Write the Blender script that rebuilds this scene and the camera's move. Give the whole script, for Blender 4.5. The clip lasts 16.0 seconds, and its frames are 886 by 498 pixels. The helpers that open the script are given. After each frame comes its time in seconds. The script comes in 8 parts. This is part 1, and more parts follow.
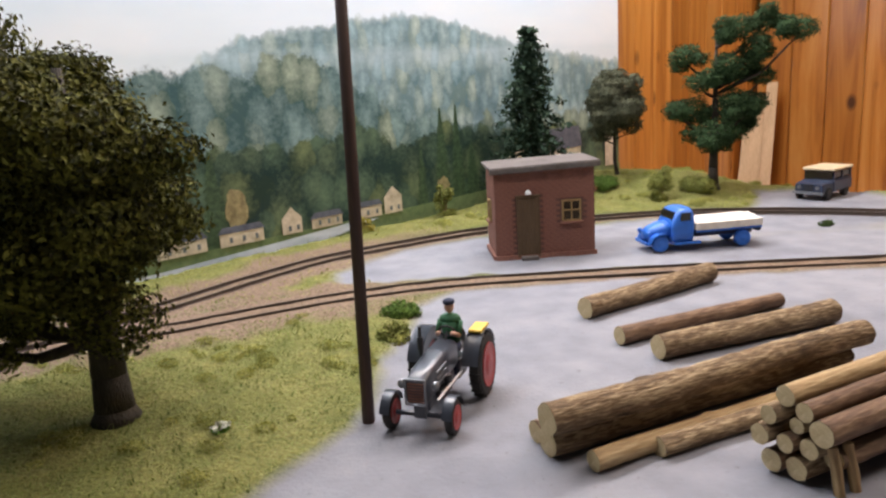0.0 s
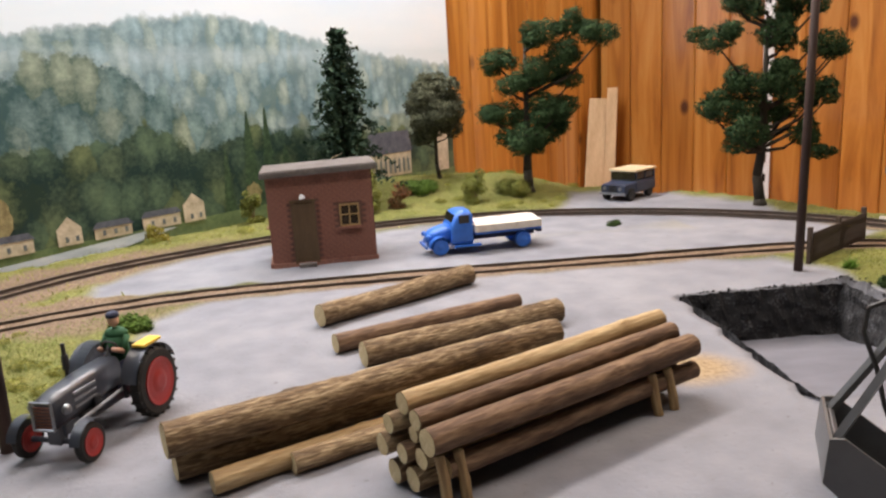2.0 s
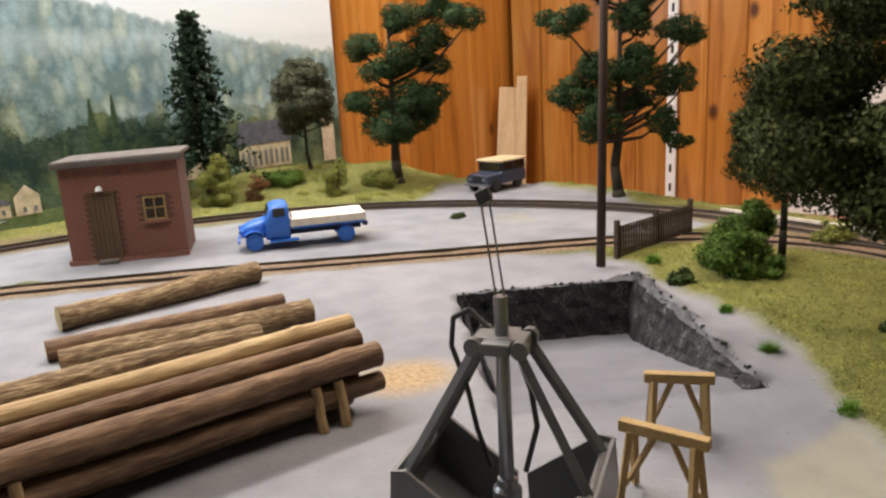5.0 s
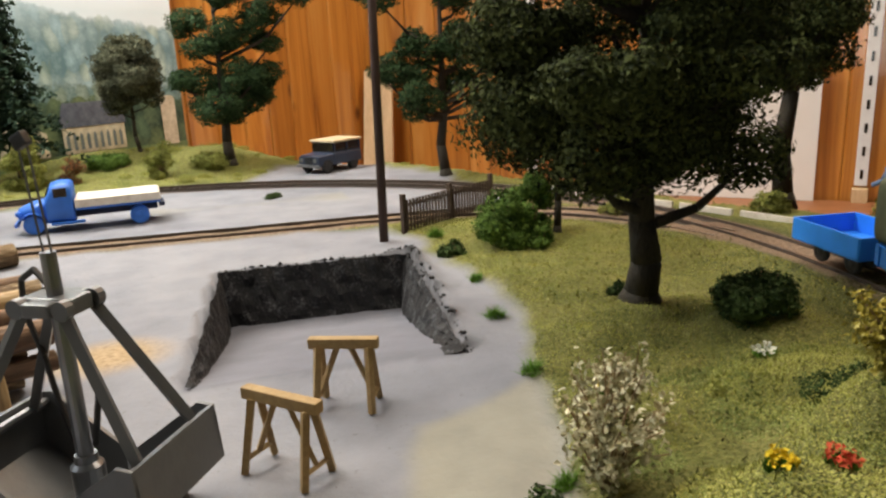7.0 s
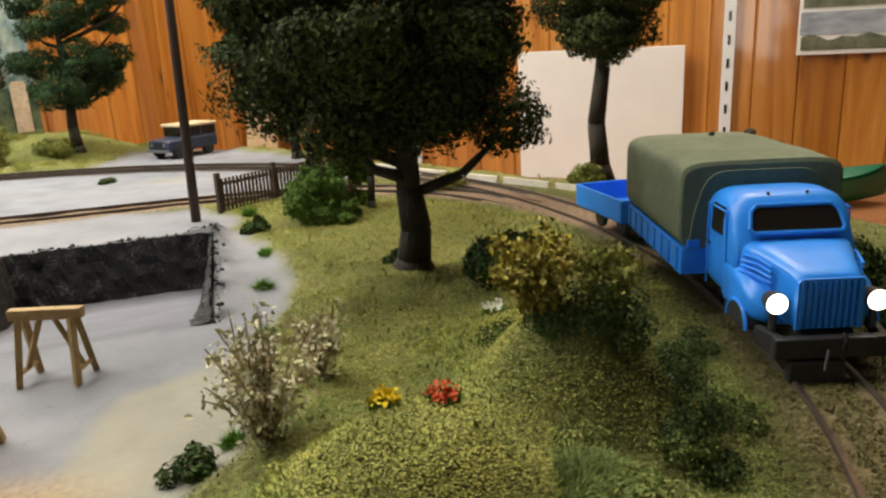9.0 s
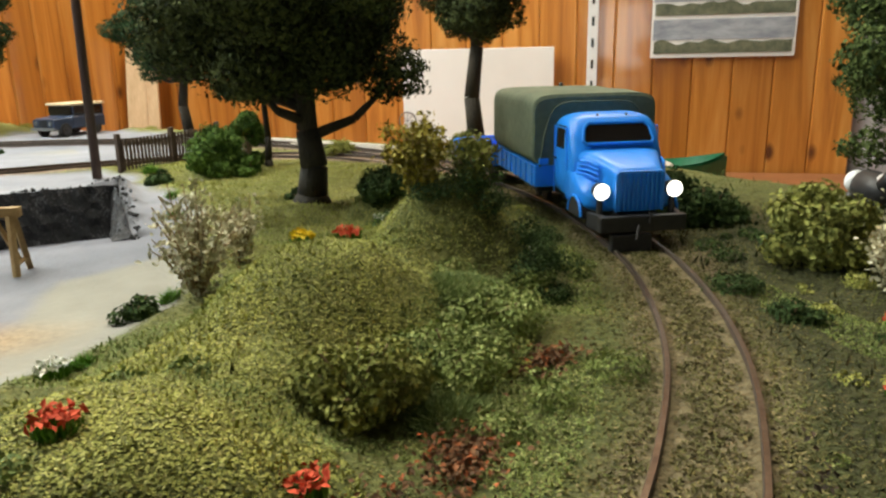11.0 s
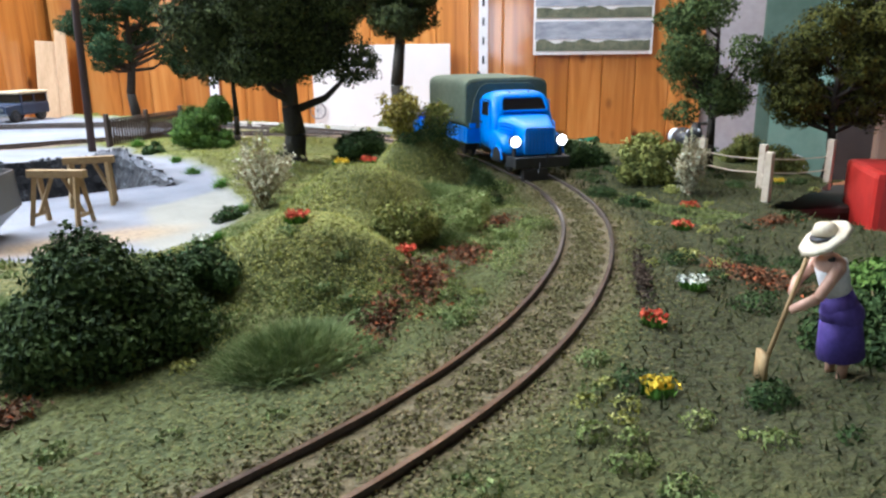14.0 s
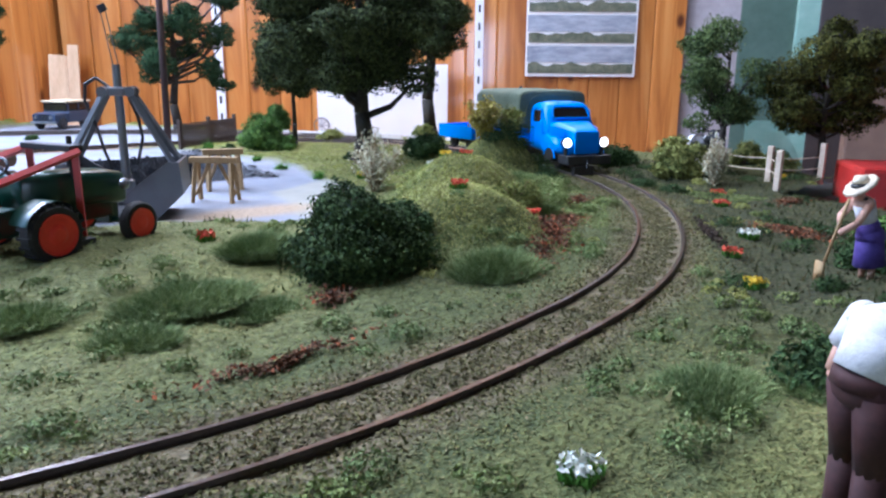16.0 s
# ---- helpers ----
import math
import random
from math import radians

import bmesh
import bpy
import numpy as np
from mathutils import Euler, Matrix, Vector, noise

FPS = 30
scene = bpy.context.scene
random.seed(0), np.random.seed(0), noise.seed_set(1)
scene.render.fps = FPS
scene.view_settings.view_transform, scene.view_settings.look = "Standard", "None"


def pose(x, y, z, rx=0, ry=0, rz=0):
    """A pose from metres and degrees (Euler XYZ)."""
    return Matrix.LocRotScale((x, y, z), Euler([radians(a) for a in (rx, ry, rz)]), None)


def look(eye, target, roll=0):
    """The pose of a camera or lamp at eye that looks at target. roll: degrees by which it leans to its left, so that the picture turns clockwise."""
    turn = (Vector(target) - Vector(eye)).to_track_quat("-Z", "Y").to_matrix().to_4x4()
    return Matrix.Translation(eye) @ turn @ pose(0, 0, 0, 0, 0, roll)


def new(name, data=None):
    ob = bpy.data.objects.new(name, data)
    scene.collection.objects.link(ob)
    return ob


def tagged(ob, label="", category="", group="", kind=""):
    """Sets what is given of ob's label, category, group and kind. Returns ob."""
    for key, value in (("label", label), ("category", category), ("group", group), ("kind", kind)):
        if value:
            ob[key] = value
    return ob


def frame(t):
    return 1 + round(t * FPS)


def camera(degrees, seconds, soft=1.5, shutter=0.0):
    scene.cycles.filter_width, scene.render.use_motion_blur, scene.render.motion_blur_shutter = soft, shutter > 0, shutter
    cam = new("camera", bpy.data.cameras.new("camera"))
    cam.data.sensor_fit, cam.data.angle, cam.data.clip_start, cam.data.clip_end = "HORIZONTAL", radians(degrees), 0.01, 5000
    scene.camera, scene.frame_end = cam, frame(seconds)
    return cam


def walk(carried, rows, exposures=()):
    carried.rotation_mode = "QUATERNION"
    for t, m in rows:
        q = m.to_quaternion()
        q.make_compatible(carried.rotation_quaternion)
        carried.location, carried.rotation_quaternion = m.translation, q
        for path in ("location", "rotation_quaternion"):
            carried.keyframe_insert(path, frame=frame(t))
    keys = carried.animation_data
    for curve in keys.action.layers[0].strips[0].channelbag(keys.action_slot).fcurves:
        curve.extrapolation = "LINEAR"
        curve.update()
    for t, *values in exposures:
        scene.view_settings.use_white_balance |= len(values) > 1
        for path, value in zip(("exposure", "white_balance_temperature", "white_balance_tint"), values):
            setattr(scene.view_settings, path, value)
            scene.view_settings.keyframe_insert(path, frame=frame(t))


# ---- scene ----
cam = camera(62.5, 16.0, 2.4)
PATH = [
    (0, (0.078, 0.041, 0.148), (0.129, 1.989, -0.301), -3.6),
    (0.5, (0.107, 0.041, 0.143), (0.203, 1.987, -0.305), -3.2),
    (1, (0.135, 0.044, 0.142), (0.289, 1.988, -0.305), -3.1),
    (1.5, (0.162, 0.047, 0.138), (0.394, 1.982, -0.311), -3.4),
    (2, (0.186, 0.048, 0.136), (0.479, 1.976, -0.307), -3.4),
    (2.5, (0.21, 0.053, 0.129), (0.534, 1.975, -0.322), -2.7),
    (3, (0.241, 0.063, 0.128), (0.599, 1.982, -0.305), -3.3),
    (3.2, (0.253, 0.065, 0.125), (0.617, 1.981, -0.321), -3.3),
    (5.3, (0.324, 0.057, 0.125), (0.681, 1.967, -0.346), -3.2),
    (5.5, (0.335, 0.057, 0.123), (0.714, 1.964, -0.345), -3.5),
    (6, (0.359, 0.051, 0.117), (0.808, 1.938, -0.371), -3.4),
    (6.5, (0.376, 0.049, 0.113), (0.891, 1.917, -0.381), -3.0),
    (7, (0.393, 0.047, 0.108), (0.972, 1.893, -0.397), -2.7),
    (7.5, (0.411, 0.042, 0.104), (1.042, 1.869, -0.408), -2.8),
    (8, (0.426, 0.036, 0.101), (1.091, 1.849, -0.417), -2.6),
    (8.5, (0.44, 0.03, 0.101), (1.154, 1.824, -0.419), -2.9),
    (9, (0.455, 0.022, 0.095), (1.218, 1.791, -0.44), -2.8),
    (9.5, (0.46, 0.014, 0.086), (1.294, 1.744, -0.474), -2.8),
    (9.7, (0.462, 0.011, 0.083), (1.317, 1.731, -0.473), -2.5),
    (11.8, (0.397, -0.052, 0.07), (1.543, 1.506, -0.442), -0.7),
    (12, (0.392, -0.057, 0.071), (1.557, 1.485, -0.447), -0.6),
    (12.5, (0.376, -0.073, 0.075), (1.572, 1.439, -0.457), -1.0),
    (13, (0.358, -0.086, 0.076), (1.574, 1.411, -0.454), -0.5),
    (13.5, (0.339, -0.1, 0.073), (1.584, 1.372, -0.461), -0.9),
    (14, (0.321, -0.11, 0.072), (1.602, 1.332, -0.457), -0.6),
    (14.5, (0.295, -0.118, 0.071), (1.603, 1.307, -0.438), -0.6),
    (15, (0.268, -0.124, 0.069), (1.605, 1.283, -0.415), -0.3),
    (15.5, (0.248, -0.125, 0.066), (1.603, 1.264, -0.419), -0.1),
    (16, (0.221, -0.124, 0.068), (1.587, 1.257, -0.405), 0.4),
]
walk(cam, [(t, look(eye, target, roll)) for t, eye, target, roll in PATH],
     exposures=[(0.0, -0.95, 6850, 20), (3.0, -0.92, 7300, 18), (9.5, -0.70, 7400, 6), (12.0, -0.32, 6500, 2), (14.0, -0.02, 5500, 10), (16.0, -0.08, 4850, 18)])
# ---------------------------------------------------------------- world and lamps
world = bpy.data.worlds.new("world")
world.use_nodes = True
scene.world = world
world.node_tree.nodes["Background"].inputs[0].default_value = (0.75, 0.85, 1.0, 1)
world.node_tree.nodes["Background"].inputs[1].default_value = 0.004


def area_lamp(name, m, sx, sy, watts, colour):
    d = bpy.data.lights.new(name, "AREA")
    d.shape, d.size, d.size_y, d.energy, d.color = "RECTANGLE", sx, sy, watts, colour
    ob = new(name, d)
    ob.matrix_world = m
    return ob


# a strip lamp along the top of the backdrop, a tube hung over the yard, the window behind the camera, and two added
# unseen fills: one brightens the backdrop, one washes the east wall
area_lamp("strip_lamp", look((0.10, 0.80, 0.70), (0.46, 0.18, 0), -6), 1.0, 0.05, 20.0, (1.0, 0.965, 0.91))
area_lamp("backdrop_fill", look((-0.02, 0.62, 0.62), (-0.16, 0.80, 0.12), 0), 1.3, 0.05, 14.0, (0.79, 0.91, 1.0))
area_lamp("tube_lamp", look((0.38, 0.30, 0.66), (0.44, 0.18, 0), -30), 0.6, 0.05, 5.2, (1.0, 0.955, 0.88))
area_lamp("wall_fill", look((1.14, 0.72, 1.22), (1.36, 1.00, 0.15), -45), 0.9, 0.14, 26.0, (1.0, 0.93, 0.82))
area_lamp("window_light", look((-0.58, -1.15, 0.08), (0.45, 0.15, 0.05)), 0.26, 0.46, 3.0, (0.90, 0.95, 1.0))

# ---------------------------------------------------------------- materials


def mat(name, build=None, rough=0.7, metal=0.0, colour=(0.5, 0.5, 0.5)):
    m = bpy.data.materials.new(name)
    m.use_nodes = True
    b = m.node_tree.nodes["Principled BSDF"]
    b.inputs["Base Color"].default_value = (*colour, 1)
    b.inputs["Roughness"].default_value = rough
    b.inputs["Metallic"].default_value = metal
    if build:
        build(m.node_tree, b)
    return m


def node(nt, kind, **kw):
    n = nt.nodes.new(kind)
    for k, v in kw.items():
        if k in n.inputs:
            n.inputs[k].default_value = v
    return n


def coords(nt, scale=(1, 1, 1), which="Object"):
    tc = nt.nodes.new("ShaderNodeTexCoord")
    mp = nt.nodes.new("ShaderNodeMapping")
    mp.inputs["Scale"].default_value = scale
    nt.links.new(tc.outputs[which], mp.inputs[0])
    return mp.outputs[0]


def noise_fac(nt, vec, scale, detail=4.0, rough=0.55):
    n = node(nt, "ShaderNodeTexNoise", Scale=scale, Detail=detail, Roughness=rough)
    nt.links.new(vec, n.inputs["Vector"])
    return n.outputs["Fac"]


def ramp(nt, fac, stops):
    r = nt.nodes.new("ShaderNodeValToRGB")
    while len(r.color_ramp.elements) < len(stops):
        r.color_ramp.elements.new(0.5)
    for e, (p, c) in zip(r.color_ramp.elements, stops):
        e.position, e.color = p, (*c, 1)
    nt.links.new(fac, r.inputs[0])
    return r.outputs[0]


def mix(nt, fac, a, b, mode="MIX"):
    n = nt.nodes.new("ShaderNodeMix")
    n.data_type, n.blend_type = "RGBA", mode
    for sock, v in ((n.inputs[0], fac), (n.inputs[6], a), (n.inputs[7], b)):
        if hasattr(v, "is_linked"):
            nt.links.new(v, sock)
        else:
            sock.default_value = v if isinstance(v, (int, float)) else (*v, 1)
    return n.outputs[2]


def bump(nt, b, fac, strength, dist):
    n = nt.nodes.new("ShaderNodeBump")
    n.inputs["Strength"].default_value, n.inputs["Distance"].default_value = strength, dist
    nt.links.new(fac, n.inputs["Height"])
    nt.links.new(n.outputs[0], b.inputs["Normal"])


def speckled(name, stops, scale, rough=0.8, metal=0.0, stretch=(1, 1, 1), relief=0.0, fine=6.0, which="Object"):
    """Colour from coarse and fine noise, with relief."""
    def build(nt, b):
        v = coords(nt, stretch, which)
        f1 = noise_fac(nt, v, scale)
        f2 = noise_fac(nt, v, scale * fine, 2.0)
        a = nt.nodes.new("ShaderNodeMath")
        a.operation = "MULTIPLY_ADD"
        nt.links.new(f2, a.inputs[0])
        a.inputs[1].default_value = 0.45
        s = nt.nodes.new("ShaderNodeMath")
        s.operation = "MULTIPLY"
        nt.links.new(f1, s.inputs[0])
        s.inputs[1].default_value = 0.55
        nt.links.new(s.outputs[0], a.inputs[2])
        nt.links.new(ramp(nt, a.outputs[0], stops), b.inputs["Base Color"])
        if relief:
            bump(nt, b, a.outputs[0], 0.7, relief)
    return mat(name, build, rough, metal)


def leafy(name, dark, light, rough=0.85, odd=None):
    """Foliage: each small leaf takes its own shade."""
    def build(nt, b):
        g = nt.nodes.new("ShaderNodeNewGeometry")
        o = nt.nodes.new("ShaderNodeObjectInfo")
        v = coords(nt)
        c = ramp(nt, g.outputs["Random Per Island"], [(0.0, dark), (0.75, light), (1.0, odd or light)])
        patch = ramp(nt, noise_fac(nt, v, 45.0, 2.0), [(0.35, (0.72, 0.75, 0.68)), (0.65, (1.12, 1.1, 1.0))])
        nt.links.new(mix(nt, 1.0, c, patch, "MULTIPLY"), b.inputs["Base Color"])
    m = mat(name, build, rough)
    m.node_tree.nodes["Principled BSDF"].inputs["Specular IOR Level"].default_value = 0.2
    return m


def painted(name, colour, rough=0.35, dirt=0.25):
    def build(nt, b):
        v = coords(nt)
        f = noise_fac(nt, v, 90.0, 5.0)
        d = tuple(c * (1 - dirt) for c in colour)
        nt.links.new(ramp(nt, f, [(0.3, d), (0.6, colour)]), b.inputs["Base Color"])
        bump(nt, b, noise_fac(nt, v, 500.0, 2.0), 0.15, 0.0004)
    return mat(name, build, rough)


def pine_board(name, stops, gloss=0.32):
    """Varnished pine with upright grain, knots and a shade of its own for each board."""
    def build(nt, b):
        v = coords(nt, (26, 26, 1.6))
        info = nt.nodes.new("ShaderNodeObjectInfo")
        shift = nt.nodes.new("ShaderNodeVectorMath")
        shift.operation = "ADD"
        sc = nt.nodes.new("ShaderNodeMath")
        sc.operation = "MULTIPLY"
        sc.inputs[1].default_value = 37.0
        nt.links.new(info.outputs["Random"], sc.inputs[0])
        nt.links.new(v, shift.inputs[0])
        nt.links.new(sc.outputs[0], shift.inputs[1])
        n = node(nt, "ShaderNodeTexNoise", Scale=1.4, Detail=6.0, Roughness=0.6, Distortion=1.2)
        nt.links.new(shift.outputs[0], n.inputs["Vector"])
        base = ramp(nt, n.outputs["Fac"], stops)
        kv = coords(nt, (17, 17, 10))
        ks = nt.nodes.new("ShaderNodeVectorMath")
        ks.operation = "ADD"
        nt.links.new(kv, ks.inputs[0])
        nt.links.new(sc.outputs[0], ks.inputs[1])
        vo = node(nt, "ShaderNodeTexVoronoi", Scale=1.0)
        nt.links.new(ks.outputs[0], vo.inputs["Vector"])
        knot = ramp(nt, vo.outputs["Distance"], [(0.07, (1, 1, 1)), (0.17, (0, 0, 0))])
        c = mix(nt, knot, base, (0.10, 0.028, 0.008))
        tone = ramp(nt, info.outputs["Random"], [(0.0, (0.72, 0.68, 0.62)), (1.0, (1.1, 1.1, 1.1))])
        nt.links.new(mix(nt, 1.0, c, tone, "MULTIPLY"), b.inputs["Base Color"])
        bump(nt, b, n.outputs["Fac"], 0.12, 0.0008)
        b.inputs["Coat Weight"].default_value = 1.0
        b.inputs["Coat Roughness"].default_value = 0.09
    return mat(name, build, gloss)


M = {}
M["pine"] = pine_board("varnished_pine", [(0.25, (0.26, 0.075, 0.012)), (0.5, (0.56, 0.225, 0.042)), (0.75, (0.72, 0.36, 0.10))])
M["raw_wood"] = speckled("raw_softwood", [(0.3, (0.50, 0.33, 0.18)), (0.7, (0.74, 0.55, 0.34))], 30, 0.7, stretch=(4, 4, 0.5))
M["bench"] = speckled("bench_wood", [(0.3, (0.20, 0.07, 0.03)), (0.7, (0.36, 0.15, 0.06))], 12, 0.5, stretch=(1, 5, 5))
M["plaster"] = speckled("dull_plaster", [(0.3, (0.13, 0.115, 0.10)), (0.7, (0.17, 0.155, 0.14))], 6, 0.9)
M["floor"] = speckled("floor_boards", [(0.3, (0.16, 0.12, 0.09)), (0.7, (0.24, 0.18, 0.13))], 8, 0.6)
M["rail_side"] = speckled("rusty_rail", [(0.3, (0.036, 0.026, 0.021)), (0.7, (0.090, 0.066, 0.050))], 200, 0.65, 0.15)
M["rail_top"] = speckled("worn_rail_head", [(0.3, (0.080, 0.066, 0.055)), (0.7, (0.17, 0.145, 0.122))], 120, 0.28, 0.8)
M["bark"] = speckled("bark", [(0.3, (0.012, 0.010, 0.007)), (0.7, (0.055, 0.044, 0.030))], 180, 0.9, stretch=(1, 1, 0.3), relief=0.002)
M["twig"] = speckled("dry_twig", [(0.3, (0.16, 0.10, 0.05)), (0.7, (0.36, 0.26, 0.15))], 200, 0.9)
M["oak_leaf"] = leafy("oak_foliage", (0.009, 0.016, 0.005), (0.074, 0.092, 0.030))
M["fresh_leaf"] = leafy("light_tree_foliage", (0.026, 0.048, 0.015), (0.125, 0.170, 0.056))
M["olive_leaf"] = leafy("olive_foliage", (0.008, 0.010, 0.002), (0.110, 0.112, 0.020))
M["pine_leaf"] = leafy("pine_foliage", (0.009, 0.028, 0.011), (0.052, 0.098, 0.042))
M["spruce_leaf"] = leafy("spruce_foliage", (0.010, 0.028, 0.018), (0.042, 0.075, 0.050))
M["grey_leaf"] = leafy("grey_foliage", (0.038, 0.044, 0.030), (0.13, 0.135, 0.090))
M["bush_leaf"] = leafy("bush_foliage", (0.036, 0.082, 0.016), (0.14, 0.235, 0.050))
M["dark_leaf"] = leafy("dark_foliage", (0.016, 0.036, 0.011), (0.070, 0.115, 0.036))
M["mid_leaf"] = leafy("fresh_bush_foliage", (0.010, 0.025, 0.006), (0.070, 0.108, 0.029))
M["yellow_leaf"] = leafy("autumn_foliage", (0.12, 0.10, 0.015), (0.40, 0.33, 0.06), odd=(0.62, 0.54, 0.24))
M["white_leaf"] = leafy("pale_blossom", (0.33, 0.29, 0.18), (0.68, 0.64, 0.50))
M["brown_leaf"] = leafy("russet_foliage", (0.075, 0.045, 0.028), (0.21, 0.105, 0.055), odd=(0.42, 0.11, 0.04))
M["heath_leaf"] = leafy("mossy_foliage", (0.095, 0.110, 0.028), (0.30, 0.31, 0.090))
M["grass"] = leafy("grass_fibre", (0.20, 0.215, 0.050), (0.37, 0.38, 0.105), odd=(0.44, 0.40, 0.17))
M["flock"] = leafy("moss_flock", (0.220, 0.235, 0.060), (0.400, 0.410, 0.120), odd=(0.48, 0.46, 0.19))
M["flock_green"] = leafy("green_moss_flock", (0.125, 0.165, 0.050), (0.250, 0.305, 0.100), odd=(0.36, 0.38, 0.17))
M["dark_grass"] = leafy("dark_grass_fibre", (0.060, 0.070, 0.022), (0.150, 0.160, 0.050), odd=(0.20, 0.17, 0.08))
# scrub colour, lowered further to carry the dim light outside the bend
M["dim_scrub"] = leafy("dim_scrub_fibre", (0.026, 0.034, 0.011), (0.070, 0.080, 0.028), odd=(0.11, 0.08, 0.04))
M["tuft"] = leafy("bright_tuft", (0.05, 0.13, 0.015), (0.16, 0.33, 0.05))
M["red_flower"] = leafy("red_petal", (0.42, 0.040, 0.018), (0.72, 0.13, 0.07))
M["yellow_flower"] = leafy("yellow_petal", (0.65, 0.42, 0.02), (0.85, 0.65, 0.06))
M["white_flower"] = leafy("white_petal", (0.62, 0.62, 0.58), (0.85, 0.85, 0.82))
M["brick_red"] = speckled("painted_brick", [(0.3, (0.17, 0.068, 0.050)), (0.7, (0.32, 0.145, 0.105))], 90, 0.85, relief=0.0006)
M["mortar"] = speckled("mortar", [(0.3, (0.11, 0.055, 0.045)), (0.7, (0.17, 0.095, 0.08))], 120, 0.95)
M["roof_felt"] = speckled("roof_felt", [(0.3, (0.07, 0.06, 0.055)), (0.7, (0.15, 0.13, 0.12))], 60, 0.9)
M["door_wood"] = speckled("brown_door", [(0.3, (0.075, 0.045, 0.022)), (0.7, (0.13, 0.08, 0.04))], 60, 0.7, stretch=(4, 4, 0.5))
M["dark_pane"] = mat("dark_glass", None, 0.12, 0.0, (0.015, 0.012, 0.010))
M["blue"] = painted("bright_blue_plastic", (0.012, 0.26, 0.92), 0.36, 0.12)
M["blue2"] = painted("mid_blue_plastic", (0.022, 0.155, 0.60), 0.4, 0.2)
M["canvas"] = speckled("green_canvas", [(0.3, (0.095, 0.125, 0.085)), (0.7, (0.165, 0.20, 0.135))], 60, 0.85, relief=0.0006)
M["black"] = speckled("black_plastic", [(0.3, (0.012, 0.012, 0.014)), (0.7, (0.03, 0.03, 0.032))], 80, 0.5)
M["tyre"] = speckled("tyre_rubber", [(0.3, (0.010, 0.010, 0.010)), (0.7, (0.03, 0.028, 0.026))], 120, 0.8)
M["red_rim"] = painted("red_rim", (0.78, 0.040, 0.015), 0.4)
M["dark_red_rim"] = painted("dark_red_rim", (0.36, 0.022, 0.016), 0.4)
M["grey_paint"] = painted("slate_grey_paint", (0.050, 0.058, 0.075), 0.28)
M["green_paint"] = painted("dark_green_paint", (0.008, 0.045, 0.028), 0.3)
M["red_paint"] = painted("red_paint", (0.50, 0.030, 0.022), 0.4)
M["silver"] = painted("grey_metal", (0.26, 0.27, 0.29), 0.32)
M["silver"].node_tree.nodes["Principled BSDF"].inputs["Metallic"].default_value = 0.75
M["grab_grey"] = painted("grab_grey", (0.115, 0.12, 0.125), 0.36, 0.2)
M["yellow"] = painted("yellow_paint", (0.72, 0.47, 0.04), 0.5)
M["trestle"] = speckled("stained_trestle", [(0.3, (0.22, 0.135, 0.05)), (0.7, (0.40, 0.27, 0.12))], 90, 0.7, stretch=(1, 1, 1))
M["pole"] = speckled("creosoted_pole", [(0.3, (0.030, 0.015, 0.011)), (0.7, (0.075, 0.040, 0.030))], 90, 0.75, stretch=(1, 1, 0.1))
M["bark_log"] = speckled("log_bark", [(0.30, (0.030, 0.017, 0.009)), (0.5, (0.170, 0.108, 0.055)), (0.66, (0.48, 0.36, 0.21))], 170, 0.9, stretch=(0.16, 1, 1), relief=0.0035)
M["bark_red"] = speckled("log_reddish_bark", [(0.28, (0.030, 0.017, 0.010)), (0.5, (0.125, 0.070, 0.040)), (0.70, (0.30, 0.19, 0.11))], 110, 0.85, stretch=(0.16, 1, 1), relief=0.0022)
M["peeled"] = speckled("peeled_wood", [(0.32, (0.16, 0.095, 0.040)), (0.5, (0.34, 0.225, 0.105)), (0.70, (0.55, 0.41, 0.22))], 120, 0.75, stretch=(0.14, 1, 1), relief=0.0016)
M["cut_wood"] = speckled("cut_wood_end", [(0.3, (0.40, 0.30, 0.15)), (0.7, (0.60, 0.48, 0.28))], 160, 0.8)
M["white_load"] = speckled("pale_load", [(0.3, (0.55, 0.48, 0.40)), (0.7, (0.78, 0.74, 0.68))], 150, 0.8, relief=0.001)
M["white_gloss"] = speckled("white_gloss_board", [(0.3, (0.80, 0.80, 0.78)), (0.7, (0.88, 0.88, 0.86))], 4, 0.22)
M["white_metal"] = painted("white_enamel", (0.78, 0.80, 0.82), 0.3, 0.08)
M["grey_cloth"] = speckled("grey_cloth", [(0.3, (0.26, 0.27, 0.28)), (0.7, (0.40, 0.41, 0.42))], 250, 0.85)
M["skin"] = speckled("figure_skin", [(0.3, (0.50, 0.28, 0.19)), (0.7, (0.60, 0.36, 0.26))], 200, 0.6)
M["shirt"] = speckled("figure_white_shirt", [(0.35, (0.52, 0.51, 0.50)), (0.65, (0.68, 0.67, 0.66))], 220, 0.85, relief=0.0006)
M["straw"] = speckled("straw_hat", [(0.3, (0.55, 0.45, 0.30)), (0.7, (0.76, 0.68, 0.52))], 300, 0.8)
M["purple"] = speckled("purple_cloth", [(0.3, (0.045, 0.025, 0.16)), (0.7, (0.10, 0.06, 0.28))], 150, 0.8)
M["maroon"] = speckled("maroon_cloth", [(0.3, (0.026, 0.007, 0.006)), (0.7, (0.060, 0.017, 0.014))], 150, 0.8)
M["green_cloth"] = speckled("green_cloth", [(0.3, (0.012, 0.075, 0.03)), (0.7, (0.03, 0.14, 0.06))], 150, 0.8)
M["blue_cloth"] = speckled("blue_cloth", [(0.3, (0.07, 0.13, 0.24)), (0.7, (0.13, 0.21, 0.36))], 150, 0.8)
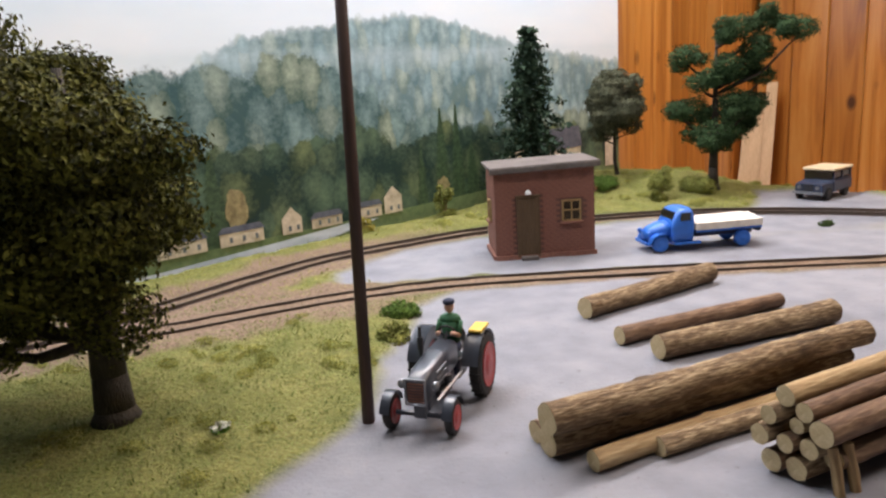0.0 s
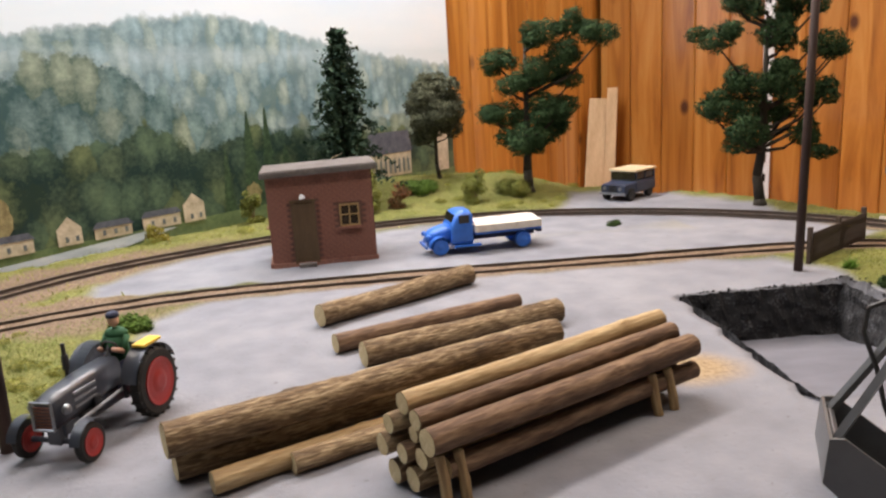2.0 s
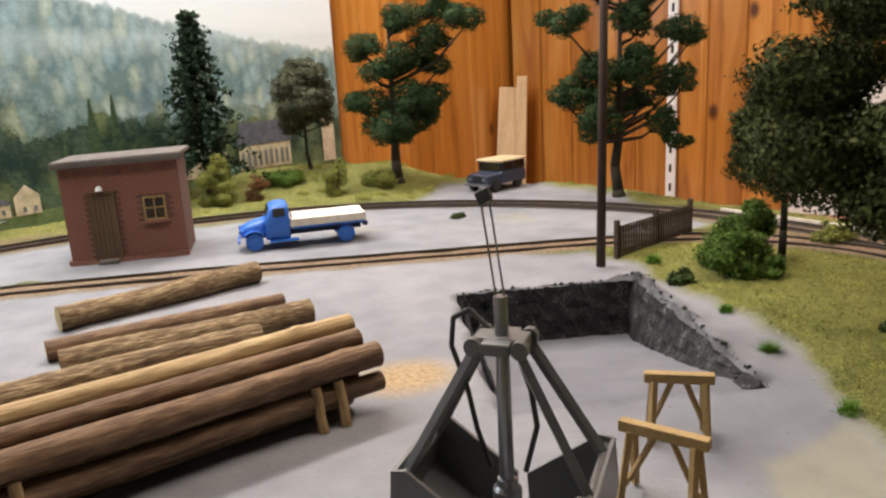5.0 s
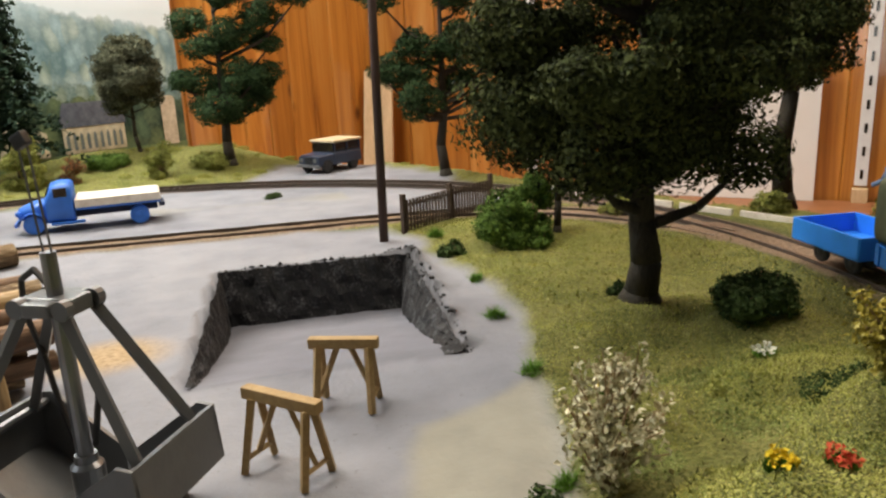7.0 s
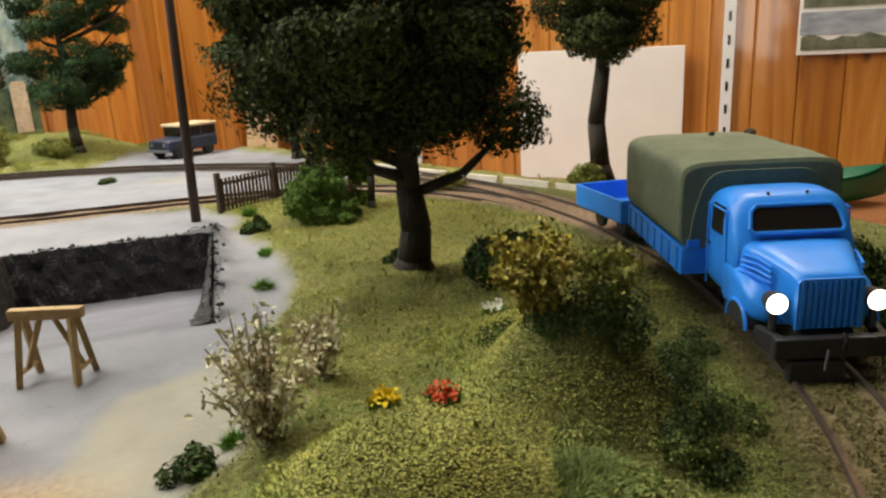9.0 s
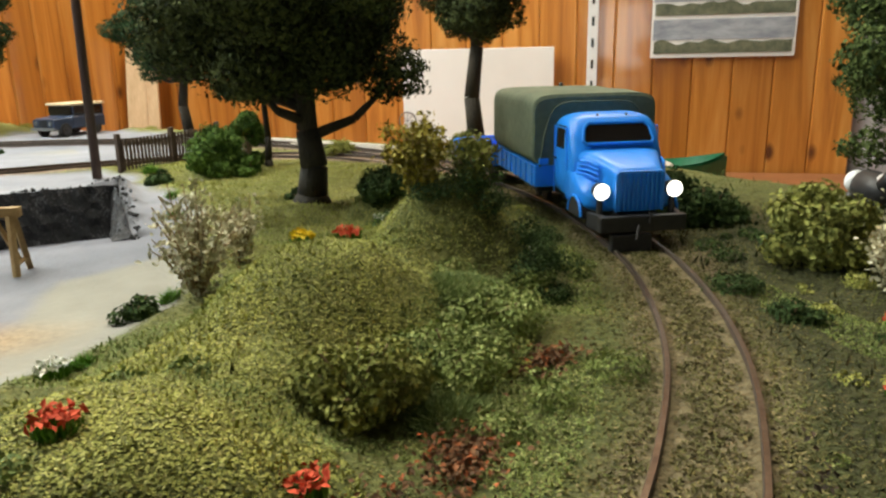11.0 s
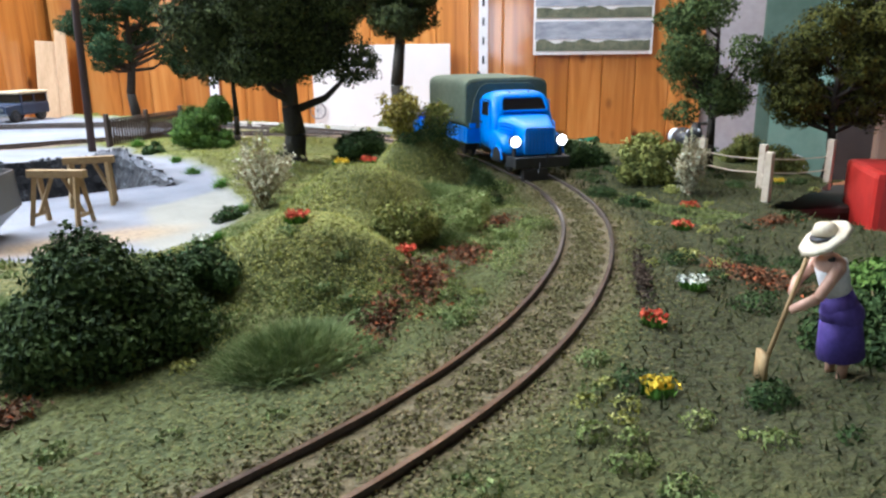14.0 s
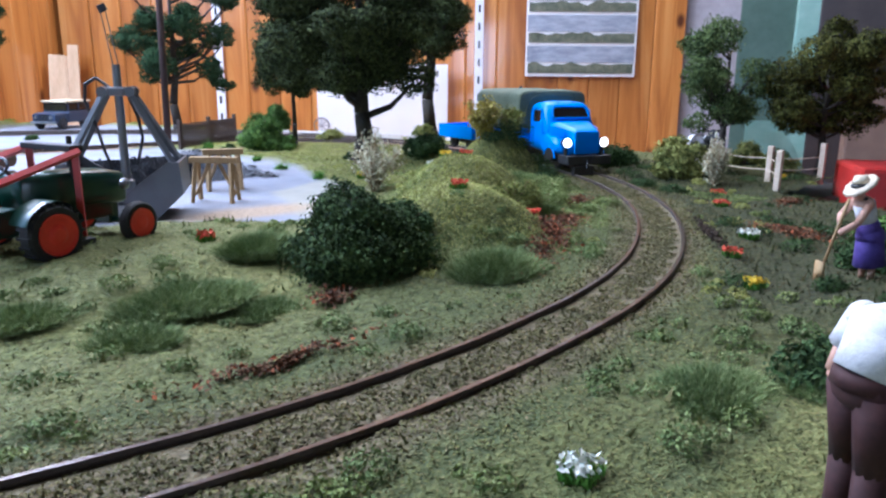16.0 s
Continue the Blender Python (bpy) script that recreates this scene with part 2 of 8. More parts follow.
M["navy"] = speckled("navy_cloth", [(0.3, (0.012, 0.018, 0.045)), (0.7, (0.03, 0.04, 0.08))], 150, 0.8)
M["boat_green"] = painted("boat_green", (0.012, 0.17, 0.075), 0.4)
M["cream"] = painted("cream_paint", (0.70, 0.56, 0.36), 0.5)
M["jeep_blue"] = painted("navy_blue_paint", (0.030, 0.045, 0.085), 0.35)
M["fence"] = speckled("dark_fence", [(0.3, (0.035, 0.022, 0.015)), (0.7, (0.085, 0.055, 0.038))], 150, 0.85)
M["pale_post"] = speckled("pale_post", [(0.3, (0.50, 0.40, 0.28)), (0.7, (0.70, 0.60, 0.46))], 80, 0.8)
M["cable"] = mat("black_cable", None, 0.5, 0.0, (0.015, 0.014, 0.014))
M["wire"] = mat("grey_wire", None, 0.5, 0.3, (0.12, 0.12, 0.12))


def lamp_glass(nt, b):
    b.inputs["Emission Color"].default_value = (1.0, 0.97, 0.90, 1)
    b.inputs["Emission Strength"].default_value = 6.0


M["headlight"] = mat("lit_headlight", lamp_glass, 0.2, 0.0, (0.9, 0.9, 0.9))


def ground_nodes(nt, b):
    """Grass, yard, sand, earth, coal and concrete, laid out by the areas stored on the sheet."""
    v = coords(nt)

    def area(name):
        a = nt.nodes.new("ShaderNodeAttribute")
        a.attribute_name = name
        return a.outputs["Fac"]
    fine = noise_fac(nt, v, 420.0, 3.0, 0.6)
    mid = noise_fac(nt, v, 40.0, 4.0)
    big = noise_fac(nt, v, 9.0, 3.0)
    grass = mix(nt, ramp(nt, mid, [(0.35, (0, 0, 0)), (0.65, (1, 1, 1))]),
                ramp(nt, fine, [(0.3, (0.085, 0.095, 0.022)), (0.7, (0.18, 0.19, 0.050))]),
                ramp(nt, fine, [(0.3, (0.13, 0.125, 0.038)), (0.7, (0.26, 0.25, 0.078))]))
    dull = ramp(nt, fine, [(0.3, (0.045, 0.056, 0.018)), (0.7, (0.115, 0.130, 0.042))])
    yard = mix(nt, ramp(nt, big, [(0.35, (0, 0, 0)), (0.65, (1, 1, 1))]),
               ramp(nt, mid, [(0.3, (0.160, 0.166, 0.192)), (0.7, (0.214, 0.220, 0.250))]),
               ramp(nt, mid, [(0.3, (0.205, 0.208, 0.232)), (0.7, (0.262, 0.265, 0.290))]))
    grit = ramp(nt, noise_fac(nt, v, 260.0, 5.0, 0.75), [(0.62, (0, 0, 0)), (0.72, (1, 1, 1))])
    yard = mix(nt, grit, yard, (0.11, 0.105, 0.11))
    sand = ramp(nt, fine, [(0.3, (0.23, 0.16, 0.09)), (0.7, (0.42, 0.31, 0.19))])
    pale = ramp(nt, mid, [(0.3, (0.22, 0.212, 0.182)), (0.7, (0.29, 0.278, 0.235))])
    earth = ramp(nt, fine, [(0.3, (0.125, 0.084, 0.058)), (0.7, (0.285, 0.200, 0.138))])
    coal = ramp(nt, noise_fac(nt, v, 160.0, 4.0), [(0.35, (0.012, 0.012, 0.013)), (0.6, (0.035, 0.035, 0.038)), (0.75, (0.13, 0.13, 0.14))])
    c = mix(nt, area("dull"), grass, dull)
    # garden ground: dark scrub colour with the weaker light painted in
    c = mix(nt, area("garden"), c, ramp(nt, fine, [(0.3, (0.024, 0.027, 0.011)), (0.7, (0.066, 0.068, 0.025))]))
    c = mix(nt, area("yard"), c, yard)
    # inside the pit's outline the floor is darker and bluer than the yard
    c = mix(nt, area("pit_floor"), c, ramp(nt, mid, [(0.3, (0.130, 0.134, 0.158)), (0.7, (0.172, 0.176, 0.205))]))
    c = mix(nt, area("pale"), c, pale)
    c = mix(nt, area("sand"), c, sand)
    c = mix(nt, area("earth"), c, earth)
    c = mix(nt, area("coal"), c, coal)
    nt.links.new(c, b.inputs["Base Color"])
    damped = nt.nodes.new("ShaderNodeMath")
    damped.operation = "MULTIPLY"
    nt.links.new(fine, damped.inputs[0])
    nt.links.new(ramp(nt, area("yard"), [(0.0, (1, 1, 1)), (1.0, (0.22, 0.22, 0.22))]), damped.inputs[1])
    bump(nt, b, damped.outputs[0], 1.0, 0.0022)
    b.inputs["Specular IOR Level"].default_value = 0.25


M["ground"] = mat("layout_scenery", ground_nodes, 0.85)

# ---------------------------------------------------------------- mesh helpers
MM = 0.001


def part(name, bm, material, parent=None, label="", smooth=False):
    """One mesh object out of a bmesh or of (points, faces); parent None: a thing of its own."""
    me = bpy.data.meshes.new(name)
    if isinstance(bm, tuple):
        me.from_pydata(bm[0], [], bm[1])
    else:
        bm.to_mesh(me)
        bm.free()
    for m in material if isinstance(material, (list, tuple)) else [material]:
        me.materials.append(m)
    if smooth:
        me.polygons.foreach_set("use_smooth", [True] * len(me.polygons))
    ob = new(name, me)
    if parent:
        ob.parent = parent
    if label:
        ob["label"] = label
    return ob


def thing(name, m, label, category, group="", kind=""):
    ob = new(name)
    ob.empty_display_size = 0.02
    ob.matrix_world = m
    return tagged(ob, label, category, group, kind)


def box(bm, sx, sy, sz, x=0, y=0, z=0, rot=None, bevel=0.0, idx=0):
    """A box of that size, centred at x, y and standing on z."""
    r = bmesh.ops.create_cube(bm, size=1)
    m = Matrix.Translation((x, y, z + sz / 2)) @ (rot or Matrix()) @ Matrix.Diagonal((sx, sy, sz, 1))
    bmesh.ops.transform(bm, matrix=m, verts=r["verts"])
    faces = list({f for v in r["verts"] for f in v.link_faces})
    for f in faces:
        f.material_index = idx
    if bevel:
        bmesh.ops.bevel(bm, geom=list({e for f in faces for e in f.edges}), offset=bevel, segments=2, profile=0.6, affect="EDGES", clamp_overlap=True, material=-1)
    return bm


def rod(bm, a, b, r1, r2=None, seg=10, idx=0, caps=True):
    """A tapered rod from a to b."""
    a, b = Vector(a), Vector(b)
    d = b - a
    r = bmesh.ops.create_cone(bm, cap_ends=caps, segments=seg, radius1=r1, radius2=r1 if r2 is None else r2, depth=d.length)
    m = Matrix.Translation((a + b) / 2) @ d.to_track_quat("Z", "Y").to_matrix().to_4x4()
    bmesh.ops.transform(bm, matrix=m, verts=r["verts"])
    for f in {f for v in r["verts"] for f in v.link_faces}:
        f.material_index = idx
    return bm


def ball(bm, c, rx, ry=None, rz=None, idx=0, seg=12):
    r = bmesh.ops.create_uvsphere(bm, u_segments=seg, v_segments=max(6, seg * 2 // 3), radius=1)
    m = Matrix.Translation(c) @ Matrix.Diagonal((rx, ry or rx, rz or rx, 1))
    bmesh.ops.transform(bm, matrix=m, verts=r["verts"])
    for f in {f for v in r["verts"] for f in v.link_faces}:
        f.material_index = idx
    return bm


def loft(bm, sections, n=20, idx=0):
    """A closed body through rounded cross-sections (x, half width, bottom, top, squareness)."""
    rings = []
    for x, hw, zb, zt, p in sections:
        ring = []
        for k in range(n):
            a = 2 * math.pi * (k + 0.5) / n
            cx, sx = math.cos(a), math.sin(a)
            ring.append(bm.verts.new((x, hw * math.copysign(abs(cx) ** (2 / p), cx), (zb + zt) / 2 + (zt - zb) / 2 * math.copysign(abs(sx) ** (2 / p), sx))))
        rings.append(ring)
    for r1, r2 in zip(rings, rings[1:]):
        for k in range(n):
            f = bm.faces.new((r1[k], r1[(k + 1) % n], r2[(k + 1) % n], r2[k]))
            f.material_index = idx
    for r in (rings[0][::-1], rings[-1]):
        bm.faces.new(r).material_index = idx
    return bm


def tube(bm, pts, r, seg=6, idx=0):
    for a, b in zip(pts, pts[1:]):
        rod(bm, a, b, r, seg=seg, idx=idx)
    return bm


def spin_profile(bm, profile, seg=20, axis="Y", centre=(0, 0, 0), idx=0):
    """A turned body: profile of (along, radius) about an axis."""
    rings = []
    for h, r in profile:
        ring = []
        for k in range(seg):
            a = 2 * math.pi * k / seg
            c, s = r * math.cos(a), r * math.sin(a)
            p = {"Y": (c, h, s), "Z": (c, s, h), "X": (h, c, s)}[axis]
            ring.append(bm.verts.new(Vector(p) + Vector(centre)))
        rings.append(ring)
    for r1, r2 in zip(rings, rings[1:]):
        for k in range(seg):
            bm.faces.new((r1[k], r1[(k + 1) % seg], r2[(k + 1) % seg], r2[k])).material_index = idx
    bm.faces.new(rings[0][::-1]).material_index = idx
    bm.faces.new(rings[-1]).material_index = idx
    return bm


RNG = np.random.default_rng(7)


def leaf_mesh(centres, normals, size, aspect=1.0, fold=0.25):
    """Many small folded leaves as one (points, faces)."""
    n = len(centres)
    t = RNG.normal(size=(n, 3))
    u = np.cross(normals, t)
    u /= np.linalg.norm(u, axis=1)[:, None] + 1e-9
    w = np.cross(normals, u)
    s = size * RNG.uniform(0.6, 1.35, (n, 1))
    a, b, c, d = centres - u * s * aspect, centres - w * s * 0.6 + normals * s * fold, centres + u * s * aspect, centres + w * s * 0.6 + normals * s * fold
    pts = np.stack([a, b, c, d], 1).reshape(-1, 3)
    i = np.arange(n) * 4
    return pts.tolist(), np.stack([i, i + 1, i + 2, i + 3], 1).tolist()


def clump_points(pads, density, jitter=0.25):
    """Points and outward directions on and under the skin of rounded pads (x, y, z, rx, ry, rz)."""
    cs, ns = [], []
    for x, y, z, rx, ry, rz in pads:
        k = int(density * (rx * ry + ry * rz + rx * rz) * 4.2) + 6
        d = RNG.normal(size=(k, 3))
        d /= np.linalg.norm(d, axis=1)[:, None]
        lump = 1 + 0.16 * np.sin(d[:, 0] * 5 + x * 900) * np.sin(d[:, 1] * 5 + y * 700) + 0.10 * np.sin(d[:, 2] * 9 + z * 500)
        r = lump * (1 - jitter * RNG.random(k) ** 1.5 + 0.08 * RNG.normal(size=k))
        cs.append(np.array((x, y, z)) + d * r[:, None] * np.array((rx, ry, rz)))
        nn = d + RNG.normal(scale=0.42, size=(k, 3))
        ns.append(nn / np.linalg.norm(nn, axis=1)[:, None])
    return np.concatenate(cs), np.concatenate(ns)


def cr_path(points, step=0.006):
    """Evenly spaced points of a smooth line through the given ones."""
    P = [np.array(p, float) for p in points]
    P = [2 * P[0] - P[1]] + P + [2 * P[-1] - P[-2]]
    out = []
    for a, b, c, d in zip(P, P[1:], P[2:], P[3:]):
        m = max(2, int(np.linalg.norm(c - b) / step))
        for k in range(m):
            t = k / m
            out.append(0.5 * (2 * b + (c - a) * t + (2 * a - 5 * b + 4 * c - d) * t * t + (3 * b - a - 3 * c + d) * t ** 3))
    out.append(P[-2])
    return np.array(out)


# ---------------------------------------------------------------- plan of the layout
MAIN = [(-0.42, 0.30), (-0.30, 0.385), (-0.19, 0.475), (-0.115, 0.545), (-0.06, 0.612), (-0.005, 0.668), (0.07, 0.712), (0.145, 0.745), (0.24, 0.764), (0.33, 0.766),
        (0.42, 0.745), (0.50, 0.707), (0.57, 0.655), (0.622, 0.592), (0.655, 0.525), (0.674, 0.455), (0.681, 0.385), (0.677, 0.31), (0.660, 0.235),
        (0.636, 0.178), (0.606, 0.125), (0.566, 0.077), (0.525, 0.043), (0.484, 0.018), (0.444, 0.000), (0.405, -0.011), (0.366, -0.0165),
        (0.330, -0.0185), (0.298, -0.0175), (0.262, -0.0125), (0.20, 0.002), (0.12, 0.030), (0.02, 0.075), (-0.10, 0.14), (-0.30, 0.26)]
SIDING = [(-0.19, 0.462), (-0.14, 0.485), (-0.085, 0.502), (-0.03, 0.527), (0.03, 0.549), (0.10, 0.562), (0.20, 0.561), (0.29, 0.556), (0.40, 0.546), (0.51, 0.536), (0.575, 0.522), (0.625, 0.490), (0.655, 0.445), (0.672, 0.390)]
MAIN_LINE, SIDING_LINE = cr_path(MAIN), cr_path(SIDING)
YARD_SOUTH = [(-0.06, 0.10), (0.20, 0.135), (0.31, 0.168), (0.345, 0.160), (0.40, 0.148), (0.436, 0.164), (0.468, 0.188), (0.476, 0.215), (0.488, 0.255), (0.505, 0.295), (0.513, 0.335),
              (0.511, 0.40), (0.506, 0.47), (0.50, 0.520), (0.40, 0.530), (0.29, 0.540), (0.20, 0.546), (0.10, 0.546), (0.071, 0.515), (0.056, 0.45), (0.046, 0.37), (0.035, 0.335), (0.012, 0.30), (-0.01, 0.26), (-0.06, 0.20)]
YARD_NORTH = [(0.015, 0.585), (0.10, 0.577), (0.30, 0.570), (0.53, 0.548), (0.59, 0.54), (0.62, 0.56), (0.60, 0.61), (0.60, 0.66), (0.61, 0.71), (0.575, 0.80), (0.53, 0.86), (0.46, 0.86), (0.44, 0.80), (0.40, 0.755), (0.30, 0.750), (0.20, 0.735),
              (0.12, 0.715), (0.06, 0.69), (0.03, 0.655), (0.0, 0.61)]
PALE = [(0.505, 0.270), (0.486, 0.259), (0.467, 0.248), (0.443, 0.241), (0.437, 0.228), (0.428, 0.200), (0.413, 0.172), (0.420, 0.140), (0.50, 0.16), (0.53, 0.24)]
PIT = [(0.374, 0.299), (0.390, 0.449), (0.496, 0.440), (0.477, 0.290)]


def inside(px, py, poly):
    hit = np.zeros(px.shape, bool)
    for (x1, y1), (x2, y2) in zip(poly, poly[1:] + poly[:1]):
        c = (y1 > py) != (y2 > py)
        hit ^= c & (px < (x2 - x1) * (py - y1) / (y2 - y1 + 1e-12) + x1)
    return hit


def edge_dist(px, py, poly, closed=True):
    d = np.full(px.shape, 9.0)
    ring = list(zip(poly, poly[1:] + (poly[:1] if closed else [])))
    for (x1, y1), (x2, y2) in ring:
        ex, ey = x2 - x1, y2 - y1
        t = np.clip(((px - x1) * ex + (py - y1) * ey) / (ex * ex + ey * ey + 1e-12), 0, 1)
        d = np.minimum(d, np.hypot(px - x1 - t * ex, py - y1 - t * ey))
    return d


def soft_in(px, py, poly, w):
    d = edge_dist(px, py, poly)
    return np.clip(0.5 + np.where(inside(px, py, poly), d, -d) / w, 0, 1)


def waves(x, y, f, seed):
    r = np.random.default_rng(seed)
    s = np.zeros(x.shape)
    for k in range(7):
        a = r.uniform(0, 6.28)
        g = f * r.uniform(0.6, 1.7)
        s += np.sin(g * (x * math.cos(a) + y * math.sin(a)) + r.uniform(0, 6.28))
    return s / 7 * 1.6


MOUNDS = [(0.43, 0.078, 0.034, 0.030, 0.021), (0.462, 0.118, 0.030, 0.030, 0.011), (0.500, 0.142, 0.032, 0.031, 0.022), (0.546, 0.167, 0.023, 0.023, 0.026), (0.558, 0.152, 0.018, 0.016, 0.012), (0.565, 0.205, 0.03, 0.03, 0.009), (0.31, 0.96, 0.15, 0.08, 0.020),
          (0.47, -0.10, 0.05, 0.04, 0.006), (0.585, 0.262, 0.022, 0.020, 0.008), (0.40, 0.90, 0.06, 0.05, 0.010), (0.68, 0.13, 0.05, 0.05, 0.004)]


def track_dist(x, y):
    d = np.full(x.shape, 9.0)
    for line in (MAIN_LINE, SIDING_LINE):
        for p in line[::2]:
            d = np.minimum(d, np.hypot(x - p[0], y - p[1]))
    return d


def zones(x, y):
    """The areas of the layout and its height at x, y."""
    wob = 0.006 * waves(x, y, 60, 1) + 0.003 * waves(x, y, 190, 2)
    td = track_dist(x, y)
    ys = soft_in(x + wob, y + wob, YARD_SOUTH, 0.008)
    yn = soft_in(x + wob, y + wob, YARD_NORTH, 0.012)
    yard = np.maximum(ys, yn)
    inpit = inside(x, y, PIT)
    # the pit's floor climbs from its back to the yard at its open front
    depth = np.clip((y - 0.300) / 0.12, 0, 1)
    pit = np.where(inpit, -0.029 * depth ** 0.9, 0.0)
    brim = edge_dist(x, y, [PIT[0], PIT[1], PIT[2], PIT[3]], closed=False)
    open_front = y > 0.292
    rim = np.where(~inpit & open_front, np.clip(1 - brim / 0.010, 0, 1), 0)
    wobble = waves(x, y, 260, 5)
    coal = np.clip(rim * 1.3 - 0.40 + 0.45 * wobble, 0, 1) * np.clip((x - 0.40) / 0.08, 0, 1)
    heap = np.exp(-((x - 0.497) / 0.016) ** 2 - ((y - 0.400) / 0.060) ** 2)
    pit = pit + rim * (0.002 + 0.011 * heap) * (0.5 + wobble * 0.5) * (y > 0.30)
    z = pit + 0.0004 * waves(x, y, 130, 7) * (1 - inpit)
    soft = (1 - yard) * np.clip((td - 0.012) / 0.02, 0, 1)
    z = z + soft * (0.0022 + 0.0016 * waves(x, y, 75, 3) + 0.0009 * waves(x, y, 210, 4))
    hill = np.zeros(x.shape)
    for cx, cy, rx, ry, h in MOUNDS:
        q = np.hypot((x - cx) / rx, (y - cy) / ry)
        hill = hill + h * np.where(q < 1.7, np.exp(-1.15 * q ** 2.8), 0)
    z = z + hill * np.clip((1 - yard) * 1.3, 0, 1) * np.clip((td - 0.013) / 0.018, 0, 1)
    front = np.clip((0.30 - y) / 0.15, 0, 1) * np.clip((x - 0.15) / 0.05, 0, 1)
    earth = np.clip((0.020 - td + wob * 0.5) / 0.006, 0, 1) * (1 - yn * 0.75)
    earth = earth * (1 - 0.5 * front)
    band = np.clip((0.050 - td + wob * 1.6) / 0.012, 0, 1) * np.clip((0.12 - x) / 0.1, 0, 1)
    earth = np.maximum(earth, band * (1 - yard) * (y > 0.35))
    dull = np.clip(np.clip((0.032 - td) / 0.01, 0, 1) * 0.8 + front * (0.35 + 0.35 * waves(x, y, 45, 9)) + 0.45 * (td < 0.06) * front + 0.5 * (x > 0.62) * (y < 0.35), 0, 1)
    sand = np.clip(1.6 * (1 - np.hypot((x - 0.345) / 0.030, (y - 0.345) / 0.022) + wob * 18), 0, 1)
    q = np.hypot((x - 0.402 + (y - 0.195) * 0.4) / 0.050, (y - 0.192) / 0.020)
    sand = np.maximum(sand, np.clip(1.8 * (1 - q + wob * 20), 0, 1) * 0.85)
    pale = soft_in(x + wob * 0.5, y + wob * 0.5, PALE, 0.005) * ys
    pit_floor = inpit * 1.0
    sand = sand * ys
    spill = np.clip(1.3 * (0.35 - np.abs(y - 0.655 + 0.15 * (x - 0.4)) / 0.05 + 0.5 * waves(x, y, 70, 12)), 0, 0.8) * yn * (x > 0.33) * (x < 0.50)
    pale = np.maximum(pale, spill * 0.8)
    z = z + 0.0085 * np.exp(-((x - 0.30) / 0.075) ** 4 - ((y - 0.125) / 0.055) ** 4) + 0.0023 * np.clip((0.034 - td) / 0.02, 0, 1) * (1 - yard) * (1 - 0.6 * (y > 0.42))
    return z, yard, sand, earth, coal, dull, pale, td, pit_floor


def garden_side(x, y):
    """The scrubby strip outside the bend, from the garden to the pasture; its colours also carry the dimmer light
    there.
    """
    line = np.interp(x, [0.36, 0.405, 0.444, 0.484, 0.525, 0.566, 0.606, 0.636, 0.660, 0.677], [-0.0165, -0.011, 0.0, 0.018, 0.043, 0.077, 0.125, 0.178, 0.235, 0.31])
    return np.clip((line - 0.019 - y) / 0.012, 0, 1) * np.clip((x - 0.38) / 0.06, 0, 1) * np.clip((0.74 - x) / 0.05, 0, 1)


def height(x, y):
    z = zones(np.array([x], float), np.array([y], float))[0]
    return float(z[0])


# the room's two timber walls meet behind the layout; the printed backdrop covers part of one
BACK_U = Vector((0.766, 0.643, 0)).normalized()
BACK_P = Vector((0.37, 1.09, 0))
CORNER = Vector((0.7125, 1.3975, 0))
EAST_U = Vector((0.7071, -0.7071, 0))


def layout_mask(x, y):
    back = (x - BACK_P.x) * BACK_U.y - (y - BACK_P.y) * BACK_U.x
    lim = 1.385 - 0.19 * np.clip((x - 0.60) / 0.12, 0, 1) - 0.05 * np.clip((x - 0.73) / 0.06, 0, 1) + 0.07 * np.clip((x - 0.80) / 0.06, 0, 1)
    gap = (x > 0.645 - (0.035 - y) * 0.3) & (y < 0.032)
    drop = ((y > 0.252) & (x > 0.790 - (y - 0.252) * 0.22)) | ((y <= 0.252) & (x > np.interp(y, [0.03, 0.06, 0.10, 0.156, 0.252], [0.735, 0.752, 0.768, 0.782, 0.790])))
    return (back > 0.006) & (x + y < lim) & ~gap & ~drop


def build_ground():
    step = 0.0038
    xs, ys = np.arange(-0.62, 1.06, step), np.arange(-0.40, 1.12, step)
    X, Y = np.meshgrid(xs, ys)
    z, yard, sand, earth, coal, dull, pale, td, pit_floor = zones(X.ravel(), Y.ravel())
    keep = layout_mask(X.ravel(), Y.ravel())
    nx, ny = len(xs), len(ys)
    i = (np.arange(ny - 1)[:, None] * nx + np.arange(nx - 1)[None, :]).ravel()
    quad = np.stack([i, i + 1, i + nx + 1, i + nx], 1)
    quad = quad[keep[quad].all(1)]
    used = np.unique(quad)
    remap = np.full(nx * ny, -1)
    remap[used] = np.arange(len(used))
    pts = np.stack([X.ravel(), Y.ravel(), z], 1)[used]
    me = bpy.data.meshes.new("ground")
    me.from_pydata(pts.tolist(), [], remap[quad].tolist())
    for name, a in (("yard", yard), ("sand", sand), ("earth", earth), ("coal", np.clip(coal, 0, 1)), ("dull", dull), ("pale", pale), ("pit_floor", pit_floor), ("garden", garden_side(X.ravel(), Y.ravel()))):
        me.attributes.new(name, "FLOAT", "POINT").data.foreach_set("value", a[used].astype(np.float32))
    me.materials.append(M["ground"])
    me.polygons.foreach_set("use_smooth", [True] * len(me.polygons))
    return tagged(new("ground", me), "model landscape with grey gravel yard, grass and a coal pit", "ground", kind="structure")


build_ground()


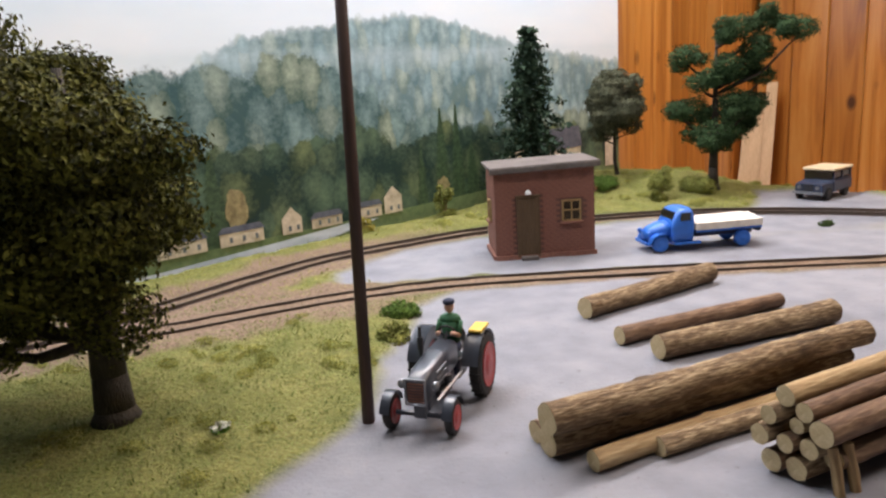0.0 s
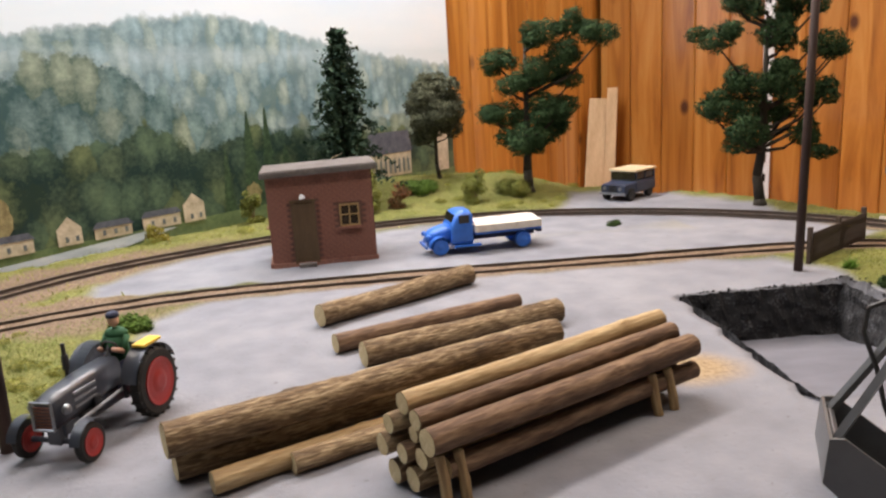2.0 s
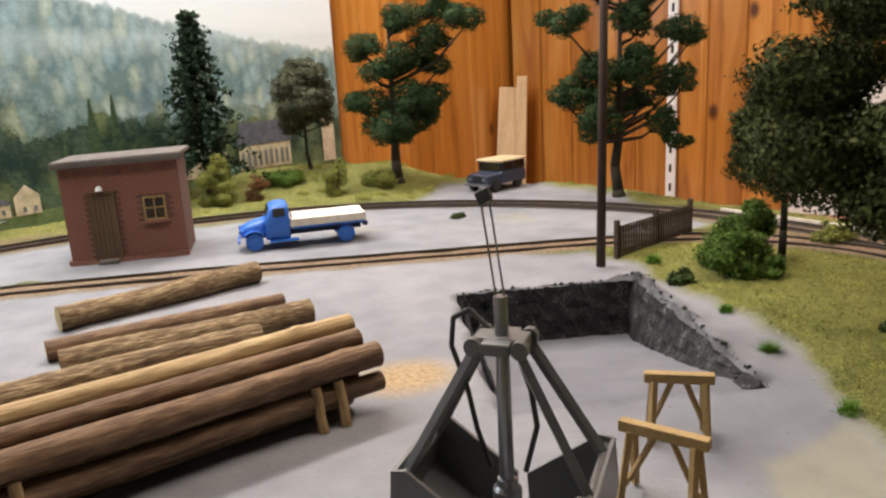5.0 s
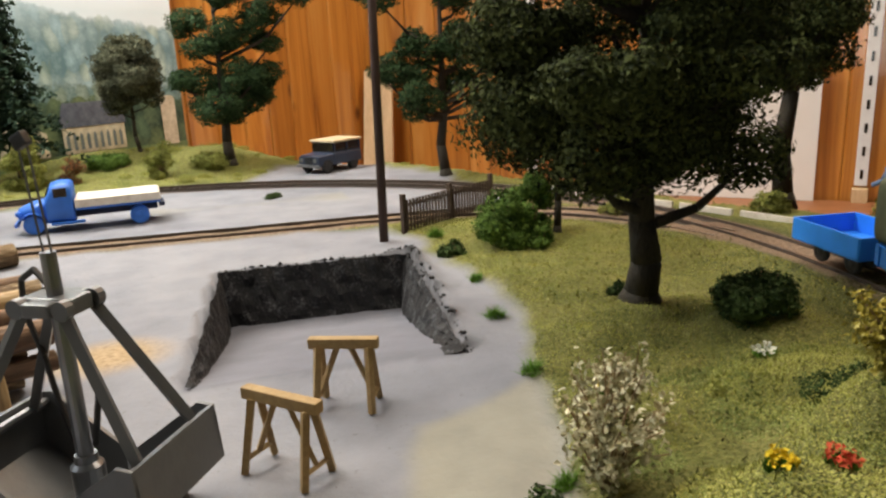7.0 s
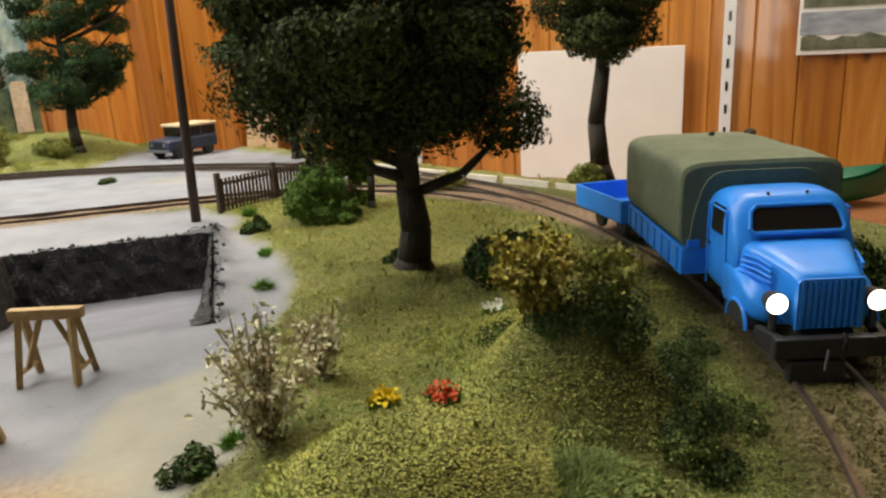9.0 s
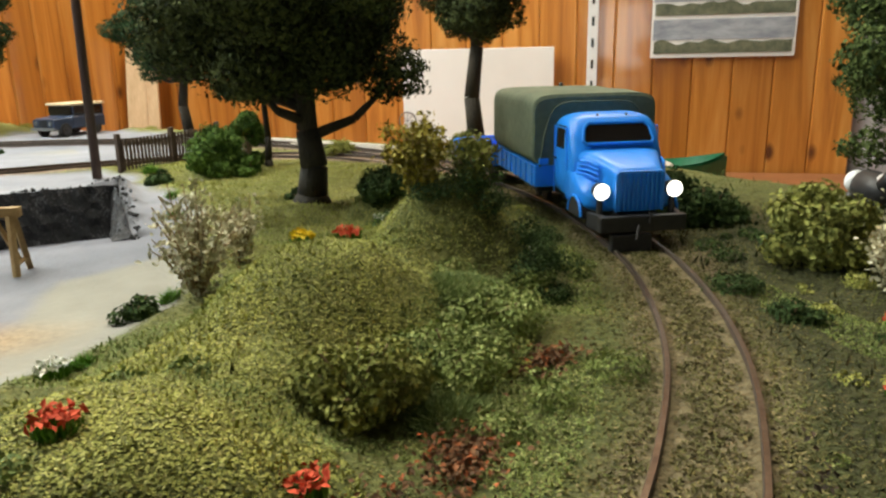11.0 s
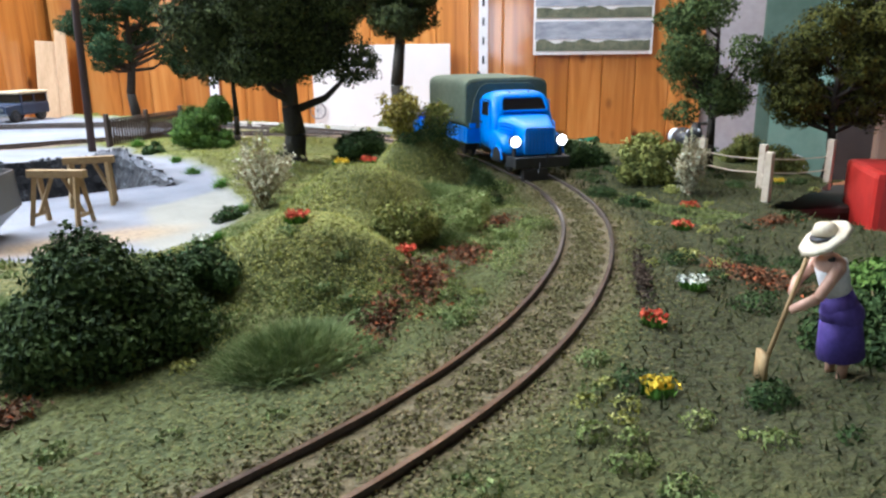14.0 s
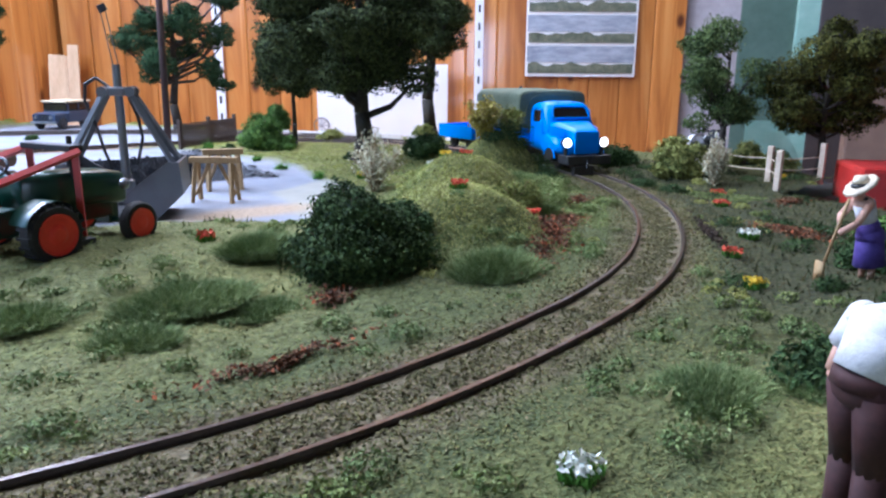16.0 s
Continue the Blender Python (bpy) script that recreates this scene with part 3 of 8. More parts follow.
# ---------------------------------------------------------------- room
def wall_planks(name, start, along, count, width, z0, z1, label):
    """A boarded wall: upright pine boards with chamfered joints, on a dark backing."""
    yaw = math.degrees(math.atan2(along.y, along.x))
    w = thing(name, pose(start.x, start.y, 0, 0, 0, yaw), label, "wall", kind="structure")
    bm = bmesh.new()
    box(bm, count * width, 0.02, z1 - z0, count * width / 2, 0.020, z0)
    part("backing", bm, M["bench"], w)
    me = None
    for k in range(count):
        if me is None:
            bm = bmesh.new()
            box(bm, width - 0.0006, 0.012, z1 - z0, 0, 0, z0)
            bmesh.ops.bevel(bm, geom=[e for e in bm.edges if abs(e.verts[0].co.z - e.verts[1].co.z) > 0.1], offset=0.0020, segments=1, affect="EDGES")
            ob = part("plank", bm, M["pine"], w)
            me = ob.data
        else:
            ob = new("plank", me)
            ob.parent = w
        ob.location = ((k + 0.5) * width, 0.002, 0)
    return w


n_back = 10
wall_planks("wall_north", CORNER - BACK_U * (0.052 * n_back - 0.03) + Vector((-BACK_U.y, BACK_U.x, 0)) * 0.012, BACK_U, n_back, 0.052, -0.8, 1.6, "orange varnished pine boards beside the printed backdrop")
wall_planks("wall_east", CORNER, EAST_U, 20, 0.0585, -0.8, 1.6, "orange varnished pine boarded wall with knots")


def plain_wall(name, a, b, z0, z1, material, label):
    a, b = Vector((*a, 0)), Vector((*b, 0))
    d = b - a
    bm = bmesh.new()
    box(bm, d.length, 0.04, z1 - z0, d.length / 2, 0, z0)
    ob = part(name, bm, material)
    ob.matrix_world = pose(a.x, a.y, 0, 0, 0, math.degrees(math.atan2(d.y, d.x)))
    return tagged(ob, label, "wall", kind="structure")


W0 = CORNER - BACK_U * 0.468 + Vector((-BACK_U.y, BACK_U.x, 0)) * 0.045
W1 = W0 - BACK_U * 1.75
E1 = CORNER + EAST_U * 1.19
plain_wall("wall_behind_backdrop", W0.xy, W1.xy, -0.8, 1.6, M["plaster"], "dull plaster wall behind the backdrop")
plain_wall("wall_west", W1.xy, (-1.35, -1.3), -0.8, 1.6, M["plaster"], "dull plaster wall of the hobby room")
plain_wall("wall_south", (-1.35, -1.3), (2.3, -1.3), -0.8, 1.6, M["plaster"], "dull plaster wall of the hobby room")
plain_wall("wall_far_east", (2.3, -1.3), (2.3, 1.05), -0.8, 1.6, M["plaster"], "dim plaster wall of the hobby room")
plain_wall("wall_return", (2.3, 1.05), (E1.x + 0.02, E1.y + 0.30), -0.8, 1.6, M["plaster"], "dim plaster wall of the hobby room")
bm = bmesh.new()
box(bm, 5, 4.6, 0.05, 0.4, 0.4, -0.85)
tagged(part("floor", bm, M["floor"]), "dark boarded floor of the hobby room", "floor", kind="structure")
bm = bmesh.new()
box(bm, 5, 4.6, 0.05, 0.4, 0.4, 1.6)
tagged(part("ceiling", bm, M["plaster"]), "pale plaster ceiling", "ceiling", kind="structure")

# low bench behind the layout, and the trestle board under it
bm = bmesh.new()
box(bm, 1.9, 1.05, 0.03, 0.85, -0.535, -0.145)
ob = part("bench_top", bm, M["bench"])
ob.matrix_world = pose(CORNER.x, CORNER.y, 0, 0, 0, -45)
tagged(ob, "reddish brown wooden bench top along the wall", "bench", kind="structure")
bm = bmesh.new()
box(bm, 1.30, 1.15, 0.02, 0.06, 0.25, -0.062)
tagged(part("layout_board", bm, M["bench"]), "dark wooden baseboard under the model landscape", "board", kind="structure")


# ---------------------------------------------------------------- printed backdrop
def haze(nt, b):
    """Printed photograph: sky over a misty wooded ridge, with two nearer belts of wood before it."""
    v = coords(nt)
    sep = nt.nodes.new("ShaderNodeSeparateXYZ")
    nt.links.new(v, sep.inputs[0])
    along = nt.nodes.new("ShaderNodeMapRange")
    nt.links.new(sep.outputs[0], along.inputs[0])
    along.inputs[1].default_value, along.inputs[2].default_value = -1.30, 0.05

    def math2(op, x, y):
        n = nt.nodes.new("ShaderNodeMath")
        n.operation = op
        for sock, val in zip(n.inputs, (x, y)):
            if hasattr(val, "is_linked"):
                nt.links.new(val, sock)
            else:
                sock.default_value = val
        return n.outputs[0]

    def cells(sx, sz):
        """Rounded tree crowns: 0 at a crown's middle, 1 towards its rim."""
        warp = node(nt, "ShaderNodeTexNoise", Scale=60.0, Detail=2.0)
        nt.links.new(v, warp.inputs["Vector"])
        add = nt.nodes.new("ShaderNodeVectorMath")
        add.operation = "MULTIPLY_ADD"
        nt.links.new(warp.outputs["Color"], add.inputs[0])
        add.inputs[1].default_value = (0.6, 0.0, 0.6)
        nt.links.new(coords(nt, (sx, 0.0, sz)), add.inputs[2])
        vo = node(nt, "ShaderNodeTexVoronoi", Scale=1.0)
        nt.links.new(add.outputs[0], vo.inputs["Vector"])
        return vo.outputs["Distance"], vo.outputs["Color"]

    def belt(pic, line, sx, sz, rise, soft, dark, light, grain):
        """A belt of wood with a ragged top along the line (place along, height)."""
        ridge = ramp(nt, along.outputs[0], [((u + 1.30) / 1.35, (h, h, h)) for u, h in line])
        dist, tint = cells(sx, sz)
        fine = noise_fac(nt, coords(nt, (grain, 1, grain)), 1.0, 6.0, 0.7)
        ragged = math2("ADD", math2("MULTIPLY", dist, rise), math2("MULTIPLY", fine, rise * 0.9))
        over = math2("ADD", math2("ADD", math2("SUBTRACT", sep.outputs[2], ridge), ragged), 0.5)
        cover = ramp(nt, over, [(0.5 + rise * 0.9 - soft, (1, 1, 1)), (0.5 + rise * 0.9 + soft, (0, 0, 0))])
        shade = math2("ADD", math2("MULTIPLY", math2("SUBTRACT", 0.9, dist), 0.45), math2("MULTIPLY", fine, 0.6))
        body = ramp(nt, shade, [(0.34, dark), (0.74, light)])
        odd = ramp(nt, tint, [(0.25, (0.80, 0.92, 1.0)), (0.6, (1, 1, 1)), (0.85, (1.12, 1.03, 0.88))])
        return mix(nt, cover, pic, mix(nt, 1.0, body, odd, "MULTIPLY"))

    rng = nt.nodes.new("ShaderNodeMapRange")
    nt.links.new(sep.outputs[2], rng.inputs[0])
    rng.inputs[1].default_value, rng.inputs[2].default_value = -0.02, 0.40
    cloud = noise_fac(nt, coords(nt, (5, 1, 16)), 1.0, 4.0, 0.6)
    sky = ramp(nt, rng.outputs[0], [(0.42, (0.82, 0.88, 0.92)), (0.54, (0.82, 0.90, 0.96)), (0.80, (0.52, 0.72, 0.94))])
    pic = mix(nt, ramp(nt, cloud, [(0.40, (0, 0, 0)), (0.70, (0.8, 0.8, 0.8))]), sky, (0.90, 0.93, 0.95))
    pic = belt(pic, ((-1.30, 0.165), (-0.90, 0.160), (-0.645, 0.165), (-0.576, 0.196), (-0.50, 0.208), (-0.40, 0.217), (-0.35, 0.218), (-0.285, 0.204), (-0.229, 0.191), (-0.12, 0.174), (-0.03, 0.163), (0.05, 0.160)),
               85, 42, 0.010, 0.0022, (0.115, 0.200, 0.205), (0.44, 0.56, 0.55), 150)
    mist = ramp(nt, rng.outputs[0], [(0.10, (0.02, 0.02, 0.02)), (0.20, (0.10, 0.10, 0.10)), (0.27, (0.42, 0.42, 0.42)), (0.32, (0.10, 0.10, 0.10)), (0.42, (0.18, 0.18, 0.18)), (0.475, (0.58, 0.58, 0.58)), (0.50, (0.22, 0.22, 0.22))])
    patchy = ramp(nt, noise_fac(nt, coords(nt, (7, 1, 22)), 1.0, 4.0, 0.6), [(0.30, (0.25, 0.25, 0.25)), (0.70, (1.2, 1.2, 1.2))])
    pic = mix(nt, mix(nt, 1.0, mist, patchy, "MULTIPLY"), pic, (0.62, 0.75, 0.79))
    pic = belt(pic, ((-1.30, 0.170), (-0.85, 0.165), (-0.64, 0.175), (-0.58, 0.168), (-0.52, 0.186), (-0.47, 0.170), (-0.43, 0.135), (-0.38, 0.110), (-0.25, 0.100), (0.05, 0.095)),
               50, 26, 0.032, 0.0034, (0.060, 0.115, 0.110), (0.34, 0.43, 0.38), 170)
    pic = belt(pic, ((-1.30, 0.115), (-0.75, 0.110), (-0.60, 0.100), (-0.50, 0.095), (-0.46, 0.115), (-0.41, 0.085), (-0.35, 0.100), (-0.30, 0.095), (-0.20, 0.080), (0.05, 0.072)),
               40, 28, 0.024, 0.0016, (0.018, 0.042, 0.034), (0.165, 0.225, 0.125), 200)
    nt.links.new(pic, b.inputs["Base Color"])
    b.inputs["Specular IOR Level"].default_value = 0.3


M["backdrop"] = mat("printed_panorama", haze, 0.4)


def print_ink(name, dark, light, scale=(110, 1, 110)):
    def build(nt, b):
        f = noise_fac(nt, coords(nt, scale), 1.0, 5.0, 0.7)
        nt.links.new(ramp(nt, f, [(0.32, dark), (0.68, light)]), b.inputs["Base Color"])
    return mat(name, build, 0.45)


M["ink_near"] = print_ink("ink_near_wood", (0.008, 0.030, 0.016), (0.075, 0.13, 0.060), (190, 1, 190))
M["ink_autumn"] = print_ink("ink_autumn_wood", (0.14, 0.11, 0.05), (0.42, 0.35, 0.17))
M["ink_house"] = print_ink("ink_house_wall", (0.40, 0.33, 0.22), (0.74, 0.64, 0.50), (75, 1, 75))
M["ink_roof"] = print_ink("ink_slate_roof", (0.06, 0.07, 0.10), (0.16, 0.17, 0.21))
M["ink_window"] = print_ink("ink_window", (0.10, 0.12, 0.13), (0.2, 0.22, 0.22))
M["ink_river"] = print_ink("ink_river", (0.42, 0.52, 0.56), (0.78, 0.84, 0.86), (20, 1, 90))
M["ink_meadow"] = print_ink("ink_meadow", (0.09, 0.15, 0.06), (0.20, 0.27, 0.12))


def build_backdrop():
    """The print hangs on the wall: one sheet, with its pictured woods and houses as flat inked shapes."""
    length = 1.72
    w = thing("backdrop", Matrix.Translation(BACK_P) @ pose(0, 0, 0, 0, 0, math.degrees(math.atan2(BACK_U.y, BACK_U.x))), "printed panorama of misty wooded hills, houses and sky", "backdrop", kind="structure")
    bm = bmesh.new()
    box(bm, length, 0.003, 0.62, -length / 2, 0.004, -0.06)
    part("printed_sheet", bm, M["backdrop"], w)
    r = random.Random(5)
    layer = [0]

    def flat(name, polys, material):
        layer[0] += 1
        bm = bmesh.new()
        for k, poly in enumerate(polys):
            bm.faces.new([bm.verts.new((x, 0.0024 - 0.0004 * layer[0] - 0.000002 * k, z)) for x, z in poly])
        part(name, bm, material, w)

    def conifer(x, z, h, wd):
        left, right = [], []
        n = 14
        for k in range(n):
            t = k / n
            hw = wd * (1 - t) ** 0.8
            left += [(x - hw, z + h * t), (x - hw * 0.62, z + h * (t + 0.06))]
            right += [(x + hw * r.uniform(0.85, 1.1), z + h * t), (x + hw * 0.62, z + h * (t + 0.06))]
        return left + [(x, z + h)] + right[::-1]

    def crown(x, z, rx, rz):
        n = 22
        return [(x + rx * (1 + 0.18 * r.uniform(-1, 1)) * math.cos(6.283 * k / n), z + rz * (1 + 0.18 * r.uniform(-1, 1)) * math.sin(6.283 * k / n)) for k in range(n)][::-1]

    flat("near_conifer", [conifer(x, 0.0, h, wd) for x, h, wd in ((-0.344, 0.119, 0.016), (-0.320, 0.121, 0.015), (-0.297, 0.080, 0.016), (-0.375, 0.082, 0.010), (-0.62, 0.10, 0.018), (-0.82, 0.09, 0.02), (-1.02, 0.11, 0.02))], M["ink_near"])
    flat("autumn_tree", [crown(x, z, rx, rz) for x, z, rx, rz in ((-0.345, 0.028, 0.010, 0.013), (-0.60, 0.045, 0.011, 0.018))], M["ink_autumn"])
    flat("meadow", [[(-1.7, -0.05), (-0.0, -0.05), (-0.0, 0.018), (-0.20, 0.020), (-0.30, 0.016), (-0.45, 0.014), (-0.8, 0.012), (-1.7, 0.01)]], M["ink_meadow"])
    flat("river", [[(-1.7, -0.030), (-0.66, -0.008), (-0.50, 0.000), (-0.44, 0.010), (-0.47, 0.012), (-0.56, 0.007), (-0.68, 0.002), (-1.7, -0.008)]], M["ink_river"])
    houses, roofs, panes = [], [], []
    for x, wd, h, gable in ((-0.420, 0.024, 0.018, 1), (-0.456, 0.040, 0.012, 0), (-0.545, 0.022, 0.015, 1), (-0.505, 0.036, 0.010, 0), (-0.598, 0.044, 0.012, 0), (-0.655, 0.045, 0.012, 0), (-0.72, 0.026, 0.014, 1), (-0.78, 0.05, 0.012, 0), (-0.9, 0.06, 0.013, 0)):
        z = 0.0125
        houses.append([(x - wd / 2, z), (x + wd / 2, z), (x + wd / 2, z + h)] + ([(x, z + h + 0.011)] if gable else []) + [(x - wd / 2, z + h)])
        if not gable:
            roofs.append([(x - wd / 2 - 0.002, z + h), (x + wd / 2 + 0.002, z + h), (x + wd / 2 - 0.003, z + h + 0.006), (x - wd / 2 + 0.003, z + h + 0.006)])
        for k in range(3 if wd > 0.03 else 2):
            xx = x - wd / 2 + wd * (k + 0.7) / (3.4 if wd > 0.03 else 2.4)
            panes.append([(xx, z + 0.003), (xx + 0.003, z + 0.003), (xx + 0.003, z + 0.008), (xx, z + 0.008)])
    # the long slate-roofed hall with arched windows, and its tower
    houses.append([(-0.172, 0.020), (-0.092, 0.020), (-0.092, 0.050), (-0.172, 0.050)])
    houses.append([(-0.036, 0.016), (-0.014, 0.016), (-0.014, 0.074), (-0.018, 0.078), (-0.032, 0.078), (-0.036, 0.074)])
    houses.append([(-0.25, 0.020), (-0.19, 0.020), (-0.19, 0.046), (-0.22, 0.062), (-0.25, 0.046)])
    roofs.append([(-0.176, 0.050), (-0.089, 0.050), (-0.095, 0.078), (-0.168, 0.078)])
    for k in range(9):
        xx = -0.169 + k * 0.0085
        panes.append([(xx, 0.024), (xx + 0.0042, 0.024), (xx + 0.0042, 0.040), (xx + 0.0021, 0.044), (xx, 0.040)])
    flat("pictured_house", houses, M["ink_house"])
    flat("pictured_roof", roofs, M["ink_roof"])
    flat("pictured_window", panes, M["ink_window"])


build_backdrop()


# ---------------------------------------------------------------- railway
def rail_mesh(line, side):
    """One rail swept along a line: foot, web and head, with a worn top."""
    t = np.gradient(line, axis=0)
    t /= np.linalg.norm(t, axis=1)[:, None]
    nrm = np.stack([-t[:, 1], t[:, 0]], 1)
    c = line + nrm * side
    prof = [(-0.0014, 0.0), (-0.0014, 0.0006), (-0.0005, 0.0010), (-0.0005, 0.0022), (-0.0008, 0.0025), (-0.00055, 0.0034), (0.00055, 0.0034), (0.0008, 0.0025), (0.0005, 0.0022), (0.0005, 0.0010), (0.0014, 0.0006), (0.0014, 0.0)]
    pts, faces, idx = [], [], []
    for p, nn in zip(c, nrm):
        pts += [(p[0] + nn[0] * a, p[1] + nn[1] * a, z) for a, z in prof]
    m = len(prof)
    for k in range(len(c) - 1):
        for j in range(m - 1):
            faces.append((k * m + j, k * m + j + 1, (k + 1) * m + j + 1, (k + 1) * m + j))
            idx.append(1 if j == 5 else 0)
    return (pts, faces), idx


def build_track(name, line, base_z, label):
    w = thing(name, Matrix.Translation((0, 0, base_z)), label, "railway track", kind="structure")
    for side in (-0.0089, 0.0089):
        data, idx = rail_mesh(line, side)
        ob = part("rail", data, [M["rail_side"], M["rail_top"]], w)
        ob.data.polygons.foreach_set("material_index", idx)


build_track("main_track", MAIN_LINE, 0.0006, "narrow-gauge rails with rusty sides, half overgrown")
build_track("siding_track", SIDING_LINE, -0.0006, "narrow-gauge siding rails set in brown ballast")

# pale edging strip along the outer side of the bend
edge_line = cr_path([(0.640, 0.585), (0.672, 0.510), (0.698, 0.451), (0.716, 0.405), (0.730, 0.359), (0.739, 0.315), (0.745, 0.268), (0.744, 0.235)])
bm = bmesh.new()
for k, (a, b) in enumerate(zip(edge_line, edge_line[1:])):
    if k % 7 == 6:
        continue
    d = b - a
    box(bm, float(np.hypot(*d)) * 1.02, 0.0022, 0.0042, float(a[0] + b[0]) / 2, float(a[1] + b[1]) / 2, 0.0018, Matrix.Rotation(math.atan2(d[1], d[0]), 4, "Z"))
tagged(part("edging_strip", bm, M["white_load"]), "pale edging strip laid beside the track bend", "edging", kind="structure")


# ---------------------------------------------------------------- pit walls
def pit_wall(a, b, lean, name, rough=1.0):
    """A rough coal-black bank between two corners of the pit, down to its sloping floor."""
    n, m = 60, 7
    a, b = np.array(a), np.array(b)
    d = (b - a) / np.linalg.norm(b - a)
    side = np.array((d[1], -d[0]))
    pts, faces = [], []
    for i in range(n + 1):
        p = a + (b - a) * i / n
        dep = 0.031 * max(0.0, min(1.0, (p[1] - 0.296) / 0.12)) ** 0.9 + 0.001
        for j in range(m + 1):
            t = j / m
            wob = rough * (noise.noise(Vector((i * 0.33, j * 0.7, a[0] * 50))) * 0.0022 + noise.noise(Vector((i * 0.9, j * 1.6, a[1] * 50))) * 0.0011)
            q = p + side * (lean * t + wob + 0.0018)
            pts.append((q[0], q[1], 0.0012 + 0.0012 * noise.noise(Vector((i * 0.3, 3, a[1] * 40))) - dep * t))
    for i in range(n):
        for j in range(m):
            k = i * (m + 1) + j
            faces.append((k, k + 1, k + m + 2, k + m + 1))
    tagged(part(name, (pts, faces), M["coal"]), "black coal-dusted bank of the yard pit", "pit wall", kind="structure")


M["coal"] = speckled("coal_dusted_bank", [(0.30, (0.006, 0.006, 0.007)), (0.54, (0.017, 0.017, 0.019)), (0.70, (0.12, 0.12, 0.13))], 110, 0.9, relief=0.003)
pit_wall(PIT[0], PIT[1], 0.003, "pit_bank_west", 0.5)
pit_wall(PIT[1], PIT[2], 0.006, "pit_bank_north")
pit_wall(PIT[2], PIT[3], 0.007, "pit_bank_east")


def rubble(n, seed):
    """Coal crumbs along the brim and the foot of the pit's banks."""
    r = np.random.default_rng(seed)
    pts, faces = [], []
    runs = ((PIT[1], PIT[2]), (PIT[2], PIT[3]))
    for _ in range(n):
        pick = r.random()
        a, b = (np.array(q) for q in runs[0 if pick < 0.6 else 1])
        d = (b - a) / np.linalg.norm(b - a)
        p = a + (b - a) * r.random() + np.array((-d[1], d[0])) * (abs(r.normal(scale=0.0022)) - 0.0022)
        z = height(p[0], p[1])
        q = 0.0004 + 0.0010 * r.random() ** 4
        base = len(pts)
        for dx, dy, dz in ((1, 0, 0), (-1, 0, 0), (0, 1, 0), (0, -1, 0), (0, 0, 1), (0, 0, -1)):
            k = q * r.uniform(0.6, 1.3)
            pts.append((p[0] + dx * k, p[1] + dy * k, z + q * 0.4 + dz * k))
        for f in ((0, 2, 4), (2, 1, 4), (1, 3, 4), (3, 0, 4), (2, 0, 5), (1, 2, 5), (3, 1, 5), (0, 3, 5)):
            faces.append(tuple(base + v for v in f))
    tagged(part("rubble", (pts, faces), M["coal"]), "black coal crumbs along the brim of the pit", "rubble", kind="stuff")


rubble(700, 5)


# ---------------------------------------------------------------- trees and shrubs
def tree(name, x, y, label, pads, leaf, trunk_h, trunk_r, leaf_size=0.0026, density=210000, lean=(0, 0), group="", bark="bark", category="tree", z=None, limbs=True):
    """A tapered trunk, limbs to each clump of the crown, and many small leaves. pads are offsets from the foot."""
    z = height(x, y) if z is None else z
    w = thing(name, Matrix.Translation((x, y, z - 0.001)), label, category, group)
    bm = bmesh.new()
    fork = Vector((lean[0], lean[1], trunk_h))
    mid = fork * 0.5 + Vector((0.004 * math.sin(x * 90), 0.003 * math.cos(y * 70), 0)) * min(1, trunk_h / 0.05)
    rod(bm, (0, 0, -0.002), mid * 0.25, trunk_r * 1.55, trunk_r * 1.08, 12)
    rod(bm, mid * 0.25, mid, trunk_r * 1.08, trunk_r * 0.95, 12)
    rod(bm, mid, fork, trunk_r * 0.96, trunk_r * 0.8, 12)
    part("trunk", bm, M[bark], w, smooth=True)
    if limbs:
        top = max(p[2] for p in pads)
        bm = bmesh.new()
        rod(bm, fork, (lean[0] * 1.2, lean[1] * 1.2, fork.z + (top - fork.z) * 0.8), trunk_r * 0.8, trunk_r * 0.25, 8)
        big = max(p[3] for p in pads)
        for px, py, pz, rx, ry, rz in pads:
            if rx < big * 0.55:
                continue
            h = min(max(fork.z * 0.9, pz - math.hypot(px, py) * 0.75), pz)
            a = Vector((lean[0], lean[1], h))
            b = Vector((px, py, pz - rz * 0.3))
            k = a.lerp(b, 0.55) + Vector((0, 0, -0.12 * (b - a).length))
            rod(bm, a, k, trunk_r * 0.42, trunk_r * 0.30, 6)
            rod(bm, k, b, trunk_r * 0.30, trunk_r * 0.12, 6)
        part("branching", bm, M[bark], w, smooth=True)
    c, n = clump_points(pads, density * 4.2, 0.30)
    part("crown", leaf_mesh(c, n, leaf_size * 0.50), M[leaf], w)
    return w


def round_crown(cx, cy, cz, rx, ry, rz, n, pr, seed, flat=0.8):
    """Clumps spread through an egg-shaped crown."""
    r = np.random.default_rng(seed)
    out = []
    for k in range(n):
        d = r.normal(size=3)
        d /= np.linalg.norm(d)
        s = r.uniform(0.40, 1.0) ** 0.5
        q = pr * r.uniform(0.7, 1.25)
        out.append((cx + d[0] * s * max(rx - q * 0.6, 0.001), cy + d[1] * s * max(ry - q * 0.6, 0.001), cz + d[2] * s * max(rz - q * 0.6, 0.001), q, q, q * flat))
    for x, y, z, q, _, qz in list(out):
        d = r.normal(size=3)
        d /= np.linalg.norm(d)
        out.append((x + d[0] * q, y + d[1] * q, z + d[2] * qz, q * 0.48, q * 0.48, qz * 0.48))
    return out


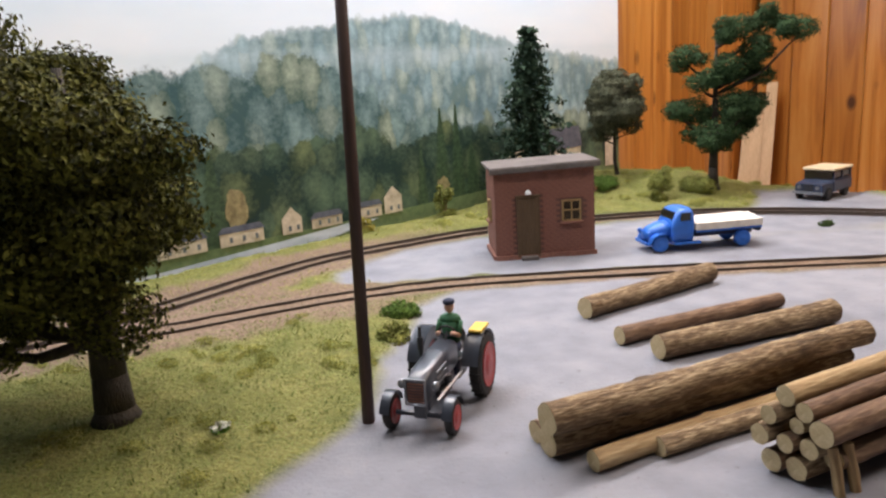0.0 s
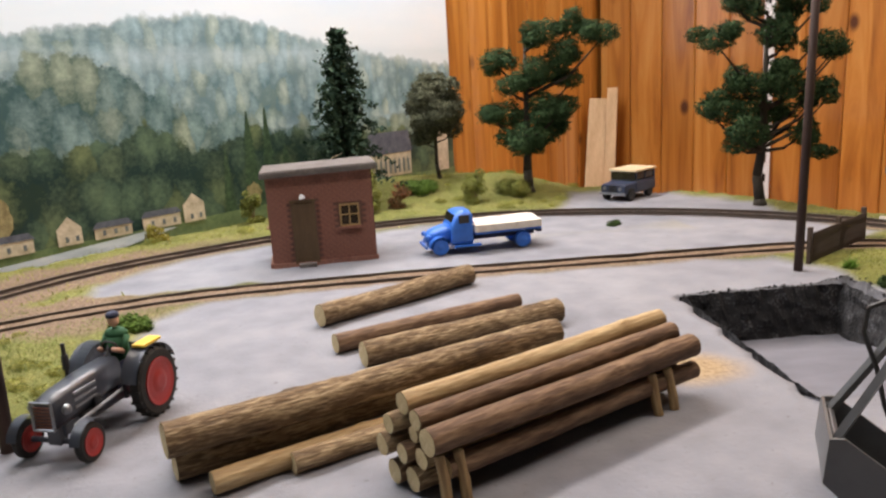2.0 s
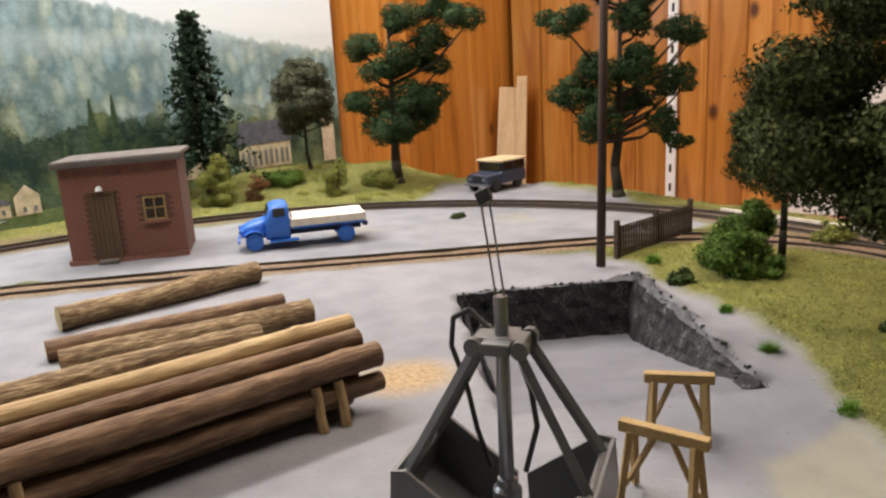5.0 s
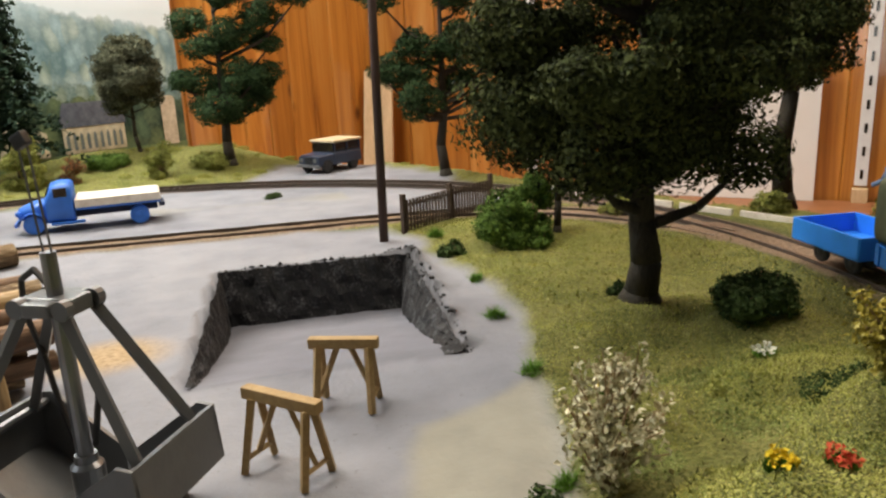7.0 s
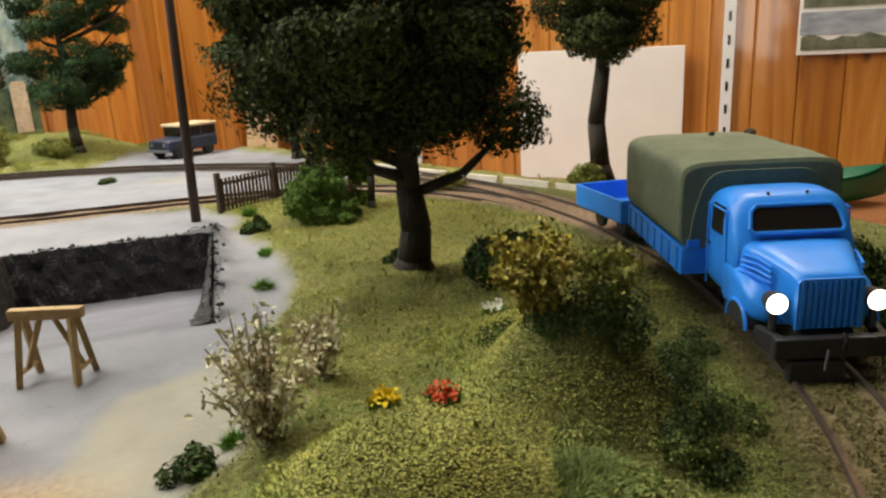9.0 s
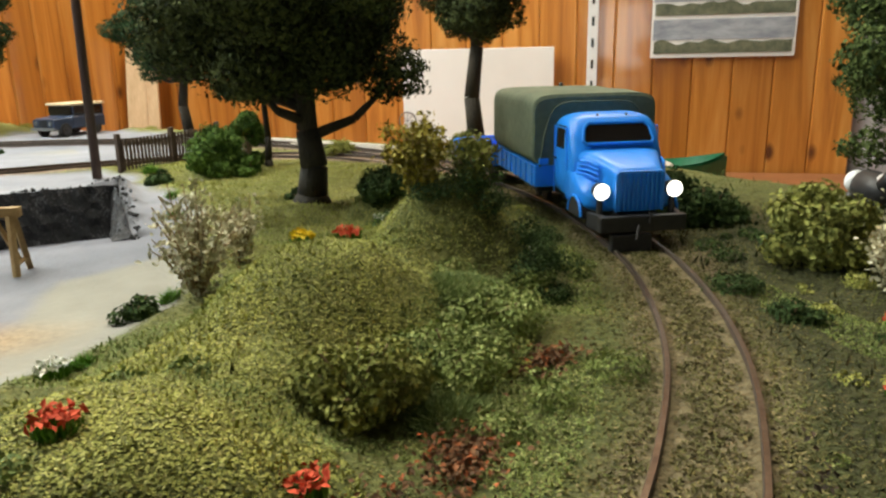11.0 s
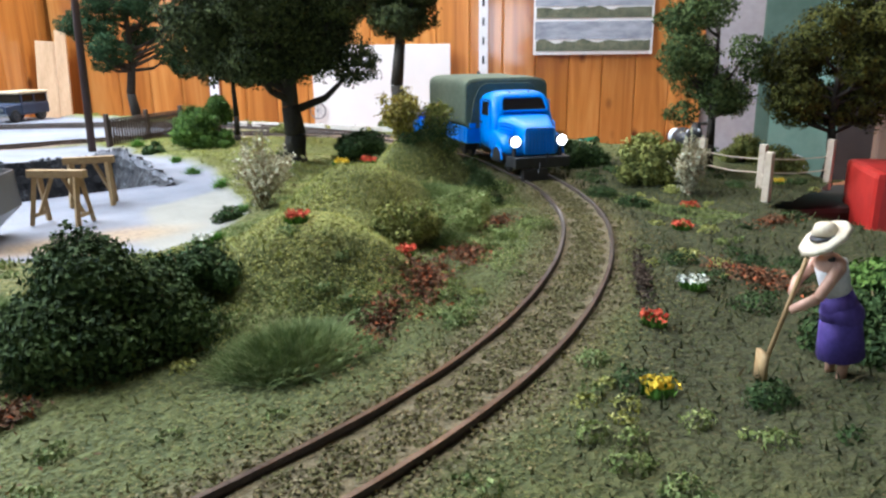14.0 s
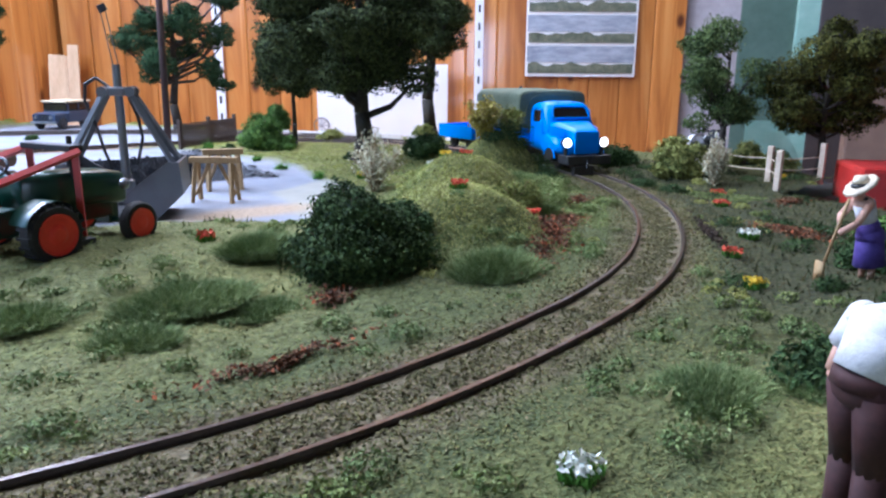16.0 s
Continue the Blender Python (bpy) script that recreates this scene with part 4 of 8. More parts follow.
def picked(list_px, foot, scale, seed):
    """Clumps of a crown from their places across and above the foot."""
    r = random.Random(seed)
    out = []
    for px, py, rr in list_px:
        x, y, z, q = (px - foot[0]) * scale, r.uniform(-0.018, 0.018), (foot[1] - py) * scale, rr * scale
        out.append((x, y, z, q * 0.74, q * 0.80, q * 0.56))
        for _ in range(3):
            a = r.uniform(0, 6.283)
            out.append((x + q * 0.75 * math.cos(a), y + q * r.uniform(-0.6, 0.6), z + q * 0.5 * math.sin(a), q * 0.5, q * 0.5, q * 0.38))
    return out


tree("broadleaf_tree", -0.073, 0.367, "large olive-green foam-foliage tree at the grass edge", round_crown(-0.030, 0.012, 0.122, 0.092, 0.080, 0.104, 24, 0.031, 3, 0.66) + [(0.012, -0.01, 0.052, 0.020, 0.02, 0.016), (0.002, -0.015, 0.075, 0.022, 0.02, 0.018), (-0.045, -0.02, 0.05, 0.025, 0.022, 0.018)], "olive_leaf", 0.045, 0.0085, 0.0032, 72000)
tree("oak_tree", 0.565, 0.311, "dark green broadleaf tree with a thick forked trunk", round_crown(-0.006, 0.0, 0.112, 0.066, 0.060, 0.060, 28, 0.0205, 17, 0.75) + [(-0.046, 0.016, 0.083, 0.026, 0.025, 0.022), (-0.030, -0.012, 0.064, 0.019, 0.019, 0.015), (0.004, -0.016, 0.072, 0.022, 0.022, 0.019), (0.040, -0.014, 0.062, 0.017, 0.017, 0.014), (0.036, 0.012, 0.090, 0.021, 0.020, 0.017), (-0.010, 0.02, 0.068, 0.02, 0.02, 0.015)], "oak_leaf", 0.036, 0.0070, 0.0026, 165000)
tree("broadleaf_tree", 0.755, 0.435, "green broadleaf tree with a bare straight trunk", round_crown(0.002, 0, 0.122, 0.042, 0.042, 0.048, 20, 0.017, 21), "oak_leaf", 0.075, 0.0062, 0.0026, 150000)
tree("slender_tree", 0.588, 0.436, "slim green tree on a thin trunk beside bushes", round_crown(-0.004, 0, 0.076, 0.026, 0.026, 0.040, 14, 0.013, 23), "oak_leaf", 0.040, 0.0022, 0.0024, 220000)
tree("pine_tree", 0.415, 0.864, "dark green pine with separate foliage pads", picked([(770, 112, 32), (850, 72, 36), (905, 60, 32), (948, 78, 34), (785, 155, 30), (832, 130, 36), (880, 108, 36), (900, 150, 28), (790, 205, 42), (845, 190, 40), (892, 195, 36), (815, 240, 42), (858, 240, 36), (870, 215, 30)], (818, 338), 0.00066, 2), "pine_leaf", 0.050, 0.0055, 0.0027, 120000)
tree("pine_tree", 0.606, 0.704, "dark green pine with separate foliage pads", picked([(1130, 115, 34), (1200, 55, 38), (1245, 38, 32), (1285, 58, 36), (1240, 108, 38), (1322, 128, 36), (1200, 190, 42), (1158, 222, 40), (1252, 180, 40), (1305, 200, 36), (1190, 262, 40), (1250, 232, 36), (1290, 268, 30), (1312, 300, 20)], (1225, 383), 0.00060, 4), "pine_leaf", 0.060, 0.0048, 0.0027, 125000)
tree("round_tree", 0.322, 0.931, "grey-green round model tree on a thin trunk", round_crown(0.0, 0, 0.080, 0.036, 0.036, 0.054, 22, 0.015, 31), "grey_leaf", 0.036, 0.0024, 0.0028, 130000, lean=(-0.003, 0))
tree("broadleaf_tree", 0.715, 0.102, "light green bushy tree beside the pasture", round_crown(0.0, 0, 0.064, 0.037, 0.036, 0.046, 17, 0.0115, 41, 0.9), "fresh_leaf", 0.030, 0.0026, 0.0021, 140000)
tree("broadleaf_tree", 0.737, 0.045, "olive-green bushy tree beside the pasture", round_crown(0.0, 0, 0.062, 0.040, 0.038, 0.040, 20, 0.0125, 43, 0.9), "olive_leaf", 0.028, 0.0026, 0.0021, 230000)


def spruce(x, y, h):
    z = height(x, y)
    w = thing("spruce_tree", Matrix.Translation((x, y, z - 0.001)), "tall dark spruce with ragged whorled branches", "tree")
    bm = bmesh.new()
    rod(bm, (0, 0, 0), (0, 0, h * 0.97), 0.0034, 0.0006, 8)
    part("trunk", bm, M["bark"], w)
    cs, ns = [], []
    r = np.random.default_rng(8)
    for k in range(21):
        t = k / 21
        zz = h * (0.20 + 0.78 * t)
        reach = 0.052 * (1 - t) ** 0.9 + 0.005
        for j in range(8):
            a = 6.283 * j / 8 + k * 1.3 + r.uniform(-0.3, 0.3)
            ln = reach * r.uniform(0.4, 1.2)
            m = 46
            s = r.uniform(0.05, 1, m)
            p = np.stack([np.cos(a) * ln * s, np.sin(a) * ln * s, zz - 0.15 * ln * s - 0.25 * ln * s ** 2], 1)
            p += r.normal(scale=(0.0022, 0.0022, 0.0014), size=(m, 3)) * (0.4 + s[:, None])
            cs.append(p)
            nn = r.normal(size=(m, 3)) + np.array((0, 0, 1.2))
            ns.append(nn / np.linalg.norm(nn, axis=1)[:, None])
    part("crown", leaf_mesh(np.concatenate(cs), np.concatenate(ns), 0.0030, 1.1), M["spruce_leaf"], w)


spruce(0.209, 0.886, 0.202)


def shrub(name, x, y, label, rx, h, leaf, size=0.0018, density=420000, twigs=10, seed=1, ry=None, category="shrub", group="", lift=0.0):
    """A low bush: bare stems from one foot and clumps of small leaves."""
    r = random.Random(seed)
    ry = ry or rx
    w = thing(name, Matrix.Translation((x, y, height(x, y) - 0.0008 + lift)), label, category, group)
    pads, bm = [], bmesh.new()
    for k in range(twigs):
        a, s = r.uniform(0, 6.283), r.uniform(0.25, 1.0)
        tip = Vector((rx * 0.8 * s * math.cos(a), ry * 0.8 * s * math.sin(a), h * r.uniform(0.5, 0.95) * (1.15 - 0.55 * s * s)))
        rod(bm, (0, 0, 0), tip * 0.6 + Vector((0, 0, h * 0.05)), 0.0006, 0.0004, 5)
        rod(bm, tip * 0.6 + Vector((0, 0, h * 0.05)), tip, 0.0004, 0.0002, 5)
        q = rx * r.uniform(0.30, 0.5)
        pads.append((tip.x, tip.y, max(tip.z - q * 0.75, q * 0.4), q, q, q * 0.85))
    for k in range(twigs // 2):
        a, s = r.uniform(0, 6.283), r.uniform(0.3, 0.9)
        q = rx * 0.4
        pads.append((rx * s * 0.8 * math.cos(a), ry * s * 0.8 * math.sin(a), q * 0.7, q, q, q * 0.8))
    part("stem", bm, M["twig"], w)
    c, n = clump_points(pads, density * 2.3, 0.4)
    part("foliage", leaf_mesh(c, n, size * 0.53), M[leaf], w)
    return w


def twiggy(name, x, y, label, rx, h, leaf, seed, count=26, bits=46):
    """An open flowering shrub: upright bare stems set with tiny pale leaves."""
    r = np.random.default_rng(seed)
    w = thing(name, Matrix.Translation((x, y, height(x, y) - 0.001)), label, "shrub", "open twiggy shrubs")
    bm, cs = bmesh.new(), []
    for k in range(count):
        a, s = r.uniform(0, 6.283), r.uniform(0.1, 1.0)
        tip = np.array((rx * s * math.cos(a), rx * s * math.sin(a), h * r.uniform(0.55, 1.0) * (1.1 - 0.35 * s)))
        mid = tip * 0.5 + np.array((0, 0, h * 0.1)) + r.normal(scale=0.0012, size=3)
        rod(bm, (0, 0, 0), mid, 0.00045, 0.0003, 4)
        rod(bm, mid, tip, 0.0003, 0.00015, 4)
        t = r.uniform(0.15, 1, bits)[:, None]
        cs.append(np.where(t < 0.5, mid * t * 2, mid + (tip - mid) * (t - 0.5) * 2) + r.normal(scale=0.0015, size=(bits, 3)))
    part("stem", bm, M["twig"], w)
    c = np.concatenate(cs)
    n = r.normal(size=c.shape)
    part("blossom", leaf_mesh(c, n / np.linalg.norm(n, axis=1)[:, None], 0.0010), M[leaf], w)
    return w


shrub("bush", 0.368, 0.066, "dense dark green bush at the yard edge", 0.024, 0.031, "mid_leaf", 0.0015, 480000, 30, 3, 0.019, lift=-0.004)
shrub("bush", 0.396, 0.078, "low dark green bush at the yard edge", 0.014, 0.014, "dark_leaf", 0.0014, 800000, 9, 4)
shrub("bush", 0.552, 0.432, "rounded green bush beside the wooden fence", 0.021, 0.030, "bush_leaf", 0.0022, 330000, 12, 5, group="bushes by the fence")
shrub("bush", 0.580, 0.455, "upright green bush beside the wooden fence", 0.015, 0.043, "bush_leaf", 0.0022, 330000, 12, 6, group="bushes by the fence")
shrub("bush", 0.568, 0.415, "small green bush on the grass", 0.010, 0.012, "bush_leaf", 0.0022, 330000, 8, 7, group="bushes by the fence")
shrub("bush", 0.516, 0.424, "dull low green bush at the gravel edge", 0.009, 0.010, "dark_leaf", 0.0020, 330000, 7, 8)
twiggy("autumn_shrub", 0.542, 0.166, "yellow-brown twiggy shrub on a mossy mound", 0.014, 0.026, "yellow_leaf", 9, 46, 80)
twiggy("autumn_shrub", 0.556, 0.160, "dull brown twiggy shrub beside the yellow one", 0.009, 0.014, "heath_leaf", 10, 26, 60)
shrub("bush", 0.482, 0.092, "rounded olive bush on a mossy slope", 0.0135, 0.016, "heath_leaf", 0.0014, 420000, 14, 11)
shrub("bush", 0.508, 0.098, "loose green bush on a mossy slope", 0.016, 0.012, "flock_green", 0.0011, 520000, 14, 12)
shrub("bush", 0.530, 0.118, "loose green bush on a mossy slope", 0.016, 0.010, "flock_green", 0.0011, 520000, 12, 13)
shrub("bush", 0.585, 0.262, "dark shaded bush below the oak", 0.018, 0.014, "dark_leaf", 0.0020, 420000, 12, 14)
shrub("bush", 0.560, 0.322, "small dark bush on the grass", 0.006, 0.006, "dark_leaf", 0.0018, 420000, 6, 15)
shrub("bush", 0.652, 0.100, "broad green bush near the track bend", 0.017, 0.026, "heath_leaf", 0.0022, 260000, 14, 20)
shrub("bush", 0.742, 0.072, "dry olive bush at the layout edge", 0.013, 0.016, "heath_leaf", 0.0020, 260000, 12, 51)
shrub("bush", 0.757, 0.104, "dry olive bush at the layout edge", 0.014, 0.018, "heath_leaf", 0.0020, 260000, 12, 52)
shrub("bush", 0.766, 0.140, "dark green bush at the layout edge", 0.014, 0.014, "dark_leaf", 0.0020, 260000, 12, 53)
shrub("bush", 0.668, 0.155, "dark green bush near the track bend", 0.016, 0.014, "dark_leaf", 0.0022, 260000, 12, 21)
shrub("bush", 0.700, 0.208, "dark brushwood at the track bend", 0.020, 0.016, "dark_leaf", 0.0022, 260000, 12, 22)
shrub("bush", 0.603, 0.076, "small dark bush at the track bend", 0.007, 0.007, "dark_leaf", 0.0014, 420000, 8, 24)
shrub("bush", 0.505, -0.060, "dark green bush beside the gardening figure", 0.017, 0.016, "dark_leaf", 0.0018, 330000, 14, 26)
shrub("bush", 0.548, -0.055, "green bush in the garden", 0.02, 0.014, "bush_leaf", 0.0020, 260000, 14, 27)
shrub("bush", 0.390, -0.085, "green bush behind the bending figure", 0.016, 0.012, "dark_leaf", 0.0018, 300000, 12, 28)
shrub("bush", 0.104, 0.835, "brownish bush before the backdrop", 0.012, 0.040, "heath_leaf", 0.0020, 260000, 14, 29, group="bushes along the backdrop")
shrub("bush", 0.345, 0.840, "brownish bush behind the yard", 0.014, 0.042, "heath_leaf", 0.0020, 260000, 14, 30, group="bushes along the backdrop")
shrub("bush", 0.222, 0.842, "tall olive bush behind the yard", 0.020, 0.052, "heath_leaf", 0.0020, 240000, 18, 31, group="bushes along the backdrop")
shrub("bush", 0.262, 0.850, "brown bush behind the yard", 0.013, 0.032, "brown_leaf", 0.0019, 160000, 12, 32, group="bushes along the backdrop")
shrub("bush", 0.018, 0.776, "yellow-brown bush before the backdrop", 0.010, 0.020, "yellow_leaf", 0.0022, 240000, 10, 33, group="bushes along the backdrop")
shrub("bush", 0.395, 0.862, "dry low bush at the foot of the pine", 0.022, 0.016, "heath_leaf", 0.0022, 180000, 12, 34, group="bushes along the backdrop")
shrub("bush", 0.292, 0.900, "light green low bush behind the yard", 0.022, 0.012, "bush_leaf", 0.0022, 260000, 10, 35, group="bushes along the backdrop")
shrub("bush", 0.057, 0.452, "yellow-green bush at the gravel edge", 0.011, 0.012, "heath_leaf", 0.0018, 330000, 10, 36)
shrub("bush", 0.060, 0.497, "green bush at the gravel edge", 0.013, 0.011, "bush_leaf", 0.0018, 330000, 10, 37)
shrub("bush", 0.735, 0.424, "dry brown brush at a tree foot", 0.013, 0.018, "heath_leaf", 0.0020, 160000, 12, 38)
shrub("bush", 0.767, 0.367, "brown grassy brush at the layout edge", 0.010, 0.020, "heath_leaf", 0.0020, 200000, 12, 39)
shrub("bush", 0.655, 0.475, "brown low brush beyond the track", 0.015, 0.012, "heath_leaf", 0.0020, 200000, 10, 40)
shrub("bush", 0.440, 0.673, "small dry weed clump on the gravel", 0.008, 0.006, "dark_leaf", 0.0018, 260000, 7, 41)
twiggy("flowering_shrub", 0.477, 0.190, "open twiggy shrub with cream blossom beside the gravel", 0.019, 0.037, "white_leaf", 5, 40, 40)
twiggy("flowering_shrub", 0.499, 0.219, "open twiggy shrub with cream blossom on the grass", 0.012, 0.027, "white_leaf", 6, 22, 34)
twiggy("flowering_shrub", 0.643, 0.072, "upright shrub with pale grey blossom", 0.0085, 0.030, "white_leaf", 7, 34, 46)
shrub("bush", 0.459, 0.187, "dark green sprig at the gravel edge", 0.008, 0.008, "dark_leaf", 0.0016, 420000, 7, 42)


def grass_tuft(x, y, r0, h, n, kind, seed, label="soft pale green tuft of long static grass"):
    """Standing blades that lean outwards from one clump."""
    r = np.random.default_rng(seed)
    w = thing("grass_tuft", Matrix.Translation((x, y, height(x, y) - 0.0006)), label, "grass tuft", "grass tufts")
    a, s = r.uniform(0, 6.283, n), r0 * np.sqrt(r.uniform(0, 1, n))
    foot = np.stack([s * np.cos(a), s * np.sin(a) * 0.75, np.zeros(n)], 1)
    foot[:, 2] += h * 0.30 * np.clip(1 - (s / r0) ** 2, 0, 1)
    tip = foot * 1.03 + np.stack([r.normal(scale=h * 0.42, size=n), r.normal(scale=h * 0.42, size=n), h * r.uniform(0.35, 0.85, n) * (1.1 - 0.6 * s / r0)], 1)
    side = r.normal(size=foot.shape) * np.array((1, 1, 0.1)) * 0.00014
    pts = np.stack([foot - side, foot + side, tip], 1).reshape(-1, 3)
    part("foliage", (pts.tolist(), [(3 * k, 3 * k + 1, 3 * k + 2) for k in range(n)]), M[kind], w)
    return w


M["soft_grass"] = leafy("pale_static_grass", (0.090, 0.130, 0.044), (0.21, 0.27, 0.098), odd=(0.31, 0.34, 0.16))
k = 400
for x, y, r0, h, n, kind in ((0.399, 0.031, 0.017, 0.013, 5000, "soft_grass"), (0.307, 0.069, 0.022, 0.008, 5000, "soft_grass"), (0.285, 0.048, 0.012, 0.007, 2200, "soft_grass"), (0.345, 0.090, 0.014, 0.012, 3600, "soft_grass"),
                             (0.325, 0.052, 0.012, 0.006, 2200, "soft_grass"), (0.268, 0.075, 0.014, 0.007, 2600, "soft_grass"), (0.525, 0.128, 0.014, 0.006, 2800, "soft_grass"), (0.362, -0.062, 0.016, 0.007, 3200, "soft_grass"), (0.386, -0.080, 0.014, 0.007, 2600, "soft_grass"), (0.497, 0.083, 0.010, 0.008, 1800, "soft_grass"),
                             (0.491, 0.262, 0.0042, 0.006, 140, "tuft"), (0.501, 0.322, 0.0042, 0.007, 140, "tuft"), (0.470, 0.196, 0.0034, 0.005, 140, "tuft"), (0.441, 0.160, 0.0034, 0.004, 140, "tuft"), (0.512, 0.372, 0.0034, 0.006, 140, "tuft"),
                             (0.520, 0.466, 0.0042, 0.008, 140, "tuft")):
    k += 1
    grass_tuft(x, y, r0, h * (0.66 if kind == "soft_grass" else 1), int(n * 2.4), kind, k, "bright green tuft of static grass" if kind == "tuft" else "soft pale green tuft of long static grass")


def flowers(x, y, label, colour, r0=0.007, n=60, seed=0, h=0.006, kind="tuft"):
    """A small tuft of grass blades under a head of petals."""
    r = np.random.default_rng(seed)
    w = thing("flower_tuft", Matrix.Translation((x, y, height(x, y) - 0.0006)), label, "flowers", "flower tufts")
    a, s = r.uniform(0, 6.283, n * 3), r0 * np.sqrt(r.uniform(0, 1, n * 3))
    foot = np.stack([s * np.cos(a), s * np.sin(a), np.zeros(n * 3)], 1)
    tip = foot * 1.15 + np.stack([r.normal(scale=0.0006, size=n * 3), r.normal(scale=0.0006, size=n * 3), h * r.uniform(0.5, 0.9, n * 3)], 1)
    side = r.normal(scale=0.00028, size=foot.shape)
    pts = np.stack([foot - side, foot + side, tip], 1).reshape(-1, 3)
    part("grass_tuft", (pts.tolist(), [(3 * k, 3 * k + 1, 3 * k + 2) for k in range(n * 3)]), M[kind], w)
    c = tip[:n] + np.array((0, 0, h * 0.12))
    nn = r.normal(size=c.shape) + np.array((0, 0, 1.0))
    part("petals", leaf_mesh(c, nn / np.linalg.norm(nn, axis=1)[:, None], 0.00085), M[colour], w)


k = 0
for x, y, c in ((0.430, 0.0785, "red"), (0.460, 0.065, "red"), (0.509, 0.150, "red"), (0.576, 0.036, "red"), (0.622, 0.059, "red"), (0.479, -0.014, "red"), (0.338, 0.113, "red"), (0.679, 0.173, "red"), (0.702, 0.286, "red"),
                (0.497, 0.154, "yellow"), (0.446, -0.036, "yellow"), (0.505, 0.235, "yellow"), (0.700, 0.054, "yellow"),
                (0.579, 0.161, "white"), (0.512, -0.006, "white"), (0.434, 0.158, "white"), (0.314, -0.063, "white"), (-0.017, 0.341, "white"), (0.565, 0.235, "white")):
    k += 1
    flowers(x, y, c + " flowers on a green grass tuft", c + "_flower", 0.0030 if c != "white" else 0.0036, 70, k, 0.0038)


def litter(x, y, rx, ry, n, seed, leaf, label, turn=0.0):
    """A drift of fallen leaves."""
    r = np.random.default_rng(seed)
    a, s = r.uniform(0, 6.283, n), np.abs(r.normal(scale=0.55, size=n))
    u, v = rx * s * np.cos(a), ry * s * np.sin(a)
    X, Y = x + u * math.cos(turn) - v * math.sin(turn), y + u * math.sin(turn) + v * math.cos(turn)
    Z = zones(X, Y)[0] + r.uniform(0.0004, 0.0026, n)
    nn = r.normal(size=(n, 3)) + np.array((0, 0, 1.6))
    ob = part("fallen_leaves", leaf_mesh(np.stack([X, Y, Z], 1), nn / np.linalg.norm(nn, axis=1)[:, None], 0.00075), M[leaf])
    tagged(ob, label, "leaf litter", kind="stuff")


litter(0.457, 0.050, 0.022, 0.008, 1300, 1, "brown_leaf", "russet fallen leaves beside the track", 0.7)
litter(0.490, 0.068, 0.013, 0.008, 800, 2, "brown_leaf", "russet fallen leaves on the slope", 0.7)
litter(0.424, 0.033, 0.022, 0.007, 1000, 3, "brown_leaf", "russet fallen leaves beside the track", 0.5)
litter(0.535, -0.014, 0.022, 0.011, 1500, 4, "brown_leaf", "russet fallen leaves in the garden", 1.2)
litter(0.306, 0.0135, 0.030, 0.0035, 700, 5, "brown_leaf", "russet fallen leaves beside the track", 0.05)
litter(0.342, 0.045, 0.008, 0.006, 400, 6, "brown_leaf", "russet dry weeds on the grass")
litter(0.528, 0.090, 0.010, 0.006, 600, 7, "brown_leaf", "russet and pale heather clump")
litter(0.613, 0.016, 0.012, 0.006, 500, 8, "brown_leaf", "russet fallen leaves in the garden")


M["soil"] = leafy("dark_soil", (0.022, 0.016, 0.012), (0.075, 0.052, 0.038))
litter(0.508, 0.009, 0.036, 0.0034, 800, 11, "soil", "dark loose soil along the rail shoulder", 0.62)


def turf(n, box_, seed, leaf, label, h, cond, standing=0.10):
    """Static grass: single standing fibres."""
    r = np.random.default_rng(seed)
    X, Y = r.uniform(box_[0], box_[1], n), r.uniform(box_[2], box_[3], n)
    z, yard, sand, earth, coal, dull, pale, td, pit_floor = zones(X, Y)
    patch = waves(X, Y, 90, seed + 50)
    ok = layout_mask(X, Y) & (yard < 0.25) & (td > 0.0125) & cond(X, Y, td, patch)
    X, Y, z, patch = X[ok], Y[ok], z[ok], patch[ok]
    m = len(X)
    # most fibres stand, the rest lie as crumbs
    up = r.random(m) < standing
    k = int(up.sum())
    foot = np.stack([X[up], Y[up], z[up] - 0.0003], 1)
    tip = foot + np.stack([r.normal(scale=h * 0.45, size=k), r.normal(scale=h * 0.45, size=k), h * r.uniform(0.4, 1.25, k) * (1 + 0.4 * patch[up])], 1)
    side = r.normal(size=(k, 3)) * np.array((1, 1, 0.2)) * 0.00022
    pts = np.stack([foot - side, foot + side, tip], 1).reshape(-1, 3).tolist()
    faces = [(3 * q, 3 * q + 1, 3 * q + 2) for q in range(k)]
    lie = ~up
    c = np.stack([X[lie], Y[lie], z[lie] + h * r.uniform(0.02, 0.22, m - k)], 1)
    nn = r.normal(size=(m - k, 3)) * 0.28 + np.array((0, 0, 1.0))
    p2, f2 = leaf_mesh(c, nn / np.linalg.norm(nn, axis=1)[:, None], 0.00036, 1.15, 0.03)
    faces += [tuple(v + len(pts) for v in f) for f in f2]
    pts += p2
    tagged(part("grass", (pts, faces), M[leaf]), label, "grass", kind="stuff")


